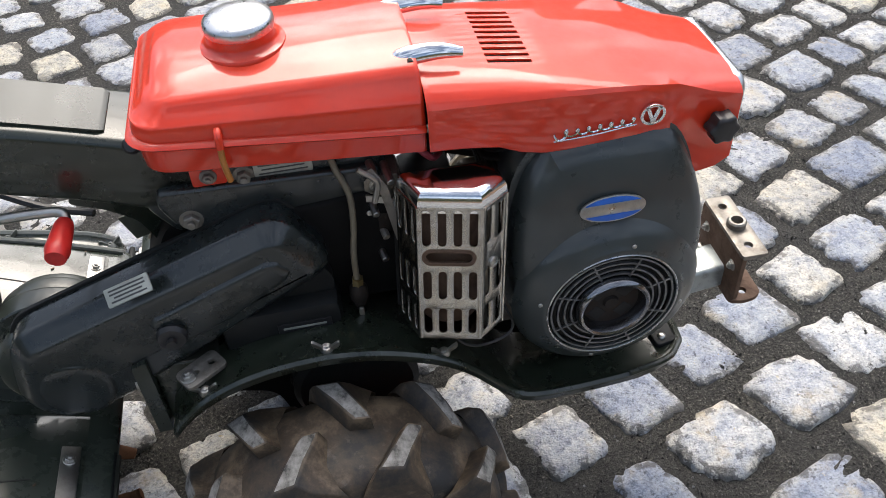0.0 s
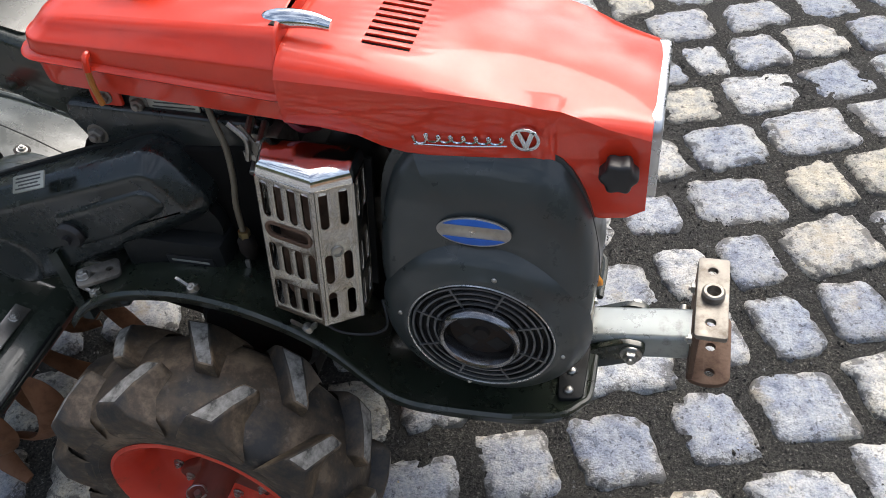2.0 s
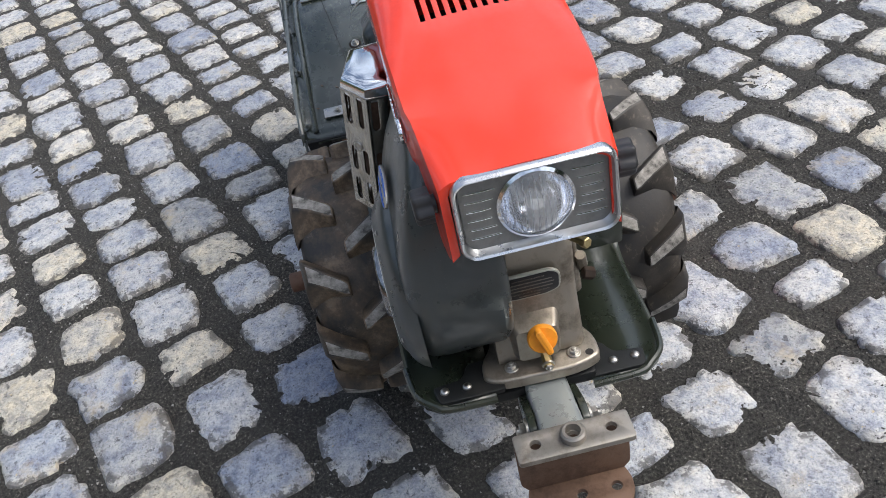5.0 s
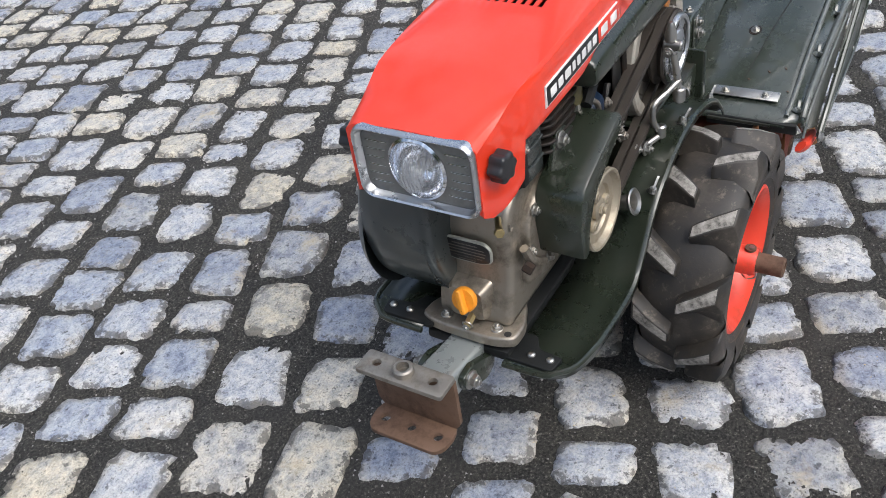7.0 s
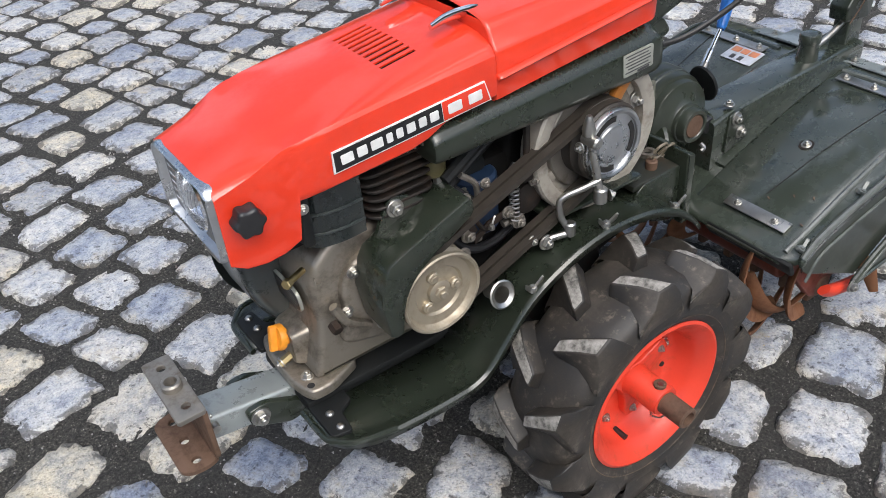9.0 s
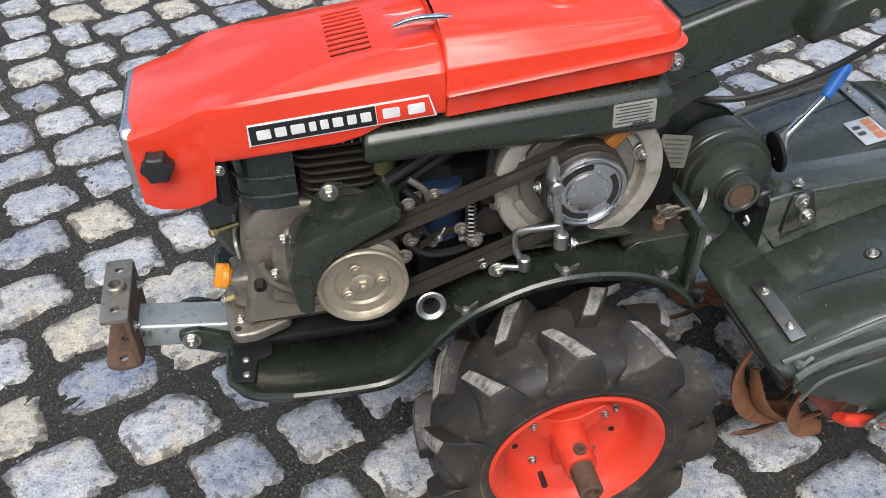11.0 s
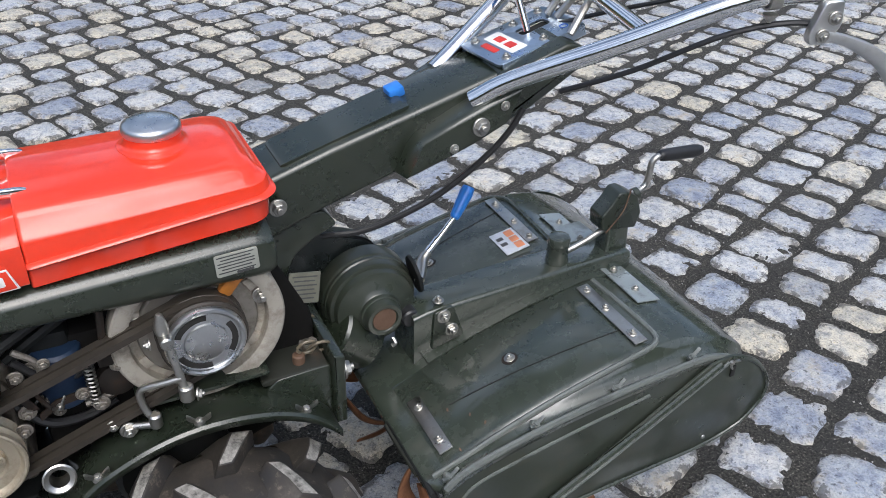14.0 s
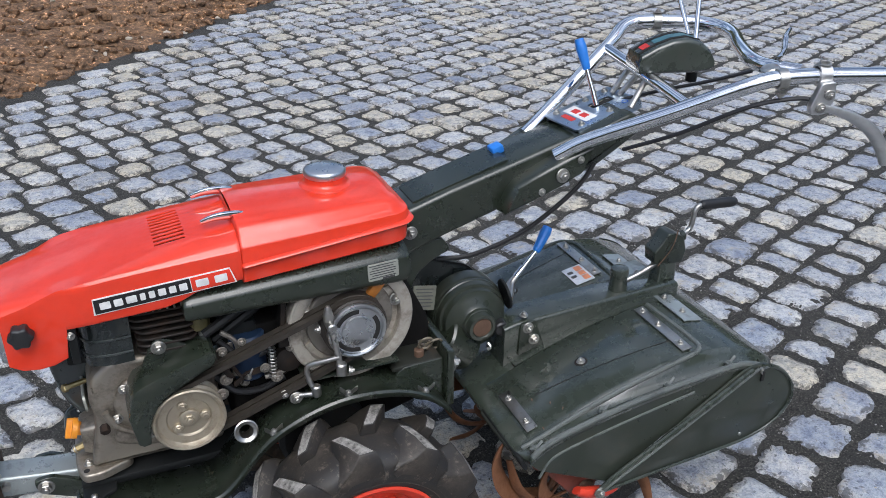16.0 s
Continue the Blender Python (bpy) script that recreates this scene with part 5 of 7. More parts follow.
    tag = part("name_tag", plate(rounded(0.028, 0.006, 0.001, 3), [], 0.001, wm), BACKING, ob)
    part("print_bar", plate(rounded(0.023, 0.0016, 0.001, 3), [], 0.001, wm @ Matrix.Translation((0, 0, 0.0006)), 0.0001), LABEL, tag)
    part("tag_bracket", box((-0.437, -0.078, 0.424), (0.130, 0.070, 0.062), 0.012), BLACK, ob)
    # left-hand belt panel below the tank
    rings = []
    for x, q in ((-0.1655, 0.80), (-0.1668, 0.90), (-0.171, 0.97), (-0.18, 1.0), (-0.30, 1.0), (-0.40, 1.0), (-0.49, 1.0), (-0.505, 0.97), (-0.512, 0.82), (-0.514, 0.6)):
        f = (-0.166 - x) / 0.348
        zb, zt = 0.583 - 0.002 * f, 0.6195 + 0.0170 * f
        mid = (zb + zt) / 2
        prof = [(0.05, zb), (0.118, zb), (0.126, zb + 0.0025), (0.1305, zb + 0.008), (0.1315, zb + 0.015), (0.1305, zt - 0.010), (0.127, zt - 0.0035), (0.121, zt), (0.114, zt + 0.006), (0.100, zt + 0.010), (0.05, zt + 0.010)]
        rings.append([V(x, 0.06 + (y - 0.06) * (0.86 + 0.14 * q) if y > 0.06 else y, mid + (z - mid) * q) for y, z in prof])
    pan = part("belt_panel", loft(rings), GREEN, ob, "dark green belt side panel")
    lm = Matrix.Translation((-0.466, 0.1322, 0.6125)) @ pose(0, 0, 0, 90, 0, 180) @ pose(0, 0, 0, 0, 0, 3)
    lab = part("instruction_plate", plate(rounded(0.0245, 0.0140, 0.002, 3), [], 0.0012, lm), LABEL, pan, "silver instruction plate")
    for i in range(6):
        part("print_bar", plate(rounded(0.0215 - 0.004 * (i % 3 == 1), 0.0007, 0.0006, 3, -0.001, 0.0115 - 0.0042 * i), [], 0.001, lm @ Matrix.Translation((0, 0, 0.0007)), 0.0001), LABEL_INK, lab)
    part("print_bar", plate(rounded(0.010, 0.0016, 0.0008, 3, 0.008, -0.0125), [], 0.001, lm @ Matrix.Translation((0, 0, 0.0007)), 0.0001), LABEL_INK, lab)
    for child in ob.children:
        if child.name.split(".")[0] in ("frame_plate", "fuel_hose", "fuel_cock", "carburettor", "ignition_lead", "ground_wire", "lower_cover", "name_tag", "tag_bracket"):
            child.location = (0.011, 0.004, 0.012)
    pan.location = (0, -0.022, -0.006)


chassis()


def chain_case():
    poly = round_poly([(-0.714, 0.452), (-0.420, 0.5605), (-0.370, 0.484), (-0.622, 0.336), (-0.690, 0.318), (-0.733, 0.355)], 0.028, 8)
    rings = [[V(u, w, v) for u, v in (grow(poly, d) if d else poly)] for w, d in ((-0.062, 0), (-0.0935, 0), (-0.0965, -0.0006), (-0.0992, -0.0024), (-0.1120, -0.0150), (-0.1140, -0.0172), (-0.1152, -0.0196), (-0.1158, -0.0225), (-0.11585, -0.0235))]
    ob = part("chain_case", loft(rings), DARKENED_GREY, tractor, "long grey chain case cover, darkened for its shade", 50)
    part("case_rim", slab(grow(poly, 0.0035), -0.064, -0.069, XZ, 0.001), BLACK, ob, "black gasket rim")
    inner = round_poly([(-0.497 + (u + 0.495) * 0.86, 0.466 + (v - 0.468) * 0.84) for u, v in ((-0.580, 0.464), (-0.489, 0.504), (-0.430, 0.529), (-0.417, 0.528), (-0.403, 0.508), (-0.411, 0.496), (-0.486, 0.446), (-0.560, 0.414))], 0.013, 6)
    rings = [[V(u, w, v) for u, v in (grow(inner, d) if d else inner)] for w, d in ((-0.114, 0.001), (-0.1168, 0), (-0.1182, -0.0012), (-0.1196, -0.0030), (-0.1204, -0.0050), (-0.1208, -0.0070), (-0.12085, -0.0076))]
    part("raised_panel", loft(rings), DARKENED_GREY, ob, "", 50)
    part("round_boss", lathe([(0.040, 0.1150), (0.0375, 0.1166), (0.0352, 0.1178), (0.0325, 0.1184), (0.028, 0.1186), (0, 0.1186)], Matrix.Translation((-0.662, 0, 0.380)) @ pose(0, 0, 0, 90, 0, 0), 40), DARKENED_GREY, ob)
    kn = lathe([(0.010, 0.116), (0.0150, 0.119), (0.0165, 0.125), (0.0140, 0.130), (0, 0.132)], Matrix.Translation((-0.548, 0, 0.446)) @ pose(0, 0, 0, 90, 0, 0), 12)
    k = part("case_knob", kn, PLASTIC, ob, "black plastic knob")
    part("knob_nut", cyl((-0.548, -0.131, 0.446), (-0.548, -0.137, 0.446), 0.0055, seg=6), PLASTIC, k)
    part("plug", lathe([(0.0085, 0.098), (0.0085, 0.104), (0.006, 0.107), (0, 0.107)], Matrix.Translation((-0.538, 0, 0.530)) @ pose(0, 0, 0, 55, 0, 0) @ Matrix.Translation((0, 0.054, 0.005)), 16), PLASTIC, ob)
    d = V(0.948, 0, 0.317).normalized()
    up = V(-0.22, 0.80, 0.56).normalized()
    nrm = d.cross(up).normalized()
    p = V(-0.571, -0.1145, 0.5085) + nrm * 0.0065
    m = Matrix(((d.x, up.x, nrm.x, p.x), (d.y, up.y, nrm.y, p.y), (d.z, up.z, nrm.z, p.z), (0, 0, 0, 1)))
    lab = part("caution_sticker", plate(rounded(0.0235, 0.0090, 0.001, 3), [], 0.0012, m), LABEL, ob, "silver caution sticker with dark print")
    for i in range(4):
        part("print_bar", plate(rounded(0.0195 - 0.004 * (i == 2), 0.0008, 0.0006, 3, 0, 0.0058 - 0.0038 * i), [], 0.001, m @ Matrix.Translation((0, 0, 0.0007)), 0.0001), LABEL_INK, lab)
    ob.location = (0.013, 0.004, 0.026)


chain_case()


def belt_drive():
    y = 0.124
    fp, bp = V(-0.150, 0, 0.434), V(-0.417, 0, 0.530)
    ax = Matrix.Translation(fp) @ pose(0, 0, 0, -90, 0, 0)
    pul = part("engine_pulley", lathe([(0, 0.106), (0.052, 0.106), (0.054, 0.109), (0.047, 0.115), (0.047, 0.118), (0.054, 0.124), (0.054, 0.127), (0.047, 0.132), (0.0545, 0.138), (0.0545, 0.1435), (0.0525, 0.1450), (0.0495, 0.1440), (0.0475, 0.1385), (0.0455, 0.1365), (0.0340, 0.1360), (0.0325, 0.1335), (0.0315, 0.1325), (0.016, 0.1325), (0, 0.1325)], ax, 56), PULLEY, tractor, "worn bare iron engine pulley")
    part("hub", lathe([(0.0155, 0.130), (0.0150, 0.1375), (0.0125, 0.139), (0.010, 0.139), (0, 0.139)], ax, 24), PULLEY, pul)
    part("shaft_bolt", merge(cyl(fp + V(0, 0.138, 0), fp + V(0, 0.1425, 0), 0.0085, seg=6, bev=0.001), cyl(fp + V(0, 0.142, 0), fp + V(0, 0.147, 0), 0.0048, seg=12, bev=0.001)), PULLEY, pul)
    for a in (72, 182, 318):
        q = fp + V(math.cos(radians(a)) * 0.0235, 0.131, math.sin(radians(a)) * 0.0235)
        part("cap_screw", merge(cyl(q, q + V(0, 0.0075, 0), 0.0078, seg=16, bev=0.0015), cyl(q + V(0, 0.007, 0), q + V(0, 0.0095, 0), 0.005, seg=6, bev=0.0008)), PULLEY, pul)
    bx = Matrix.Translation(bp) @ pose(0, 0, 0, -90, 0, 0)
    big = part("clutch_wheel", lathe([(0.082, 0.088), (0.101, 0.088), (0.1035, 0.091), (0.1035, 0.116), (0.101, 0.119), (0.088, 0.119), (0.083, 0.116), (0.082, 0.102), (0.060, 0.098), (0.02, 0.098), (0.02, 0.088), (0.082, 0.088)], bx, 64), CAST, tractor, "pale cast iron clutch wheel")
    part("drive_pulley", lathe([(0.036, 0.100), (0.051, 0.104), (0.053, 0.108), (0.045, 0.115), (0.053, 0.122), (0.053, 0.125), (0.045, 0.131), (0.052, 0.138), (0.050, 0.141), (0.036, 0.142)], bx, 56), BELT, big, "dark belt pulley")
    part("clutch_drum", lathe([(0.050, 0.098), (0.050, 0.108), (0.070, 0.108), (0.072, 0.106), (0.072, 0.098)], bx, 56), PLATE, big, "stained brown clutch drum")
    wide = bx @ Matrix.Diagonal((1.16, 1.16, 1, 1))
    cap = part("clutch_cap", lathe([(0.0410, 0.138), (0.0415, 0.144), (0.0400, 0.1475), (0.0375, 0.1485), (0.0350, 0.1470), (0.0345, 0.1440), (0.0225, 0.1440), (0.0215, 0.1465), (0.0195, 0.1475), (0, 0.148)], wide, 56), SATIN, big, "round ribbed metal clutch cap")
    for a in (-60, 60, 180):
        arc = [(0.0325 * math.cos(radians(a + t)), 0.0325 * math.sin(radians(a + t))) for t in range(-36, 37, 6)] + [(0.0265 * math.cos(radians(a + t)), 0.0265 * math.sin(radians(a + t))) for t in range(36, -37, -6)]
        part("cap_slot", plate(arc, [], 0.001, wide @ Matrix.Translation((0, 0, 0.1444)), 0.0001), HOLE, cap)
    part("amber_shoe", box(bp + V(-0.042, 0.112, 0.052), (0.018, 0.012, 0.032), 0.004, pose(0, 0, 0, 0, -40, 0)), AMBER, big, "amber-stained clutch shoe")
    for a in (20, 95, 150, 215, 275, 330):
        part("spoke_lug", box(bp + V(math.cos(radians(a)) * 0.072, 0.101, math.sin(radians(a)) * 0.072), (0.026, 0.010, 0.020), 0.004, pose(0, 0, 0, 0, -a, 0)), CAST, big)
    bolt(big, bp + V(-0.078, 0.105, 0.02), (0, 1, 0), 0.008)
    bolt(big, bp + V(0.068, 0.105, 0.02), (0, 1, 0), 0.007)
    r1, r2 = 0.0500, 0.0485
    d = bp - fp
    base = math.atan2(d.z, d.x)
    off = math.acos((r1 - r2) / math.hypot(d.x, d.z))
    for yy in (0.1155, 0.1300):
        loop = []
        for i in range(13):
            a = base + off + (2 * math.pi - 2 * off) * i / 12
            loop.append(fp + V(math.cos(a) * r1, yy, math.sin(a) * r1))
        for i in range(13):
            a = base - off + 2 * off * i / 12
            loop.append(bp + V(math.cos(a) * r2, yy, math.sin(a) * r2))
        part("drive_belt", strap(loop + loop[:1], 0.011, 0.008, (0, 1, 0)), BELT, tractor, "worn brown-black drive belt")
    # guard over the engine pulley
    g = [(-0.074, 0.478), (-0.070, 0.462), (-0.077, 0.415), (-0.081, 0.412), (-0.087, 0.413), (-0.0905, 0.440), (-0.096, 0.458), (-0.105, 0.474), (-0.118, 0.488), (-0.134, 0.498), (-0.192, 0.529), (-0.195, 0.534), (-0.195, 0.543), (-0.192, 0.546), (-0.102, 0.514), (-0.085, 0.506), (-0.078, 0.495)]
    guard = part("pulley_guard", plate(g, [], 0.054, Matrix.Translation((0, 0.1175, 0)) @ pose(0, 0, 0, 90, 0, 0), 0.004), GREEN, tractor, "dark green pulley guard")
    part("guard_tab", slab(round_poly([(-0.092, 0.506), (-0.110, 0.546), (-0.122, 0.560), (-0.136, 0.557), (-0.172, 0.536)], 0.007), 0.094, 0.099, XZ, 0.001), GREEN, guard)
    bolt(guard, (-0.124, 0.099, 0.545), (0, 1, 0), 0.0078)
    # belt tensioner with its crank
    ten = part("tension_rod", tube([(-0.370, 0.150, 0.583), (-0.374, 0.153, 0.545), (-0.379, 0.157, 0.51), (-0.384, 0.160, 0.470)], 0.0050, 12), STEEL, tractor, "zinc plated belt tension rod")
    part("tip", lathe([(0.0075, 0), (0.0085, 0.008), (0.005, 0.022), (0.0035, 0.026), (0, 0.027)], Matrix.Translation((-0.370, 0.150, 0.563)), 14), STEEL, ten)
    part("collar", cyl((-0.372, 0.140, 0.556), (-0.372, 0.166, 0.556), 0.0078, seg=14, bev=0.002), STEEL, ten)
    bolt(ten, (-0.355, 0.152, 0.553), (1, 0, 0), 0.005)
    part("foot_collar", cyl((-0.384, 0.160, 0.466), (-0.384, 0.160, 0.488), 0.0088, seg=14, bev=0.002), STEEL, ten)
    bolt(ten, (-0.395, 0.164, 0.474), (-1, 0.3, 0), 0.0055)
    part("crank", tube([(-0.382, 0.160, 0.500), (-0.360, 0.152, 0.493), (-0.341, 0.143, 0.486), (-0.334, 0.140, 0.477), (-0.336, 0.141, 0.455), (-0.345, 0.148, 0.435)], 0.0046, 10), STEEL, ten)
    part("crank_foot", cyl((-0.345, 0.148, 0.428), (-0.345, 0.148, 0.448), 0.0078, seg=14, bev=0.002), STEEL, ten)
    part("clevis", cyl((-0.345, 0.148, 0.432), (-0.315, 0.135, 0.428), 0.005, seg=10), STEEL, ten)
    bolt(ten, (-0.314, 0.137, 0.426), (0, 1, 0), 0.0075)
    bolt(ten, (-0.298, 0.130, 0.432), (0, 1, 0), 0.0055)
    # filler ring on the skirt, blue filter, spring, links
    part("drain_funnel", lathe([(0.012, -0.02), (0.013, 0.004), (0.021, 0.010), (0.0225, 0.012), (0.020, 0.0135), (0.0135, 0.0105), (0.0115, 0.0), (0.0115, -0.018)], Matrix.Translation((-0.229, 0.122, 0.378)) @ pose(0, 0, 0, -72, 0, 0) @ Matrix.Diagonal((0.84, 0.84, 0.86, 1)), 32), STEEL, tractor, "zinc flanged funnel ring")
    inside = part("governor_box", box((-0.245, 0.045, 0.50), (0.06, 0.06, 0.09), 0.01), BLACK, tractor, "black linkage box with a blue filter behind the belts")
    part("blue_filter", cyl((-0.256, 0.070, 0.446), (-0.256, 0.070, 0.525), 0.029, seg=28, bev=0.004), plain("dark_blue_paint", (0.010, 0.026, 0.062), 0.55), inside, "dark blue oil filter")
    coil = [(-0.287 + 0.006 * math.cos(t * 0.9), 0.110 + 0.006 * math.sin(t * 0.9), 0.512 - t * 0.0009) for t in range(0, 64)]
    part("spring", tube(coil, 0.0014, 6, 1), STEEL, inside, "coil spring")
    # links below take the dark fin colour: the bay's shade is in it
    part("spring_hook", tube([(-0.287, 0.11, 0.512), (-0.286, 0.11, 0.525), (-0.292, 0.11, 0.535)], 0.002, 6), FINS, inside)
    part("linkage", tube([(-0.190, 0.105, 0.555), (-0.24, 0.10, 0.58), (-0.30, 0.095, 0.606)], 0.0075, 8), BLACK, inside)
    part("linkage", tube([(-0.205, 0.085, 0.53), (-0.26, 0.085, 0.565), (-0.32, 0.085, 0.60)], 0.0075, 8), BLACK, inside)
    part("clevis_arm", tube([(-0.312, 0.105, 0.585), (-0.309, 0.108, 0.55), (-0.307, 0.11, 0.525)], 0.0045, 8), FINS, inside)
    part("clevis_fork", box((-0.307, 0.11, 0.518), (0.018, 0.008, 0.022), 0.003), FINS, inside)
    part("idler", lathe([(0, 0.09), (0.022, 0.09), (0.024, 0.096), (0.022, 0.105), (0.009, 0.108), (0, 0.108)], Matrix.Translation((-0.315, 0, 0.477)) @ pose(0, 0, 0, -90, 0, 0), 24), FINS, inside)
    for x, z in ((-0.222, 0.482), (-0.235, 0.462), (-0.228, 0.512), (-0.245, 0.44)):
        fixing(DARK_BOLT, "bolt", inside, (x, 0.085, z), (0, 1, 0), 0.0055, x * 900)
    part("throttle_arm", tube([(-0.225, 0.105, 0.49), (-0.238, 0.110, 0.468), (-0.252, 0.108, 0.462)], 0.003, 8), FINS, inside)
    wing_nut(inside, (-0.248, 0.112, 0.466), (0, 0.4, 1), 0.0045, 40)
    for pts, r, mat in (([(-0.21, 0.09, 0.53), (-0.24, 0.095, 0.50), (-0.275, 0.09, 0.49), (-0.31, 0.085, 0.52)], 0.005, PLASTIC), ([(-0.20, 0.08, 0.46), (-0.23, 0.09, 0.43), (-0.27, 0.085, 0.42), (-0.31, 0.08, 0.43)], 0.006, PLASTIC), ([(-0.215, 0.10, 0.55), (-0.235, 0.102, 0.53), (-0.238, 0.10, 0.50)], 0.004, PLATE), ([(-0.325, 0.10, 0.47), (-0.30, 0.10, 0.455), (-0.275, 0.10, 0.452)], 0.005, PLATE)):
        part("hose" if mat is PLASTIC else "rod", tube(pts, r, 8), mat, inside)
    part("flat_lever", strap([(-0.225, 0.108, 0.455), (-0.245, 0.109, 0.470), (-0.275, 0.109, 0.475)], 0.010, 0.003, (0, 0, 1)), FINS, inside)
    part("governor_arm", strap([(-0.208, 0.112, 0.525), (-0.212, 0.113, 0.495), (-0.222, 0.112, 0.472)], 0.010, 0.003, (1, 0, 0)), FINS, inside)
    for x, z, r in ((-0.212, 0.522, 0.006), (-0.214, 0.470, 0.007), (-0.275, 0.476, 0.006), (-0.243, 0.532, 0.005), (-0.292, 0.455, 0.007), (-0.318, 0.505, 0.006), (-0.205, 0.445, 0.007)):
        fixing(BOLT, "bolt", inside, (x, 0.110, z), (0, 1, 0), r, x * 700).data = DARK_BOLT
    part("drive_shaft", cyl((-0.30, 0.03, 0.46), (-0.30, 0.10, 0.46), 0.016, seg=18, bev=0.003), FINS, inside)
    part("filler_cup", cyl((-0.189, 0.085, 0.556), (-0.189, 0.085, 0.590), 0.015, seg=24, bev=0.003), plain("olive_filter", (0.10, 0.085, 0.035), 0.4), inside, "brassy filter cup")
    for child in tractor.children:
        if child.name.split(".")[0] in ("engine_pulley", "clutch_wheel", "drive_belt", "pulley_guard", "tension_rod", "governor_box"):
            child.location = (0.0, -0.022, -0.015)


belt_drive()


# ---- wheels ----
def wheel(side):
    c = V(-0.392, 0.197, 0.191) if side > 0 else V(-0.391, -0.206, 0.194)
    ax = Matrix.Translation(c) @ pose(0, 0, 0, -90 * side, 0, 0)   # local z points outward
    rim = lathe([(0.098, -0.050), (0.112, -0.052), (0.1155, -0.048), (0.110, -0.040), (0.098, -0.030), (0.094, 0.0), (0.098, 0.034), (0.110, 0.046), (0.1165, 0.052), (0.1175, 0.056), (0.113, 0.058), (0.104, 0.052), (0.096, 0.044), (0.090, 0.034), (0.086, 0.012), (0.078, 0.004), (0.055, 0.001), (0.03, 0.0), (0, 0.0), (0, -0.006), (0.09, -0.006), (0.094, -0.03), (0.098, -0.050)], ax, 64)
    ob = part("wheel", rim, WHEEL_RED, tractor, "red steel wheel disc with a lugged tyre")
    def low(r):
        return 0.110 + (r - 0.110) * 0.817

    t = lathe([(low(r), w) for r, w in [(0.110, -0.046), (0.128, -0.058), (0.152, -0.063), (0.172, -0.060), (0.184, -0.052), (0.190, -0.034), (0.1925, 0.0), (0.190, 0.034), (0.184, 0.052), (0.172, 0.060), (0.152, 0.063), (0.128, 0.060), (0.114, 0.052)]], ax, 72)
    tyre = part("tyre", t, RUBBER if side < 0 else RUBBER_GREY, ob, "dusty black agricultural tyre")
    part("bead_line", lathe([(0.127, 0.0590), (0.129, 0.0612), (0.131, 0.0605)], ax, 64), RUBBER, tyre)
    count = 11

    def lug_mesh(hand):
        """One chevron bar from the shoulder to past the middle, on the tyre's curve."""
        bm = bmesh.new()
        rows = []
        for w, rad, under, b0, b1, t0, t1, a in ((0.0620, 0.150, 0.145, 5.6, 17.5, 3.6, 14.0, 0.5), (0.0660, 0.174, 0.160, 6.6, 21.5, 5.2, 18.5, 1.0), (0.0645, 0.196, 0.172, 6.8, 20.5, 4.6, 9.6, 1.6), (0.0580, 0.2125, 0.182, 6.4, 16.5, 3.8, 4.4, 2.8), (0.034, 0.2165, 0.190, 5.4, 8.6, 3.4, 3.4, 7.5), (0.010, 0.2165, 0.192, 4.8, 5.2, 3.2, 3.2, 12.0), (0.003, 0.2150, 0.192, 4.4, 4.4, 2.6, 2.6, 13.2)):
            row = []
            for da, rr in ((-b0, low(under)), (-t0, low(rad)), (t1, low(rad)), (b1, low(under))):
                aa = radians(side * (a + da))
                row.append(bm.verts.new((rr * math.cos(aa), rr * math.sin(aa), hand * w)))
            rows.append(row)
        for p, q in zip(rows, rows[1:]):
            for k in range(3):
                f = bm.faces.new((p[k], p[k + 1], q[k + 1], q[k]))
                f.material_index = 1 if k == 1 and p not in rows[:3] else 0
        bm.faces.new(rows[0][::-1]), bm.faces.new(rows[-1])
        bmesh.ops.recalc_face_normals(bm, faces=bm.faces[:])
        sharp = [e for e in bm.edges if len(e.link_faces) == 2 and e.calc_face_angle(0) > 0.5]
        bmesh.ops.bevel(bm, geom=sharp, offset=0.0022, segments=2, affect="EDGES", profile=0.6)
        me = body("lug", bm, RUBBER if side < 0 else RUBBER_GREY, 50)
        me.materials.append(LUG)
        return me

    for hand in (1, -1):
        me = lug_mesh(hand)
        for i in range(count):
            ang = 360 / count * (i + (0.5 if hand < 0 else 0)) + (7 if side > 0 else 12)
            lug = new("lug", me)
            lug.matrix_world = ax @ pose(0, 0, 0, 0, 0, ang)
            lug.parent = tyre
    hub = part("hub", lathe([(0, -0.03), (0.027, -0.03), (0.026, 0.012), (0.0225, 0.018), (0.0220, 0.066), (0.0205, 0.070), (0, 0.070)], ax, 24), WHEEL_RED if side > 0 else HUB_RUST, ob, "worn wheel hub socket")
    tri = []
    for i in range(3):
        a = radians(90 + 120 * i)
        for da, r in ((-34, 0.030), (-20, 0.046), (-12, 0.064), (-6, 0.069), (6, 0.069), (12, 0.064), (20, 0.046), (34, 0.030)):
            tri.append((r * math.cos(a + radians(da)), r * math.sin(a + radians(da))))
    part("hub_spider", slab(round_poly(tri, 0.008, 3), 0.001, 0.014, ax, 0.003), WHEEL_RED if side > 0 else HUB_RUST, hub)
    for i in range(3):
        a = radians(90 + 120 * i)
        fixing(BOLT, "bolt", hub, ax @ V(0.056 * math.cos(a), 0.056 * math.sin(a), 0.014), (0, side, 0), 0.0042)
    part("axle_end", lathe([(0, 0.06), (0.0155, 0.06), (0.0155, 0.108), (0.0135, 0.110), (0.010, 0.110), (0.009, 0.100), (0, 0.100)], ax, 20), RUST, ob, "bare rusty axle end")
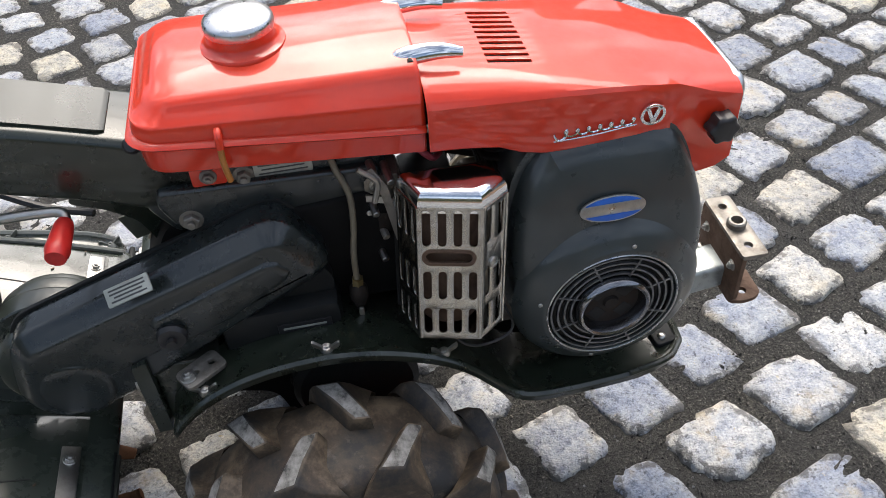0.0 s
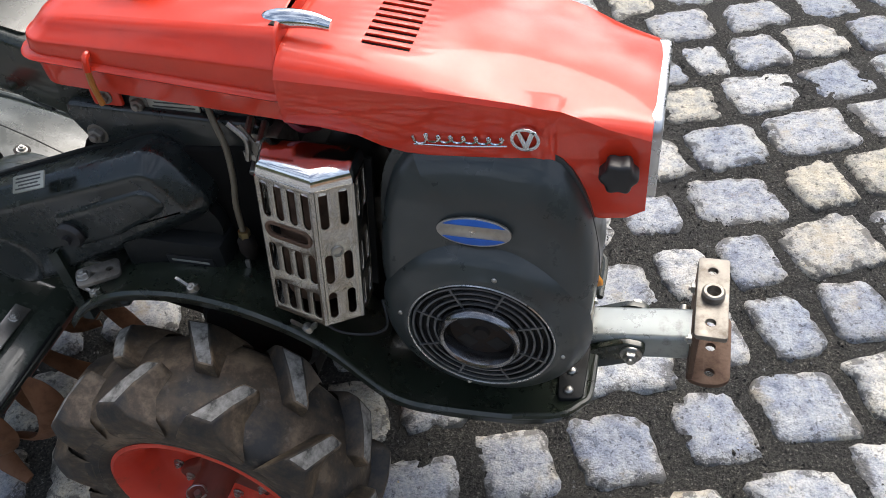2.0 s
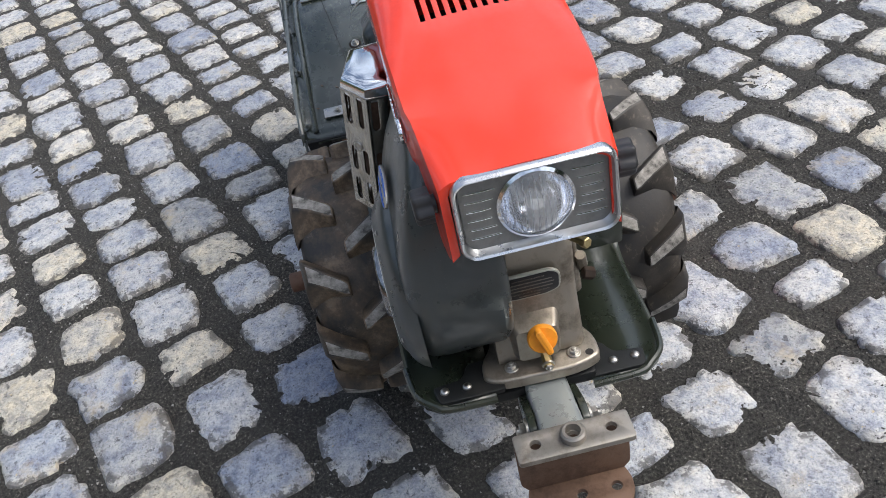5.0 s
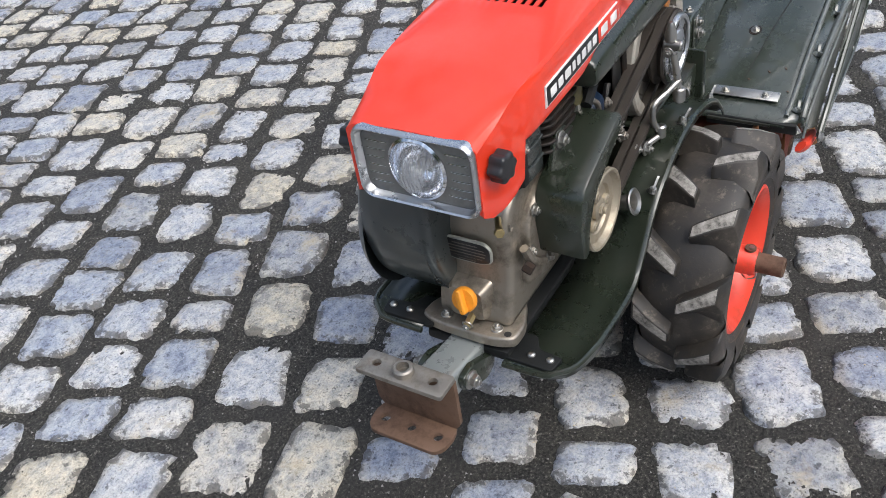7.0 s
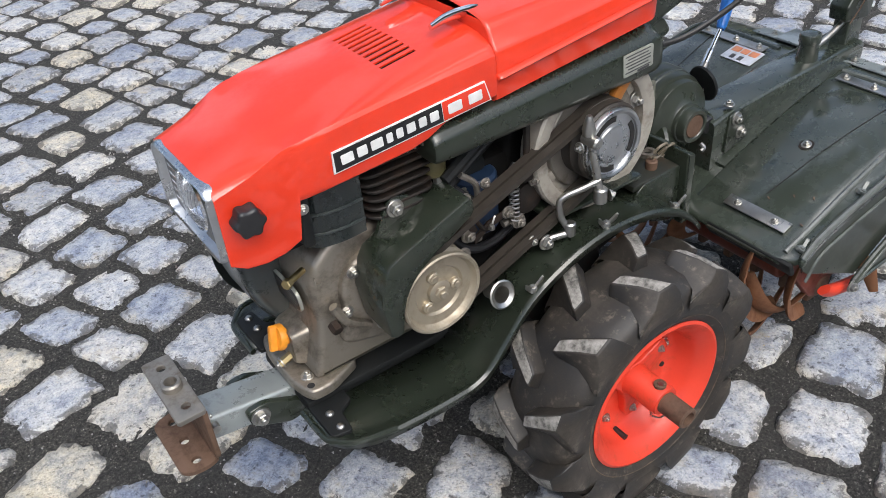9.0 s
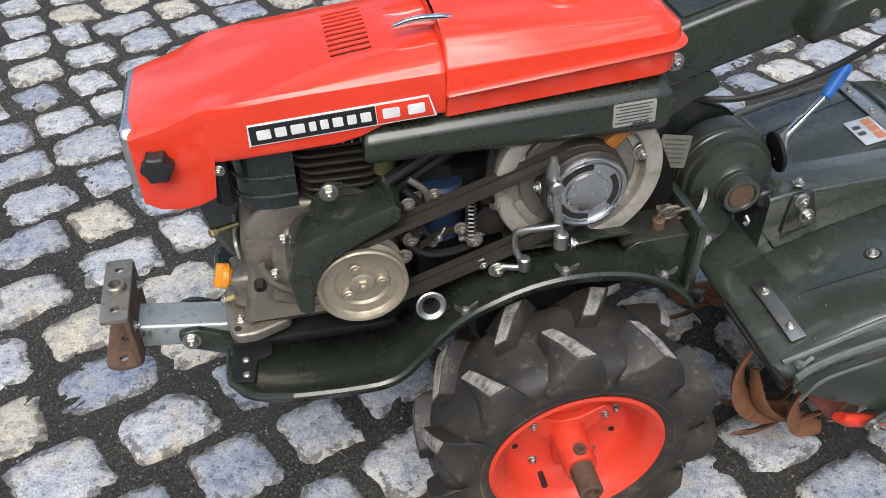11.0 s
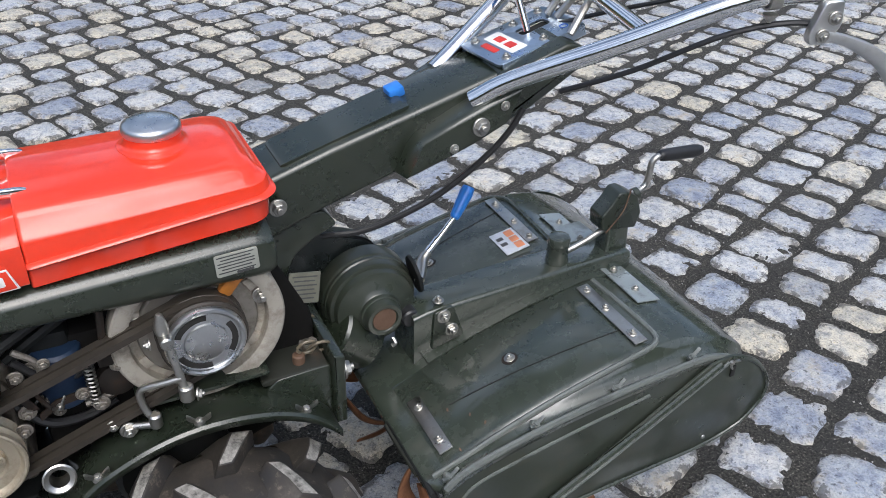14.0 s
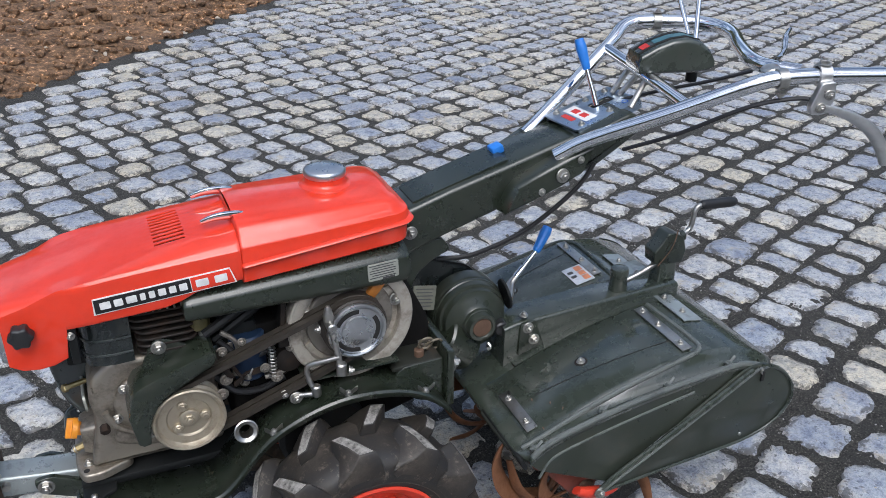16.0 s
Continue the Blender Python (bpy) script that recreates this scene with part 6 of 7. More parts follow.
    part("split_washer", lathe([(0, 0.058), (0.0085, 0.058), (0.0085, 0.062), (0, 0.062)], Matrix.Translation(ax @ V(0, -0.0215, 0.058)) @ pose(0, 0, 0, 0, 0, 0) @ Matrix.Translation((0, 0, -0.058)), 16), RUST, ob)
    part("lock_pin", cyl(ax @ V(0, -0.027, 0.060), ax @ V(0, 0.027, 0.060), 0.0042, seg=10), STEEL, ob)
    part("split_ring", tube([ax @ V(0.012 * math.cos(q), 0.027, 0.060 + 0.010 * math.sin(q)) for q in (0, 1, 2, 3, 4, 5, 6)], 0.0014, 6), STEEL, ob)
    for i in range(5):
        a = radians(54 + 72 * i)
        fixing(BOLT, "bolt", ob, ax @ V(0.071 * math.cos(a), 0.071 * math.sin(a), 0.003), (0, side, 0), 0.0050, i * 25)
        h = ax @ V(0.071 * math.cos(a + 0.63), 0.071 * math.sin(a + 0.63), 0.0)
        part("disc_hole", cyl(h, h + V(0, side * 0.0045, 0), 0.0042, seg=12), HOLE, ob)
    v = ax @ V(0.086 * math.cos(1.2), 0.086 * math.sin(1.2), 0.012)
    part("valve", cyl(v, v + V(0, side * 0.022, 0.0), 0.0042, seg=10), PLASTIC, ob)


wheel(1), wheel(-1)


# ---- rear hitch, column, handlebars ----
def hitch():
    ob = part("rear_hitch", slab(round_poly([(-0.588, 0.318), (-0.588, 0.430), (-0.572, 0.436), (-0.572, 0.318)], 0.003), -0.118, 0.118, XZ, 0.003), GREEN, tractor, "dark green hitch frame behind the wheels")
    for s in (1, -1):
        part("cheek", slab(round_poly([(-0.572, 0.320), (-0.572, 0.414), (-0.50, 0.412), (-0.485, 0.40), (-0.52, 0.34)], 0.006), s * 0.098, s * 0.106, XZ, 0.002), GREEN, ob)
        part("pin_ring", tube([V(-0.546 + 0.013 * math.cos(q), s * 0.088 + 0.006 * math.sin(q), 0.438 + 0.014 * math.sin(q)) for q in (0.2, 1, 2, 3, 4, 5, 6)], 0.0022, 8), YELLOWED, ob, "wire pin ring")
        part("pin", cyl((-0.535, s * 0.085, 0.40), (-0.535, s * 0.085, 0.428), 0.0085, seg=16, bev=0.002), RUST, ob)
        bolt(ob, (-0.589, s * 0.100, 0.395), (-1, 0, 0), 0.010)
    for y in (0.020, 0.082):
        part("pin_ring", tube([V(-0.563 + 0.015 * math.cos(q), y + 0.010 * math.sin(q), 0.428 + 0.016 * math.sin(q)) for q in (0.2, 1, 2, 3, 4, 5, 6)], 0.0022, 8), YELLOWED, ob, "wire pin ring")
    part("socket", lathe([(0.0065, 0.416), (0.0065, 0.421), (0.0125, 0.421), (0.0125, 0.410)], Matrix.Translation((-0.557, 0.058, 0)), 20), PLATE, ob)
    part("shelf", box((-0.525, 0, 0.410), (0.09, 0.21, 0.010), 0.003), STAINED, ob, "rust-stained hitch shelf")
    part("ledge", box((-0.41, 0.085, 0.432), (0.16, 0.05, 0.006), 0.002), GREEN, ob)
    part("column_bracket", slab(round_poly([(-0.48, 0.44), (-0.48, 0.60), (-0.60, 0.60), (-0.617, 0.576), (-0.582, 0.561), (-0.555, 0.541), (-0.543, 0.512), (-0.541, 0.44)], 0.008), -0.012, 0.030, XZ, 0.003), GREEN, ob)
    m = Matrix.Translation((-0.562, 0.040, 0.497)) @ pose(0, 0, 0, 78, 0, 180 + 8) @ pose(0, 0, 0, 0, 0, -14)
    lab = part("info_plate", plate(rounded(0.022, 0.021, 0.001, 3), [], 0.0012, m), DIM_LABEL, ob, "tilted grimy information plate")
    for i in range(6):
        part("print_bar", plate(rounded(0.018 - 0.003 * (i % 2), 0.0009, 0.0006, 3, 0, 0.0155 - 0.006 * i), [], 0.001, m @ Matrix.Translation((0, 0, 0.0007)), 0.0001), LABEL_INK, lab)
    lm = Matrix.Translation((-0.517, -0.128, 0.4215)) @ pose(0, 0, 0, 0, 0, 35)
    lug = part("lug_plate", plate(rounded(0.024, 0.014, 0.006, 4), [ring_pts(0.0045, 16, 0.013, 0), ring_pts(0.006, 16, -0.008, 0, ry=0.004)], 0.004, lm), PLATE, ob, "drilled bare steel lug plate")
    bolt(lug, (-0.530, -0.137, 0.4235), (0, 0, 1), 0.006)
    # red-gripped lever over the right side
    lev = part("pto_lever", tube([(-0.72, -0.056, 0.566), (-0.69, -0.060, 0.574), (-0.664, -0.063, 0.577), (-0.640, -0.062, 0.576), (-0.620, -0.061, 0.573), (-0.615, -0.067, 0.569), (-0.616, -0.076, 0.566)], 0.0052, 10), STEEL, tractor, "bent steel lever with a red grip")
    part("grip", tube([(-0.6155, -0.070, 0.5675), (-0.6165, -0.078, 0.5665), (-0.6195, -0.106, 0.5640), (-0.6205, -0.1165, 0.5630)], [0.0075, 0.0095, 0.0118, 0.0095], 14), RED_GRIP, lev, "red plastic grip")
    lev.location = (0.012, 0.0, 0.032)


hitch()


def column():
    half, h = 0.048, 0.040
    stations = [(-0.468, 0.590, 0.046), (-0.52, 0.606, 0.046), (-0.60, 0.634, 0.043), (-0.70, 0.663, 0.041), (-0.80, 0.692, 0.040), (-0.868, 0.712, 0.038)]
    rings = []
    for x, z, hh in stations:
        rings.append([V(x - 0.25 * v, u, z + v) for u, v in rounded(half, hh, 0.010, 4)])
    ob = part("steering_column", loft(rings), GREEN, tractor, "dark green box-section handle column")
    d = V(-0.17, 0, 0.0500)
    lid = loft([[V(-0.548 + d.x * f, u, 0.6565 + d.z * f + w) for u, w in ((-s, 0), (s, 0), (s, t), (-s, t))] for f, s, t in ((0, 0.033, 0.003), (0.03, 0.036, 0.005), (0.97, 0.036, 0.005), (1, 0.033, 0.003))])
    lid_ob = part("toolbox_lid", lid, GREEN, ob, "flat toolbox lid set in the column")
    part("lid_clip", box((-0.717, -0.012, 0.7125), (0.022, 0.024, 0.014), 0.003, pose(0, 0, 0, 0, 16, 0)), BLUE, lid_ob, "blue plastic lid clip")
    for s in (1, -1):
        line = ((-0.700, 0.054, 0.648, 0.012, 0.018), (-0.710, 0.058, 0.654, 0.019, 0.027), (-0.76, 0.062, 0.676, 0.021, 0.029), (-0.80, 0.066, 0.694, 0.022, 0.029), (-0.838, 0.070, 0.712, 0.021, 0.027))
        shroud = loft([[V(x - 0.45 * v, s * (y + u), z + v) for u, v in rounded(a, b, 0.010, 5)] for x, y, z, a, b in line])
        so = part("bar_shroud", shroud, GREEN, ob, "rounded green clamp shroud")
        bolt(so, (-0.792, s * 0.088, 0.690), (0, s, 0.1), 0.0085)
        bolt(so, (-0.758, s * 0.083, 0.664), (0, s, 0), 0.0045)
        bolt(so, (-0.824, s * 0.090, 0.714), (0, s, 0), 0.0045)
        if s > 0:
            bolt(ob, (-0.533, 0.060, 0.619), (0, 1, 0), 0.0080)
    part("under_arm", slab(round_poly([(-0.80, 0.665), (-0.87, 0.69), (-0.955, 0.742), (-0.958, 0.762), (-0.93, 0.775), (-0.84, 0.745)], 0.010), 0.0, 0.070, XZ, 0.005), GREEN, ob)
    # gear plate with its lever
    u, n = V(-0.95, -0.10, 0.24).normalized(), V(0.24, 0.0, 0.95).normalized()
    side = n.cross(u).normalized()
    c = V(-0.900, -0.004, 0.7640)
    m = Matrix(((side.x, u.x, n.x, c.x), (side.y, u.y, n.y, c.y), (side.z, u.z, n.z, c.z), (0, 0, 0, 1)))
    gp = part("gear_plate", plate(rounded(0.046, 0.070, 0.006, 4), [rounded(0.011, 0.024, 0.006, 4, 0.006, 0.022)], 0.003, m), TIN, ob, "blue-grey metal gear plate")
    for s in (-1, 1):
        part("side_lip", strap([m @ V(s * 0.046, -0.066, -0.006), m @ V(s * 0.046, 0.068, -0.006)], 0.014, 0.003, n), TIN, gp)
    part("gate_shade", plate(rounded(0.013, 0.027, 0.006, 4, 0.006, 0.022), [], 0.002, m @ Matrix.Translation((0, 0, -0.006))), HOLE, gp)
    part("print_field", plate(rounded(0.033, 0.0125, 0.001, 3, 0.0, -0.028), [], 0.001, m @ Matrix.Translation((0, 0, 0.002)), 0.0001), WHITE, gp, "white print field")
    for uu in (-0.012, 0.012):
        part("print_bar", plate(rounded(0.008, 0.006, 0.001, 3, uu, -0.028), [], 0.001, m @ Matrix.Translation((0, 0, 0.0026)), 0.0001), RED_PRINT, gp)
    part("print_bar", plate(rounded(0.016, 0.005, 0.001, 3, 0.004, -0.050), [], 0.001, m @ Matrix.Translation((0, 0, 0.002)), 0.0001), RED_PRINT, gp)
    part("print_ring", plate(ring_pts(0.006, 20, -0.028, 0.048), [ring_pts(0.0045, 20, -0.028, 0.048)], 0.001, m @ Matrix.Translation((0, 0, 0.002)), 0.0001), BLUE_PRINT, gp)
    for uu, vv in ((-0.036, -0.052), (0.036, -0.052), (0.034, 0.01), (-0.034, 0.01), (0.036, 0.054)):
        q = m @ V(uu, vv, 0.002)
        bolt(gp, q, n, 0.0045)
    base = m @ V(0.006, 0.012, 0.0)
    tip = V(-0.893, -0.056, 0.872)
    lever = part("gear_lever", tube([base, base.lerp(tip, 0.55), tip], [0.0058, 0.0045, 0.0042], 12), CHROME, ob, "chrome gear lever with a blue grip")
    part("grip", tube([base.lerp(tip, 0.55), base.lerp(tip, 0.64), base.lerp(tip, 0.88), base.lerp(tip, 1.02)], [0.006, 0.0075, 0.0098, 0.0078], 14), BLUE, lever, "blue plastic grip")
    ob.location = (0, -0.006, 0.014)


column()


def handlebars():
    R = 0.0125
    near = [(-0.79, 0.066, 0.712), (-0.83, 0.094, 0.743), (-0.92, 0.172, 0.801), (-0.995, 0.232, 0.849), (-1.035, 0.252, 0.866), (-1.085, 0.268, 0.871), (-1.16, 0.290, 0.871), (-1.25, 0.318, 0.869), (-1.34, 0.345, 0.862)]
    ob = part("handlebar", tube(near, R, 16), CHROME, tractor, "polished chrome tubular handlebar")
    far = [(-0.79, -0.045, 0.712), (-0.83, -0.055, 0.738), (-0.985, -0.105, 0.836), (-1.028, -0.126, 0.862), (-1.06, -0.128, 0.870), (-1.11, -0.106, 0.872), (-1.158, -0.078, 0.872), (-1.180, -0.035, 0.871), (-1.165, 0.018, 0.870), (-1.122, 0.085, 0.870), (-1.085, 0.155, 0.870), (-1.075, 0.205, 0.871), (-1.100, 0.250, 0.8715)]
    part("loop_bar", tube(far, R, 16), CHROME, ob)
    part("cross_bar", tube([(-0.950, 0.190, 0.814), (-0.965, 0.060, 0.824), (-0.982, -0.104, 0.834)], 0.0105, 12, 3), CHROME, ob)
    clampA = part("clamp", lathe([(0.0128, -0.007), (0.0155, -0.007), (0.0155, 0.007), (0.0128, 0.007)], along(V(-1.055, 0.2585, 0.868), V(-1.085, 0.268, 0.871)), 20), STEEL, ob, "plated cable clamp")
    bolt(clampA, (-1.052, 0.265, 0.850), (0, 0, -1), 0.006)
    clampB = part("clamp", lathe([(0.0128, -0.007), (0.0155, -0.007), (0.0155, 0.007), (0.0128, 0.007)], along(V(-1.095, -0.113, 0.8715), V(-1.115, -0.104, 0.872)), 20), STEEL, ob)
    bolt(clampB, (-1.095, -0.113, 0.888), (0, 0, 1), 0.005)
    # clutch lever below the near bar
    piv = part("lever_bracket", lathe([(0.0128, -0.009), (0.0165, -0.009), (0.0165, 0.009), (0.0128, 0.009)], along(V(-1.140, 0.284, 0.871), V(-1.18, 0.296, 0.871)), 24), ALU, ob, "bright alloy clutch lever bracket")
    bolt(piv, (-1.140, 0.284, 0.886), (0, 0, 1), 0.0075)
    lm = Matrix.Translation((-1.134, 0.302, 0.0)) @ pose(0, 0, 0, 0, 0, -16.5) @ XZ
    part("cheek", slab(round_poly([(0.008, 0.864), (-0.014, 0.866), (-0.018, 0.838), (-0.006, 0.816), (0.016, 0.814), (0.020, 0.826)], 0.005), -0.008, 0.003, lm, 0.002), ALU, piv)
    bolt(piv, lm @ V(-0.006, 0.846, 0.004), (0.28, 0.95, 0), 0.0055)
    bolt(piv, lm @ V(0.004, 0.826, 0.004), (0.28, 0.95, 0), 0.0055)
    line = [(0.005, 0.826), (-0.03, 0.818), (-0.065, 0.803), (-0.095, 0.782), (-0.118, 0.752), (-0.128, 0.728)]
    part("clutch_lever", tube([lm @ V(u, v, -0.002) for u, v in line], [0.008, 0.0085, 0.0105, 0.0115, 0.0105, 0.008], 12, 5, 0.6), ALU, piv, "polished alloy clutch lever")
    # lever with its bracket on the loop
    part("throttle_mount", lathe([(0, 0), (0.014, 0), (0.015, 0.003), (0.012, 0.006), (0, 0.007)], Matrix.Translation((-1.056, 0.232, 0.874)) @ pose(0, 0, 0, 0, 12, 0), 28), STEEL, ob, "round throttle mount")
    part("throttle_lever", tube([(-1.075, 0.222, 0.886), (-1.092, 0.215, 0.896), (-1.105, 0.200, 0.912), (-1.122, 0.188, 0.920)], [0.007, 0.006, 0.007, 0.006], 10, 5, 0.6), CHROME, ob, "curved thumb throttle lever")
    # green lever box on the cross bar
    cz = 0.848
    rings = []
    d, s = V(-0.974, 0.225, 0), V(0.225, 0.974, 0)
    c = V(-1.004, 0.040, 0)
    prof = [(-0.056, -0.016, 0.004), (-0.053, -0.018, 0.014), (-0.026, -0.018, 0.029), (0.0, -0.018, 0.038), (0.025, -0.018, 0.041), (0.050, -0.018, 0.035), (0.068, -0.016, 0.020), (0.077, -0.010, 0.004)]
    for a, lo, hi in prof:
        ring = []
        for u, v in rounded(0.031, (hi - lo) / 2, min(0.008, (hi - lo) * 0.4), 5):
            ring.append(c + d * a + s * u + V(0, 0, cz + (hi + lo) / 2 + v))
        rings.append(ring)
    # glossier deck paint; its lighter tone also carries the sky's sheen
    bx = part("lever_box", loft(rings), DECK, ob, "rounded dark green lever box", 30)
    for u in (-0.012, 0.016):
        pts = [c + d * a + s * u + V(0, 0, cz + hi + 0.0006) for a, lo, hi in prof[1:6]]
        part("slot", strap(pts, 0.006, 0.002, s), HOLE, bx)
    pts = [c + d * a + s * 0.002 + V(0, 0, cz + hi + 0.0008) for a, lo, hi in prof[2:6]]
    part("print_field", strap(pts, 0.017, 0.001, s), plain("teal_print", (0.05, 0.14, 0.17), 0.35), bx, "dull teal print strip")
    part("print_field", strap([c + d * a + s * 0.002 + V(0, 0, cz + hi + 0.0016) for a, lo, hi in ((-0.046, 0, 0.0178), (-0.034, 0, 0.0245))], 0.018, 0.001, s), RED_PRINT, bx)
    for u, tipx in ((-0.012, (-1.075, -0.06, 0.975)), (0.016, (-1.105, -0.02, 0.985))):
        b0 = c + d * 0.044 + s * u + V(0, 0, cz + 0.036)
        tp = V(*tipx)
        lv = part("lever", tube([b0, b0.lerp(tp, 0.5), tp], 0.0042, 10), CHROME, bx, "chrome clutch lever")
        part("lever_knob", lathe([(0, -0.004), (0.006, -0.002), (0.009, 0.006), (0.008, 0.014), (0, 0.017)], Matrix.Translation(tp), 16), RED_GRIP, lv, "red knob")
    for q0, q1 in (((-0.975, 0.045, 0.83), (-0.935, 0.055, 0.775)), ((-0.985, -0.02, 0.83), (-0.95, -0.025, 0.775)), ((-1.0, 0.0, 0.83), (-0.955, -0.01, 0.775))):
        part("stay", tube([q0, V(*q0).lerp(V(*q1), 0.5), q1], 0.0052, 8), STEEL, bx)
    part("damper", cyl((-1.075, 0.03, 0.80), (-1.075, 0.03, 0.835), 0.010, seg=14), BLACK, bx)
    # cables
    part("cable", tube([(-0.852, 0.088, 0.700), (-0.835, 0.084, 0.668), (-0.80, 0.075, 0.628), (-0.74, 0.055, 0.575), (-0.66, 0.03, 0.535), (-0.60, 0.01, 0.528)], 0.0042, 8), PLASTIC, ob, "black control cable")
    part("cable", tube([(-1.125, 0.285, 0.832), (-1.08, 0.27, 0.838), (-1.02, 0.235, 0.82), (-0.95, 0.17, 0.765), (-0.89, 0.11, 0.725)], 0.0036, 8), PLASTIC, ob, "black control cable")
    part("cable", tube([(-1.05, 0.20, 0.865), (-1.02, 0.14, 0.835), (-0.99, 0.06, 0.80), (-0.95, 0.0, 0.77)], 0.003, 8), PLASTIC, ob, "black control cable")
    ob.location = (0, -0.006, 0.019)
    piv.location = (0.024, -0.008, 0.002)


handlebars()


# ---- the rotary tiller ----
tiller = tagged(new("rotary_tiller"), "dark green rotary tiller attachment behind the walking tractor", "rotary tiller")
tiller.matrix_world = Matrix.Translation((-0.006, 0, 0.008)) @ Matrix.Diagonal((1, 0.945, 1, 1))
DECK_LINE = [(-0.642, 0.267), (-0.646, 0.274), (-0.660, 0.2815), (-0.685, 0.2905), (-0.75, 0.317), (-0.824, 0.343), (-0.90, 0.364), (-0.985, 0.381), (-1.03, 0.3835), (-1.08, 0.376), (-1.13, 0.357), (-1.172, 0.330)]
SIDE_LINE = [(-0.658, 0.266), (-0.662, 0.276), (-0.676, 0.288), (-0.70, 0.300), (-0.75, 0.314), (-0.83, 0.331), (-0.92, 0.343), (-1.02, 0.352), (-1.08, 0.354), (-1.12, 0.342), (-1.15, 0.320), (-1.175, 0.295)]


def deck_z(x):
    return float(np.interp(-x, [-p[0] for p in DECK_LINE], [p[1] for p in DECK_LINE]))


def deck_normal(x):
    s = (deck_z(x + 0.01) - deck_z(x - 0.01)) / 0.02
    return V(-s, 0, 1).normalized()


def tiller_deck():
    bm = bmesh.new()
    dense_a = curve_points([V(*q, 0) for q in DECK_LINE], 3)
    dense_b = curve_points([V(*q, 0) for q in SIDE_LINE], 3)
    rows = []
    for p, q in zip(dense_a, dense_b):
        line = []
        for s in (-1, 1):
            seg = [(s * 0.2795, q.x, q.y - 0.007), (s * 0.2785, q.x, q.y + 0.001), (s * 0.2755, q.x, q.y + 0.0045), (s * 0.2715, q.x, q.y + 0.0042), (s * 0.2685, q.x, q.y + 0.0005), (s * 0.262, q.x * 0.85 + p.x * 0.15, q.y * 0.85 + p.y * 0.15 - 0.001), (s * 0.254, q.x * 0.4 + p.x * 0.6, q.y * 0.4 + p.y * 0.6), (s * 0.248, p.x, p.y - 0.0015), (s * 0.243, p.x, p.y)]
            line += seg if s < 0 else seg[::-1]
        rows.append([bm.verts.new((x, y, z)) for y, x, z in line])
    for a, b in zip(rows, rows[1:]):
        for k in range(len(a) - 1):
            bm.faces.new((a[k], a[k + 1], b[k + 1], b[k]))
    bmesh.ops.recalc_face_normals(bm, faces=bm.faces[:])
    ob = part("deck", bm, DECK, tiller, "worn dark green tiller deck with scuffs and rust specks", 42)
    mod = ob.modifiers.new("sheet", "SOLIDIFY")
    mod.thickness, mod.offset = 0.002, 0
    for s in (1, -1):
        # raised panel pressed into each half
        inner = []
        for x in (-0.672, -0.72, -0.77, -0.824, -0.88, -0.93, -0.975, -1.01):
            inner.append(x)
        bmp = bmesh.new()
        rws = []
        y0, y1 = 0.062, 0.246
        for i, x in enumerate(inner):
            e = 0.0 if i in (0, len(inner) - 1) else 0.0042
            line = [(y0, 0.0), (y0 + 0.006, e), (y1 - 0.010, e), (y1 - 0.004, e * 0.6), (y1, 0.0)]
            rws.append([bmp.verts.new((x, s * y, deck_z(x) + 0.0012 + w)) for y, w in line])
        for a, b in zip(rws, rws[1:]):
            for k in range(len(a) - 1):
                bmp.faces.new((a[k], a[k + 1], b[k + 1], b[k]))
        bmesh.ops.recalc_face_normals(bmp, faces=bmp.faces[:])
        part("deck_panel", bmp, DECK, ob)
        part("panel_seam", strap([V(x, s * (0.158 + (-0.723 - x) * 0.14), deck_z(x) + 0.0056) for x in inner[1:7]], 0.0016, 0.001, (0, 1, 0)), HOLE, ob)
        for x, ya, yb, ys in ((-0.6845, 0.112, 0.228, (0.132, 0.203)), (-0.985, 0.076, 0.236, (0.090, 0.143, 0.213))):
            n = deck_normal(x)
            zz = deck_z(x) + 0.0075
            st = part("strip", box((x, s * (ya + yb) / 2, zz), (0.021, yb - ya, 0.003), 0.0012, pose(0, 0, 0, 0, -math.degrees(math.atan2(n.x, n.z)) * -1, 0)), STEEL, ob, "bright steel fixing strip")
            for y in ys:
                bolt(st, (x, s * y, zz + 0.001), n, 0.0052, y * 400)
        rim = [(-0.655, 0.249), (-0.70, 0.2505), (-0.77, 0.2505), (-0.85, 0.2505), (-0.93, 0.250), (-0.985, 0.248), (-1.005, 0.241), (-1.015, 0.228), (-1.017, 0.20), (-1.016, 0.15), (-1.014, 0.10), (-1.012, 0.066)]
        # left bead and both rims: highlight put into the paint, along with scuffs
        part("pressed_edge", tube([V(x, s * y, deck_z(x) + 0.0025) for x, y in rim], 0.0046, 8, 3), SCUFF_SHEEN if s > 0 else DECK, ob, "scuffed bead with painted pale highlight" if s > 0 else "")
        part("rolled_rim", tube([V(q.x, s * 0.2755, q.y + 0.0030) for q in dense_b[3:30:3]], 0.0054, 8, 2), SCUFF_SHEEN, ob, "scuffed rolled edge with painted pale highlight")
        for x, y in ((-0.715, 0.165), (-0.735, 0.195), (-0.745, 0.222), (-0.70, 0.238)):
            part("rust_chip", plate(round_poly([(-0.003, -0.0009), (0.001, -0.0014), (0.0036, 0.0004), (0.001, 0.0011), (-0.002, 0.0014)], 0.0006, 2), [], 0.0006, Matrix.Translation((x, s * y, deck_z(x) + 0.0062)) @ pose(0, 0, 0, 0, 20, x * 900), 0.0001), RUST, ob)
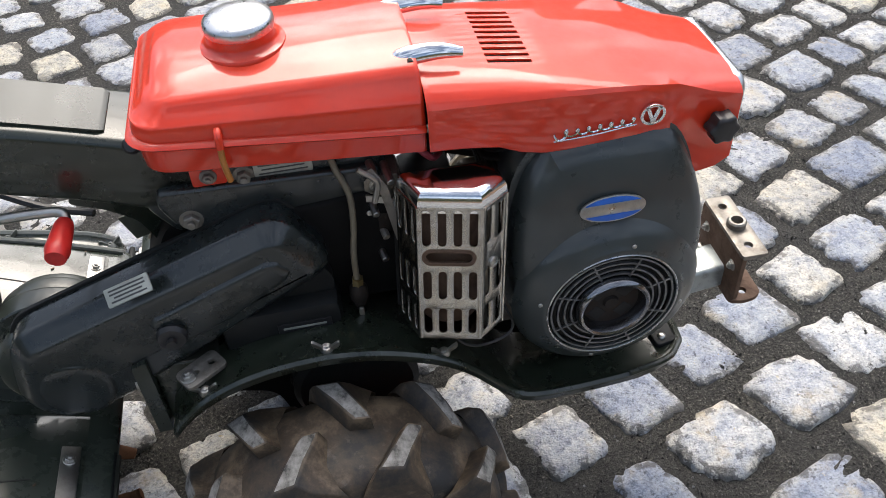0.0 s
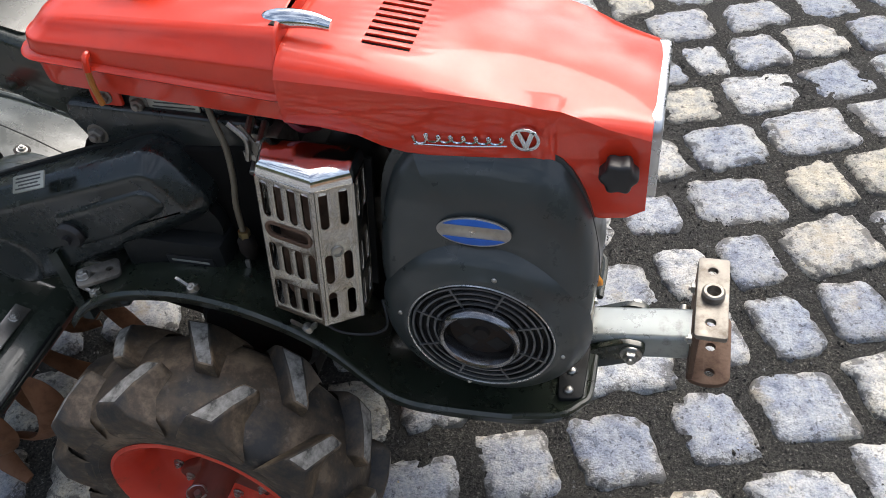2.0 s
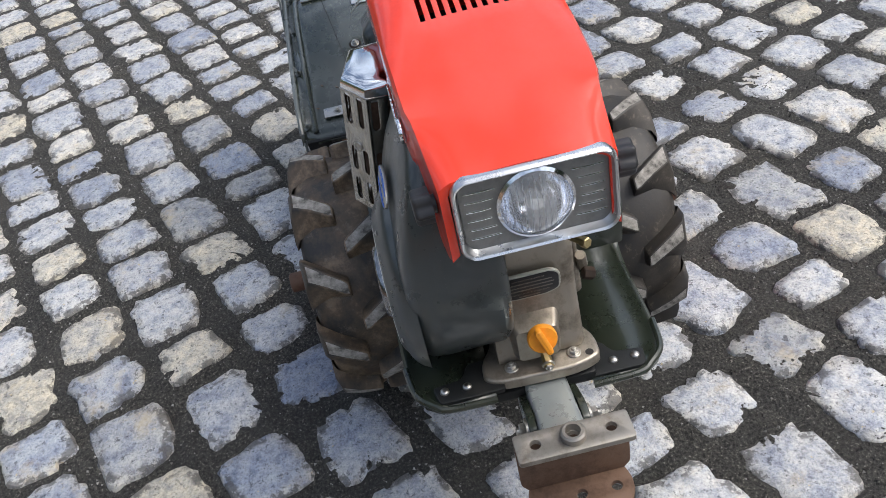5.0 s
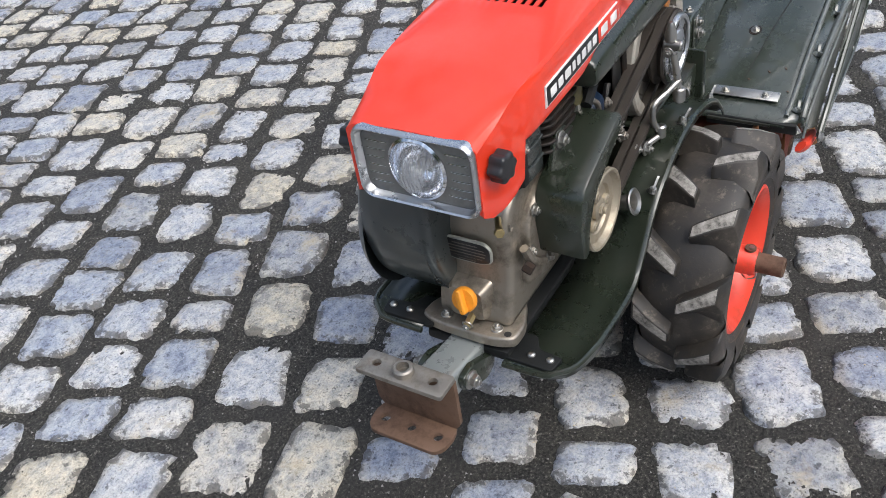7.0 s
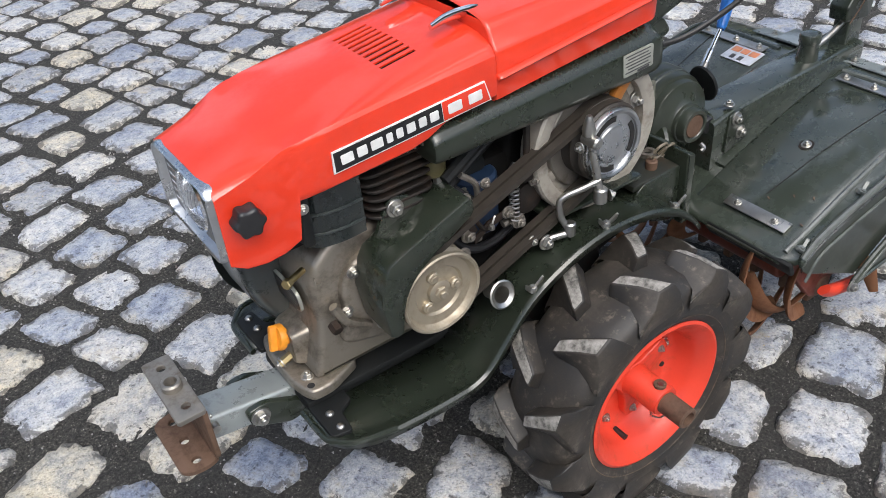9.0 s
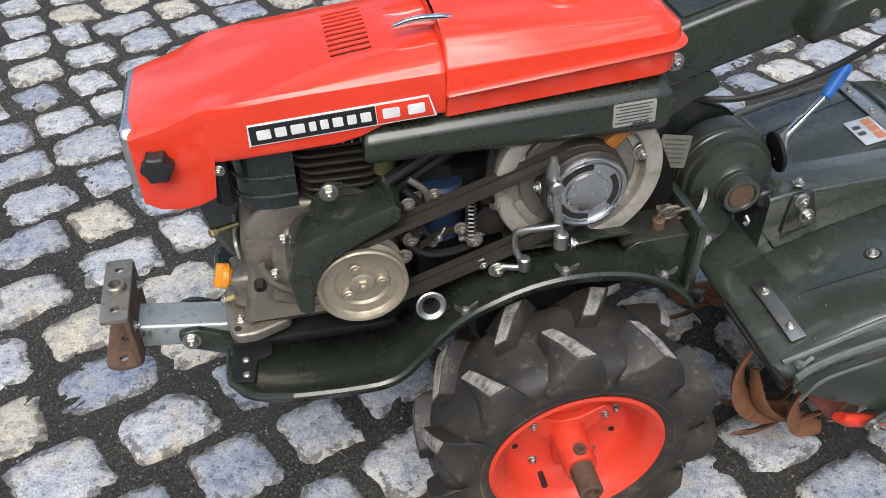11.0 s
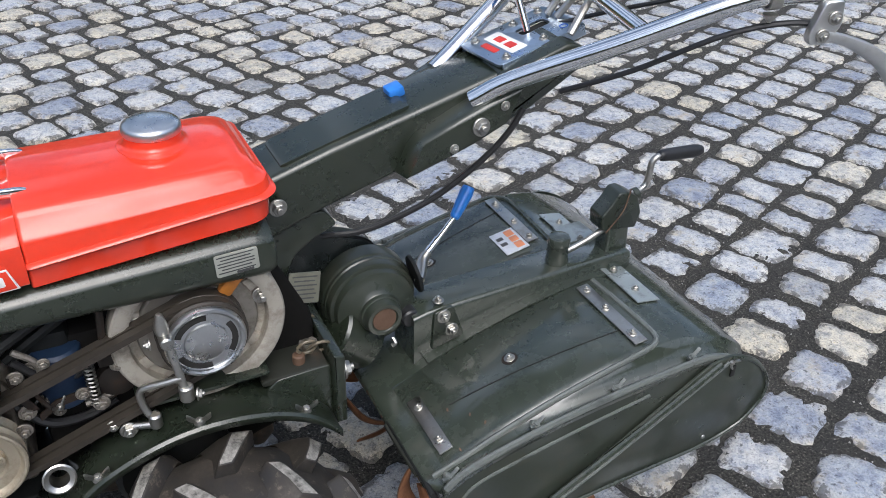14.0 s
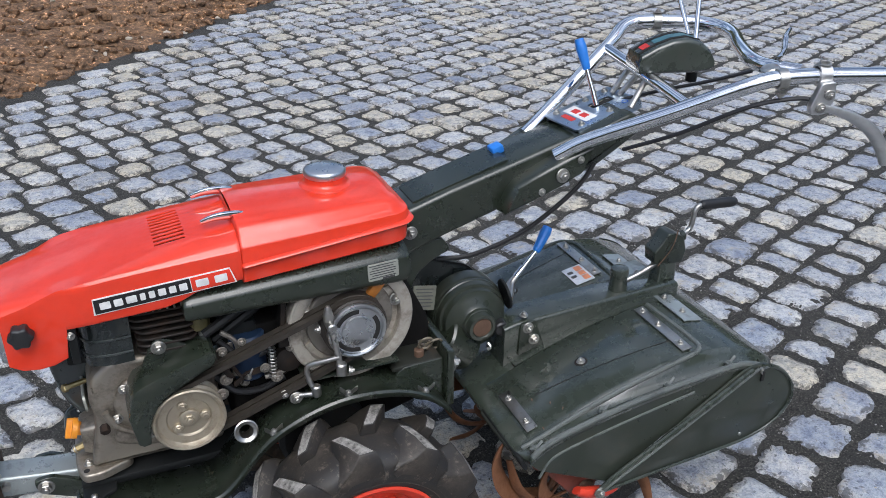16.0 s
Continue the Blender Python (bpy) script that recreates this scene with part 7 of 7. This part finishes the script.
        part("washer", lathe([(0, 0), (0.0125, 0), (0.0115, 0.0015), (0, 0.0015)], along(V(-0.824, s * 0.143, deck_z(-0.824) + 0.0045), V(-0.824, s * 0.143, deck_z(-0.824) + 0.0045) + deck_normal(-0.824)), 18), FINS, ob)
        bolt(ob, (-0.824, s * 0.143, deck_z(-0.824) + 0.005), deck_normal(-0.824), 0.0058)
        fl = loft([[V(x, s * y, deck_z(x) + 0.004 + t) for y, t in ((0.035, 0), (0.150, 0), (0.150, 0.002), (0.035, 0.002))] for x in (-1.040, -1.060, -1.082)])
        part("rear_strip", fl, PALE, ob, "pale scuffed rear strip")
        for y in (0.055, 0.115):
            bolt(ob, (-1.06, s * y, deck_z(-1.06) + 0.006), deck_normal(-1.06), 0.0045)
        part("rear_roll", tube([(-1.150, s * 0.03, 0.322), (-1.150, s * 0.13, 0.322), (-1.150, s * 0.222, 0.320)], 0.012, 12, 3), BLACK, ob)
        part("front_bar", box((-0.650, s * 0.19, 0.262), (0.008, 0.16, 0.026), 0.003, pose(0, 0, 0, 0, 25, 0)), BLACK, ob)
        part("bar_edge", tube([(-0.6415, s * 0.115, 0.2675), (-0.6415, s * 0.17, 0.2675), (-0.643, s * 0.225, 0.267)], 0.0036, 6, 2), STAINED, ob, "bare worn front edge")
    # sticker with plain bars
    n = deck_normal(-0.9565)
    m = Matrix.Translation((-0.9530, -0.1000, deck_z(-0.9565) + 0.0068)) @ pose(0, 0, 0, 0, -math.degrees(math.atan2(-n.x, n.z)), 0) @ pose(0, 0, 0, 0, 0, 90)
    st = part("deck_sticker", plate(rounded(0.033, 0.0215, 0.001, 3), [], 0.001, m, 0.0002), DIM_WHITE, ob, "pale sticker with worn orange and dark print")
    for u, w in ((-0.020, 0.0085), (-0.001, 0.0075), (0.018, 0.0085)):
        part("print_bar", plate(rounded(w, 0.0072, 0.001, 3, u, 0.0095), [], 0.001, m @ Matrix.Translation((0, 0, 0.0006)), 0.0001), ORANGE_PRINT, st, "worn orange print bar")
    for u in (-0.013, 0.004):
        part("print_bar", plate(rounded(0.0045, 0.0058, 0.001, 3, u, -0.0115), [], 0.001, m @ Matrix.Translation((0, 0, 0.0006)), 0.0001), LABEL_INK, st, "dark print bar")
    # side plates, flaps, edge clips
    for s in (1, -1):
        edge = [(q.x, q.y) for q in dense_b if q.x > -1.10]
        poly = edge + [(-1.10, 0.346), (-0.815, 0.176), (-0.800, 0.183), (-0.677, 0.246)]
        sp = part("side_plate", slab(poly, s * 0.2735, s * 0.2775, XZ, 0.001, 1), DECK_SIDE, tiller, "green tiller side plate")
        part("press_line", tube([(-0.676, s * 0.278, 0.232), (-0.70, s * 0.279, 0.268), (-0.76, s * 0.279, 0.286), (-0.86, s * 0.279, 0.306), (-0.98, s * 0.279, 0.325)], 0.0026, 6), SCUFF_SHEEN, sp)
        flap = round_poly([(-0.790, 0.160), (-0.98, 0.172), (-1.10, 0.178), (-1.175, 0.198), (-1.215, 0.242), (-1.212, 0.285), (-1.175, 0.330), (-1.125, 0.354), (-1.085, 0.350)], 0.022, 5)
        fp = part("side_flap", slab(flap, s * 0.281, s * 0.2855, XZ, 0.0015, 2), DECK_SIDE, tiller, "hinged green side flap")
        part("flap_rim", tube([V(u, s * 0.2865, v) for u, v in [(-0.80, 0.163), (-0.98, 0.175), (-1.10, 0.182), (-1.172, 0.203), (-1.208, 0.244), (-1.205, 0.284), (-1.168, 0.328), (-1.12, 0.350)]], 0.003, 8, 3), DECK, fp)
        part("flap_fold", tube([(-0.80, s * 0.287, 0.170), (-0.835, s * 0.288, 0.197), (-0.90, s * 0.288, 0.232), (-1.0, s * 0.288, 0.288), (-1.10, s * 0.287, 0.345)], 0.0055, 8), DECK, fp)
        part("hinge_rod", tube([(-0.795, s * 0.290, 0.160), (-0.82, s * 0.291, 0.180), (-0.90, s * 0.291, 0.225), (-1.0, s * 0.290, 0.281), (-1.112, s * 0.289, 0.346)], 0.0030, 8), SCUFF_SHEEN, fp, "scuffed hinge rod")
        bolt(fp, (-0.797, s * 0.288, 0.166), (0, s, 0), 0.0075)
        part("catch", box((-1.125, s * 0.288, 0.325), (0.008, 0.003, 0.020), 0.001), HOLE, fp)
        wing_nut(fp, (-1.118, s * 0.288, 0.343), (0, s, 0.3), 0.0042, 30)
        for x in (-0.672, -0.80, -0.93, -1.06):
            q = min(dense_b, key=lambda p: abs(p.x - x))
            fixing(CLIP, "wing_nut", ob, (x, s * 0.264, q.y + 0.001), (0, s * 0.3, 1), 0.0064, 20)
        rivet(sp, (-1.1, s * 0.286, 0.20), (0, s, 0), 0.004)


tiller_deck()


def tiller_gear():
    rings = []
    for x, z0, z1, y0, y1 in ((-0.715, 0.300, 0.388, -0.030, 0.046), (-0.74, 0.308, 0.394, -0.028, 0.046), (-0.90, 0.355, 0.402, -0.026, 0.046), (-1.09, 0.37, 0.409, -0.024, 0.046), (-1.098, 0.372, 0.404, -0.022, 0.044)):
        rings.append([V(x, (y0 + y1) / 2 + u, (z0 + z1) / 2 + v) for u, v in rounded((y1 - y0) / 2, (z1 - z0) / 2, 0.007, 4)])
    ob = part("gear_beam", loft(rings), DECK, tiller, "dark green box beam along the deck")
    part("beam_flange", loft([[V(x, y, deck_z(x) + 0.004 + t) for y, t in ((-0.045, 0), (0.064, 0), (0.064, 0.003), (-0.045, 0.003))] for x in (-0.73, -0.80, -0.90, -1.0, -1.06)]), DECK, ob)
    part("beam_cheek", slab(round_poly([(-0.742, 0.325), (-0.745, 0.392), (-0.776, 0.397), (-0.797, 0.338)], 0.006), 0.044, 0.050, XZ, 0.002), GREEN, ob)
    bolt(ob, (-0.760, 0.050, 0.384), (0, 1, 0), 0.0078)
    bolt(ob, (-0.774, 0.050, 0.356), (0, 1, 0), 0.0078, 20)
    ax = Matrix.Translation((-0.670, -0.012, 0.401)) @ pose(0, 0, 0, -90, 0, 0) @ Matrix.Diagonal((0.9, 0.9, 1, 1))
    drum = part("gear_drum", lathe([(0, -0.078), (0.052, -0.078), (0.062, -0.073), (0.0665, -0.064), (0.0665, -0.046), (0.068, -0.044), (0.0780, -0.043), (0.0795, -0.041), (0.0795, -0.016), (0.0785, -0.013), (0.0770, -0.011), (0.0770, -0.006), (0.0750, -0.004), (0.0745, 0.006), (0.0730, 0.009), (0.0675, 0.010), (0.0670, 0.020), (0.0655, 0.0225), (0.0620, 0.0235), (0.0540, 0.0270), (0.0450, 0.0315), (0.0370, 0.0345), (0.0350, 0.0365), (0.0345, 0.0400), (0.0335, 0.0420), (0.0315, 0.0430), (0.031, 0.052), (0.0285, 0.057), (0.0225, 0.057), (0.0205, 0.054), (0, 0.054)], ax, 48), DECK_SIDE, tiller, "round dark green gear housing", 30)
    part("hub_cap", lathe([(0.0205, 0.053), (0.0195, 0.056), (0, 0.0565)], ax, 28), RUST, drum, "rusty brown hub cap")
    part("plug", lathe([(0.016, 0.02), (0.016, 0.044), (0.013, 0.047), (0, 0.047)], ax @ Matrix.Translation((-0.050, 0.022, 0)), 20), PLASTIC, drum)
    part("bleed_screw", tube([(-0.678, 0.052, 0.372), (-0.680, 0.058, 0.366), (-0.675, 0.058, 0.362)], 0.0035, 8), STEEL, drum)
    part("neck", cyl((-0.660, -0.01, 0.33), (-0.60, -0.005, 0.375), 0.045, 0.05, 28, 0.004), GREEN, drum)
    # selector lever with black sector disc and blue grip
    sec = part("sector_disc", lathe([(0, -0.002), (0.029, -0.002), (0.030, 0), (0.029, 0.003), (0.010, 0.004), (0, 0.004)], along(V(-0.736, -0.004, 0.4335), V(-0.736 - 0.95, 0.046, 0.6335)), 32), BLACK, tiller, "black sector disc with a chrome blue-tipped lever")
    part("lever_fork", tube([(-0.742, 0.002, 0.424), (-0.750, -0.012, 0.428), (-0.760, -0.0285, 0.436), (-0.772, -0.034, 0.446)], [0.008, 0.0090, 0.0085, 0.0065], 12, 4), STEEL, sec)
    part("lever", tube([(-0.768, -0.033, 0.443), (-0.79, -0.041, 0.459), (-0.793, -0.042, 0.461), (-0.830, -0.0555, 0.489)], [0.0066, 0.0064, 0.0046, 0.0042], 12), CHROME, sec, "chrome selector lever")
    part("grip", tube([(-0.822, -0.0525, 0.483), (-0.827, -0.0545, 0.488), (-0.848, -0.066, 0.512), (-0.855, -0.070, 0.521)], [0.0065, 0.0085, 0.0110, 0.0095], 14), BLUE, sec, "blue plastic grip")
    bolt(sec, (-0.758, 0.035, 0.402), (0, 0, 1), 0.006)
    # depth tower, crank box and crank
    tw = part("depth_tower", lathe([(0.026, 0.390), (0.0225, 0.398), (0.0185, 0.405), (0.0165, 0.432), (0.0185, 0.436), (0.0185, 0.446), (0.0165, 0.450), (0.011, 0.452), (0, 0.452)], Matrix.Translation((-0.973, 0.017, 0)), 28), DECK, tiller, "green depth adjuster tower with crank")
    part("tie_rod", tube([(-0.985, 0.018, 0.418), (-1.02, 0.020, 0.430), (-1.062, 0.020, 0.448)], 0.0055, 10), STEEL, tw)
    part("crank_post", slab(round_poly([(-1.054, 0.395), (-1.056, 0.455), (-1.094, 0.455), (-1.098, 0.385)], 0.008), 0.004, 0.034, XZ, 0.004), DECK, tw)
    part("fixing_plate", box((-1.060, -0.055, 0.392), (0.055, 0.075, 0.004), 0.0015), PALE, tw, "pale scuffed fixing plate")
    bolt(tw, (-1.055, -0.040, 0.394), (0, 0, 1), 0.005)
    cb = part("crank_box", slab(round_poly([(-1.040, 0.452), (-1.036, 0.478), (-1.054, 0.498), (-1.064, 0.514), (-1.078, 0.514), (-1.102, 0.500), (-1.112, 0.470), (-1.105, 0.444)], 0.004), 0.002, 0.037, XZ, 0.004), GREEN, tw, "angular green crank box")
    part("collar", cyl((-1.104, 0.016, 0.492), (-1.116, 0.0155, 0.494), 0.011, seg=16, bev=0.002), GREEN, cb)
    part("crank", tube([(-1.10, 0.016, 0.497), (-1.118, 0.015, 0.498), (-1.130, 0.014, 0.506), (-1.135, 0.013, 0.525), (-1.137, 0.012, 0.542), (-1.146, 0.012, 0.550), (-1.160, 0.011, 0.550)], 0.0055, 10), STEEL, cb, "steel crank")
    part("crank_grip", tube([(-1.152, 0.011, 0.550), (-1.160, 0.011, 0.550), (-1.22, 0.010, 0.545), (-1.236, 0.010, 0.544)], [0.008, 0.010, 0.011, 0.008], 14), PLASTIC, cb, "black plastic grip")
    part("wire", tube([(-1.045, 0.040, 0.450), (-1.07, 0.043, 0.485), (-1.085, 0.036, 0.518)], 0.0012, 6), RUST, cb)


tiller_gear()


def tines():
    ob = part("tine_shaft", cyl((-0.80, -0.24, 0.135), (-0.80, 0.24, 0.135), 0.018, seg=20, bev=0.003), RUST, tiller, "rusty tine shaft with curved blades")
    rng = random.Random(3)
    for i, y in enumerate((-0.225, -0.18, -0.12, -0.06, 0.0, 0.06, 0.12, 0.18, 0.225)):
        for k in range(2):
            a0 = radians(40 * i + 180 * k + 25)
            hand = 1 if (i + k) % 2 else -1
            line, width = [], []
            for f in (0, 0.25, 0.5, 0.75, 1.0):
                a = a0 + 0.75 * f * f
                r = 0.02 + 0.135 * f ** 0.8
                line.append(V(-0.80 + r * math.cos(a), y + hand * 0.035 * f ** 3, 0.135 + r * math.sin(a)))
            if min(p.z for p in line) < 0.012:
                line = [V(p.x, p.y, max(p.z, 0.012)) for p in line]
            part("tine", tube(line, [0.011, 0.014, 0.016, 0.016, 0.008], 8, 4, 0.28), TINE_RUST, ob)
        part("tine_clamp", box((-0.80, y, 0.135), (0.05, 0.016, 0.05), 0.004), RUST, ob)
    for s in (1, -1):
        part("tine", tube([(-0.648, s * 0.203, 0.270), (-0.638, s * 0.201, 0.248), (-0.633, s * 0.200, 0.220), (-0.642, s * 0.198, 0.178), (-0.664, s * 0.197, 0.140), (-0.696, s * 0.196, 0.114), (-0.74, s * 0.195, 0.106)], [0.005, 0.014, 0.019, 0.021, 0.020, 0.018, 0.014], 8, 4, 0.28), TINE_RUST, ob)
        part("tine", tube([(-0.730, s * 0.232, 0.215), (-0.714, s * 0.233, 0.186), (-0.713, s * 0.233, 0.152), (-0.735, s * 0.231, 0.115), (-0.775, s * 0.228, 0.095)], [0.010, 0.018, 0.020, 0.018, 0.010], 8, 4, 0.28), TINE_RUST, ob)
        part("skid", tube([(-0.765, s * 0.262, 0.160), (-0.785, s * 0.264, 0.150), (-0.825, s * 0.266, 0.142), (-0.845, s * 0.266, 0.143)], [0.012, 0.018, 0.018, 0.012], 10, 4, 0.6), WHEEL_RED, ob, "chipped red shaft end guard")
    part("shaft_housing", cyl((-0.722, -0.215, 0.205), (-0.722, 0.215, 0.205), 0.024, seg=24, bev=0.004), HUB_RUST, ob, "dirty red cross tube under the deck")
    for s in (1, -1):
        part("housing_arm", slab(round_poly([(-0.69, 0.225), (-0.735, 0.232), (-0.83, 0.150), (-0.81, 0.118), (-0.775, 0.122)], 0.012), s * 0.225, s * 0.237, XZ, 0.003), HUB_RUST, ob, "dirty red side arm")
    part("drag_blade", slab(round_poly([(-1.09, 0.19), (-1.12, 0.19), (-1.105, 0.12)], 0.004), 0.18, 0.195, XZ, 0.002), BLACK, ob)


tines()


# ---- pieces of the pavement ----
for p, lx, ly, turn, kind in near_setts:
    ob = new("sett", SETT_MESHES[kind])
    ob.matrix_world = Matrix.Translation(p) @ Matrix.Rotation(turn, 4, "Z") @ Matrix.Diagonal((lx, ly, 1, 1))
    ob.parent = pavement

pts, faces = [], []
for p, lx, ly, turn, kind in far_setts:
    sp, sf = SHAPES[kind]
    c, s, k = math.cos(turn), math.sin(turn), len(pts)
    pts += [(p.x + c * x * lx - s * y * ly, p.y + s * x * lx + c * y * ly, p.z + z) for x, y, z in sp]
    faces += [tuple(i + k for i in f) for f in sf]
me = bpy.data.meshes.new("outer_setts")
me.from_pydata(pts, [], faces)
me.polygons.foreach_set("use_smooth", [True] * len(faces))
me.set_sharp_from_angle(angle=radians(50))
me.materials.append(SETT_FAR)
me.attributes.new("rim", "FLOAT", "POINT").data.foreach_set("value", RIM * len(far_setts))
outer = tagged(new("outer_setts", me), kind="stuff")
outer.parent = pavement


def grit():
    rng = random.Random(21)
    pts, faces = [], []
    for _ in range(110000):
        x, y = rng.uniform(-2.1, 1.2), rng.uniform(-1.4, 1.2)
        r = rng.choice((0.0009, 0.0012, 0.0016, 0.002, 0.0026, 0.0032))
        k = len(pts)
        t, z = rng.uniform(0, 6.28), bed_height(x, y) - 0.0004
        for i in range(3):
            a = t + 2.09 * i
            pts.append((x + r * math.cos(a), y + r * math.sin(a), z))
        pts.append((x, y, z + r * rng.uniform(0.9, 1.5)))
        faces += [(k, k + 1, k + 3), (k + 1, k + 2, k + 3), (k + 2, k, k + 3)]
    me = bpy.data.meshes.new("grit")
    me.from_pydata(pts, [], faces)
    me.materials.append(GRIT)
    return tagged(new("grit", me), "loose pale grit in the paving joints", "grit", kind="stuff")


grit()


def soil_height(p):
    v = (p - EDGE_AT).dot(EDGE_OUT) + 0.03
    h = 0.05 * noise.noise(Vector((p.x * 3, p.y * 3, 0))) + 0.03 * noise.noise(Vector((p.x * 11, p.y * 11, 4)))
    return -0.03 + max(0.0, min(1, v * 3)) * (0.085 + h)


def soil():
    """Bare brown earth beyond the paving's edge."""
    along_edge = Vector((-EDGE_OUT.y, EDGE_OUT.x, 0))
    pts, faces = [], []
    nu, nv = 220, 100
    for j in range(nv):
        for i in range(nu):
            u, v = -9 + 18 * i / (nu - 1), 9.0 * (j / (nv - 1)) ** 1.3
            p = EDGE_AT + along_edge * u + EDGE_OUT * (v - 0.03)
            pts.append((p.x, p.y, soil_height(p)))
    for j in range(nv - 1):
        for i in range(nu - 1):
            k = j * nu + i
            faces.append((k, k + 1, k + nu + 1, k + nu))
    me = bpy.data.meshes.new("soil")
    me.from_pydata(pts, [], faces)
    me.polygons.foreach_set("use_smooth", [True] * len(faces))
    me.materials.append(SOIL)
    return tagged(new("soil", me), "bare lumpy brown soil beside the paving", "soil", kind="structure")



def clods():
    """Loose lumps and pale pebbles on the bare earth beside the paving."""
    rng = random.Random(8)
    along_edge = Vector((-EDGE_OUT.y, EDGE_OUT.x, 0))
    ball = bmesh.new()
    bmesh.ops.create_icosphere(ball, subdivisions=1, radius=1)
    unit, tris = [v.co.copy() for v in ball.verts], [tuple(v.index for v in f.verts) for f in ball.faces]
    ball.free()
    pts, faces, pale = [], [], []
    for _ in range(5200):
        p = EDGE_AT + along_edge * rng.uniform(-3.4, 2.2) + EDGE_OUT * (0.02 + 3.2 * rng.random() ** 1.4)
        r = rng.choice((0.006, 0.008, 0.011, 0.015, 0.021, 0.03, 0.042))
        light = rng.random() < 0.05
        k, h = len(pts), soil_height(p) + r * 0.25
        flat = Vector((rng.uniform(0.7, 1.3), rng.uniform(0.7, 1.3), rng.uniform(0.45, 0.8)))
        for q in unit:
            g = r * (0.6 if light else 1.0) * rng.uniform(0.75, 1.2)
            pts.append((p.x + q.x * g * flat.x, p.y + q.y * g * flat.y, h + q.z * g * flat.z))
        for f in tris:
            faces.append(tuple(i + k for i in f))
            pale.append(1 if light else 0)
    me = bpy.data.meshes.new("clods")
    me.from_pydata(pts, [], faces)
    me.materials.append(SOIL), me.materials.append(PEBBLE)
    me.polygons.foreach_set("material_index", pale)
    return tagged(new("clods", me), "loose brown clods and pale pebbles on bare soil", "soil", kind="stuff")


soil()
clods()
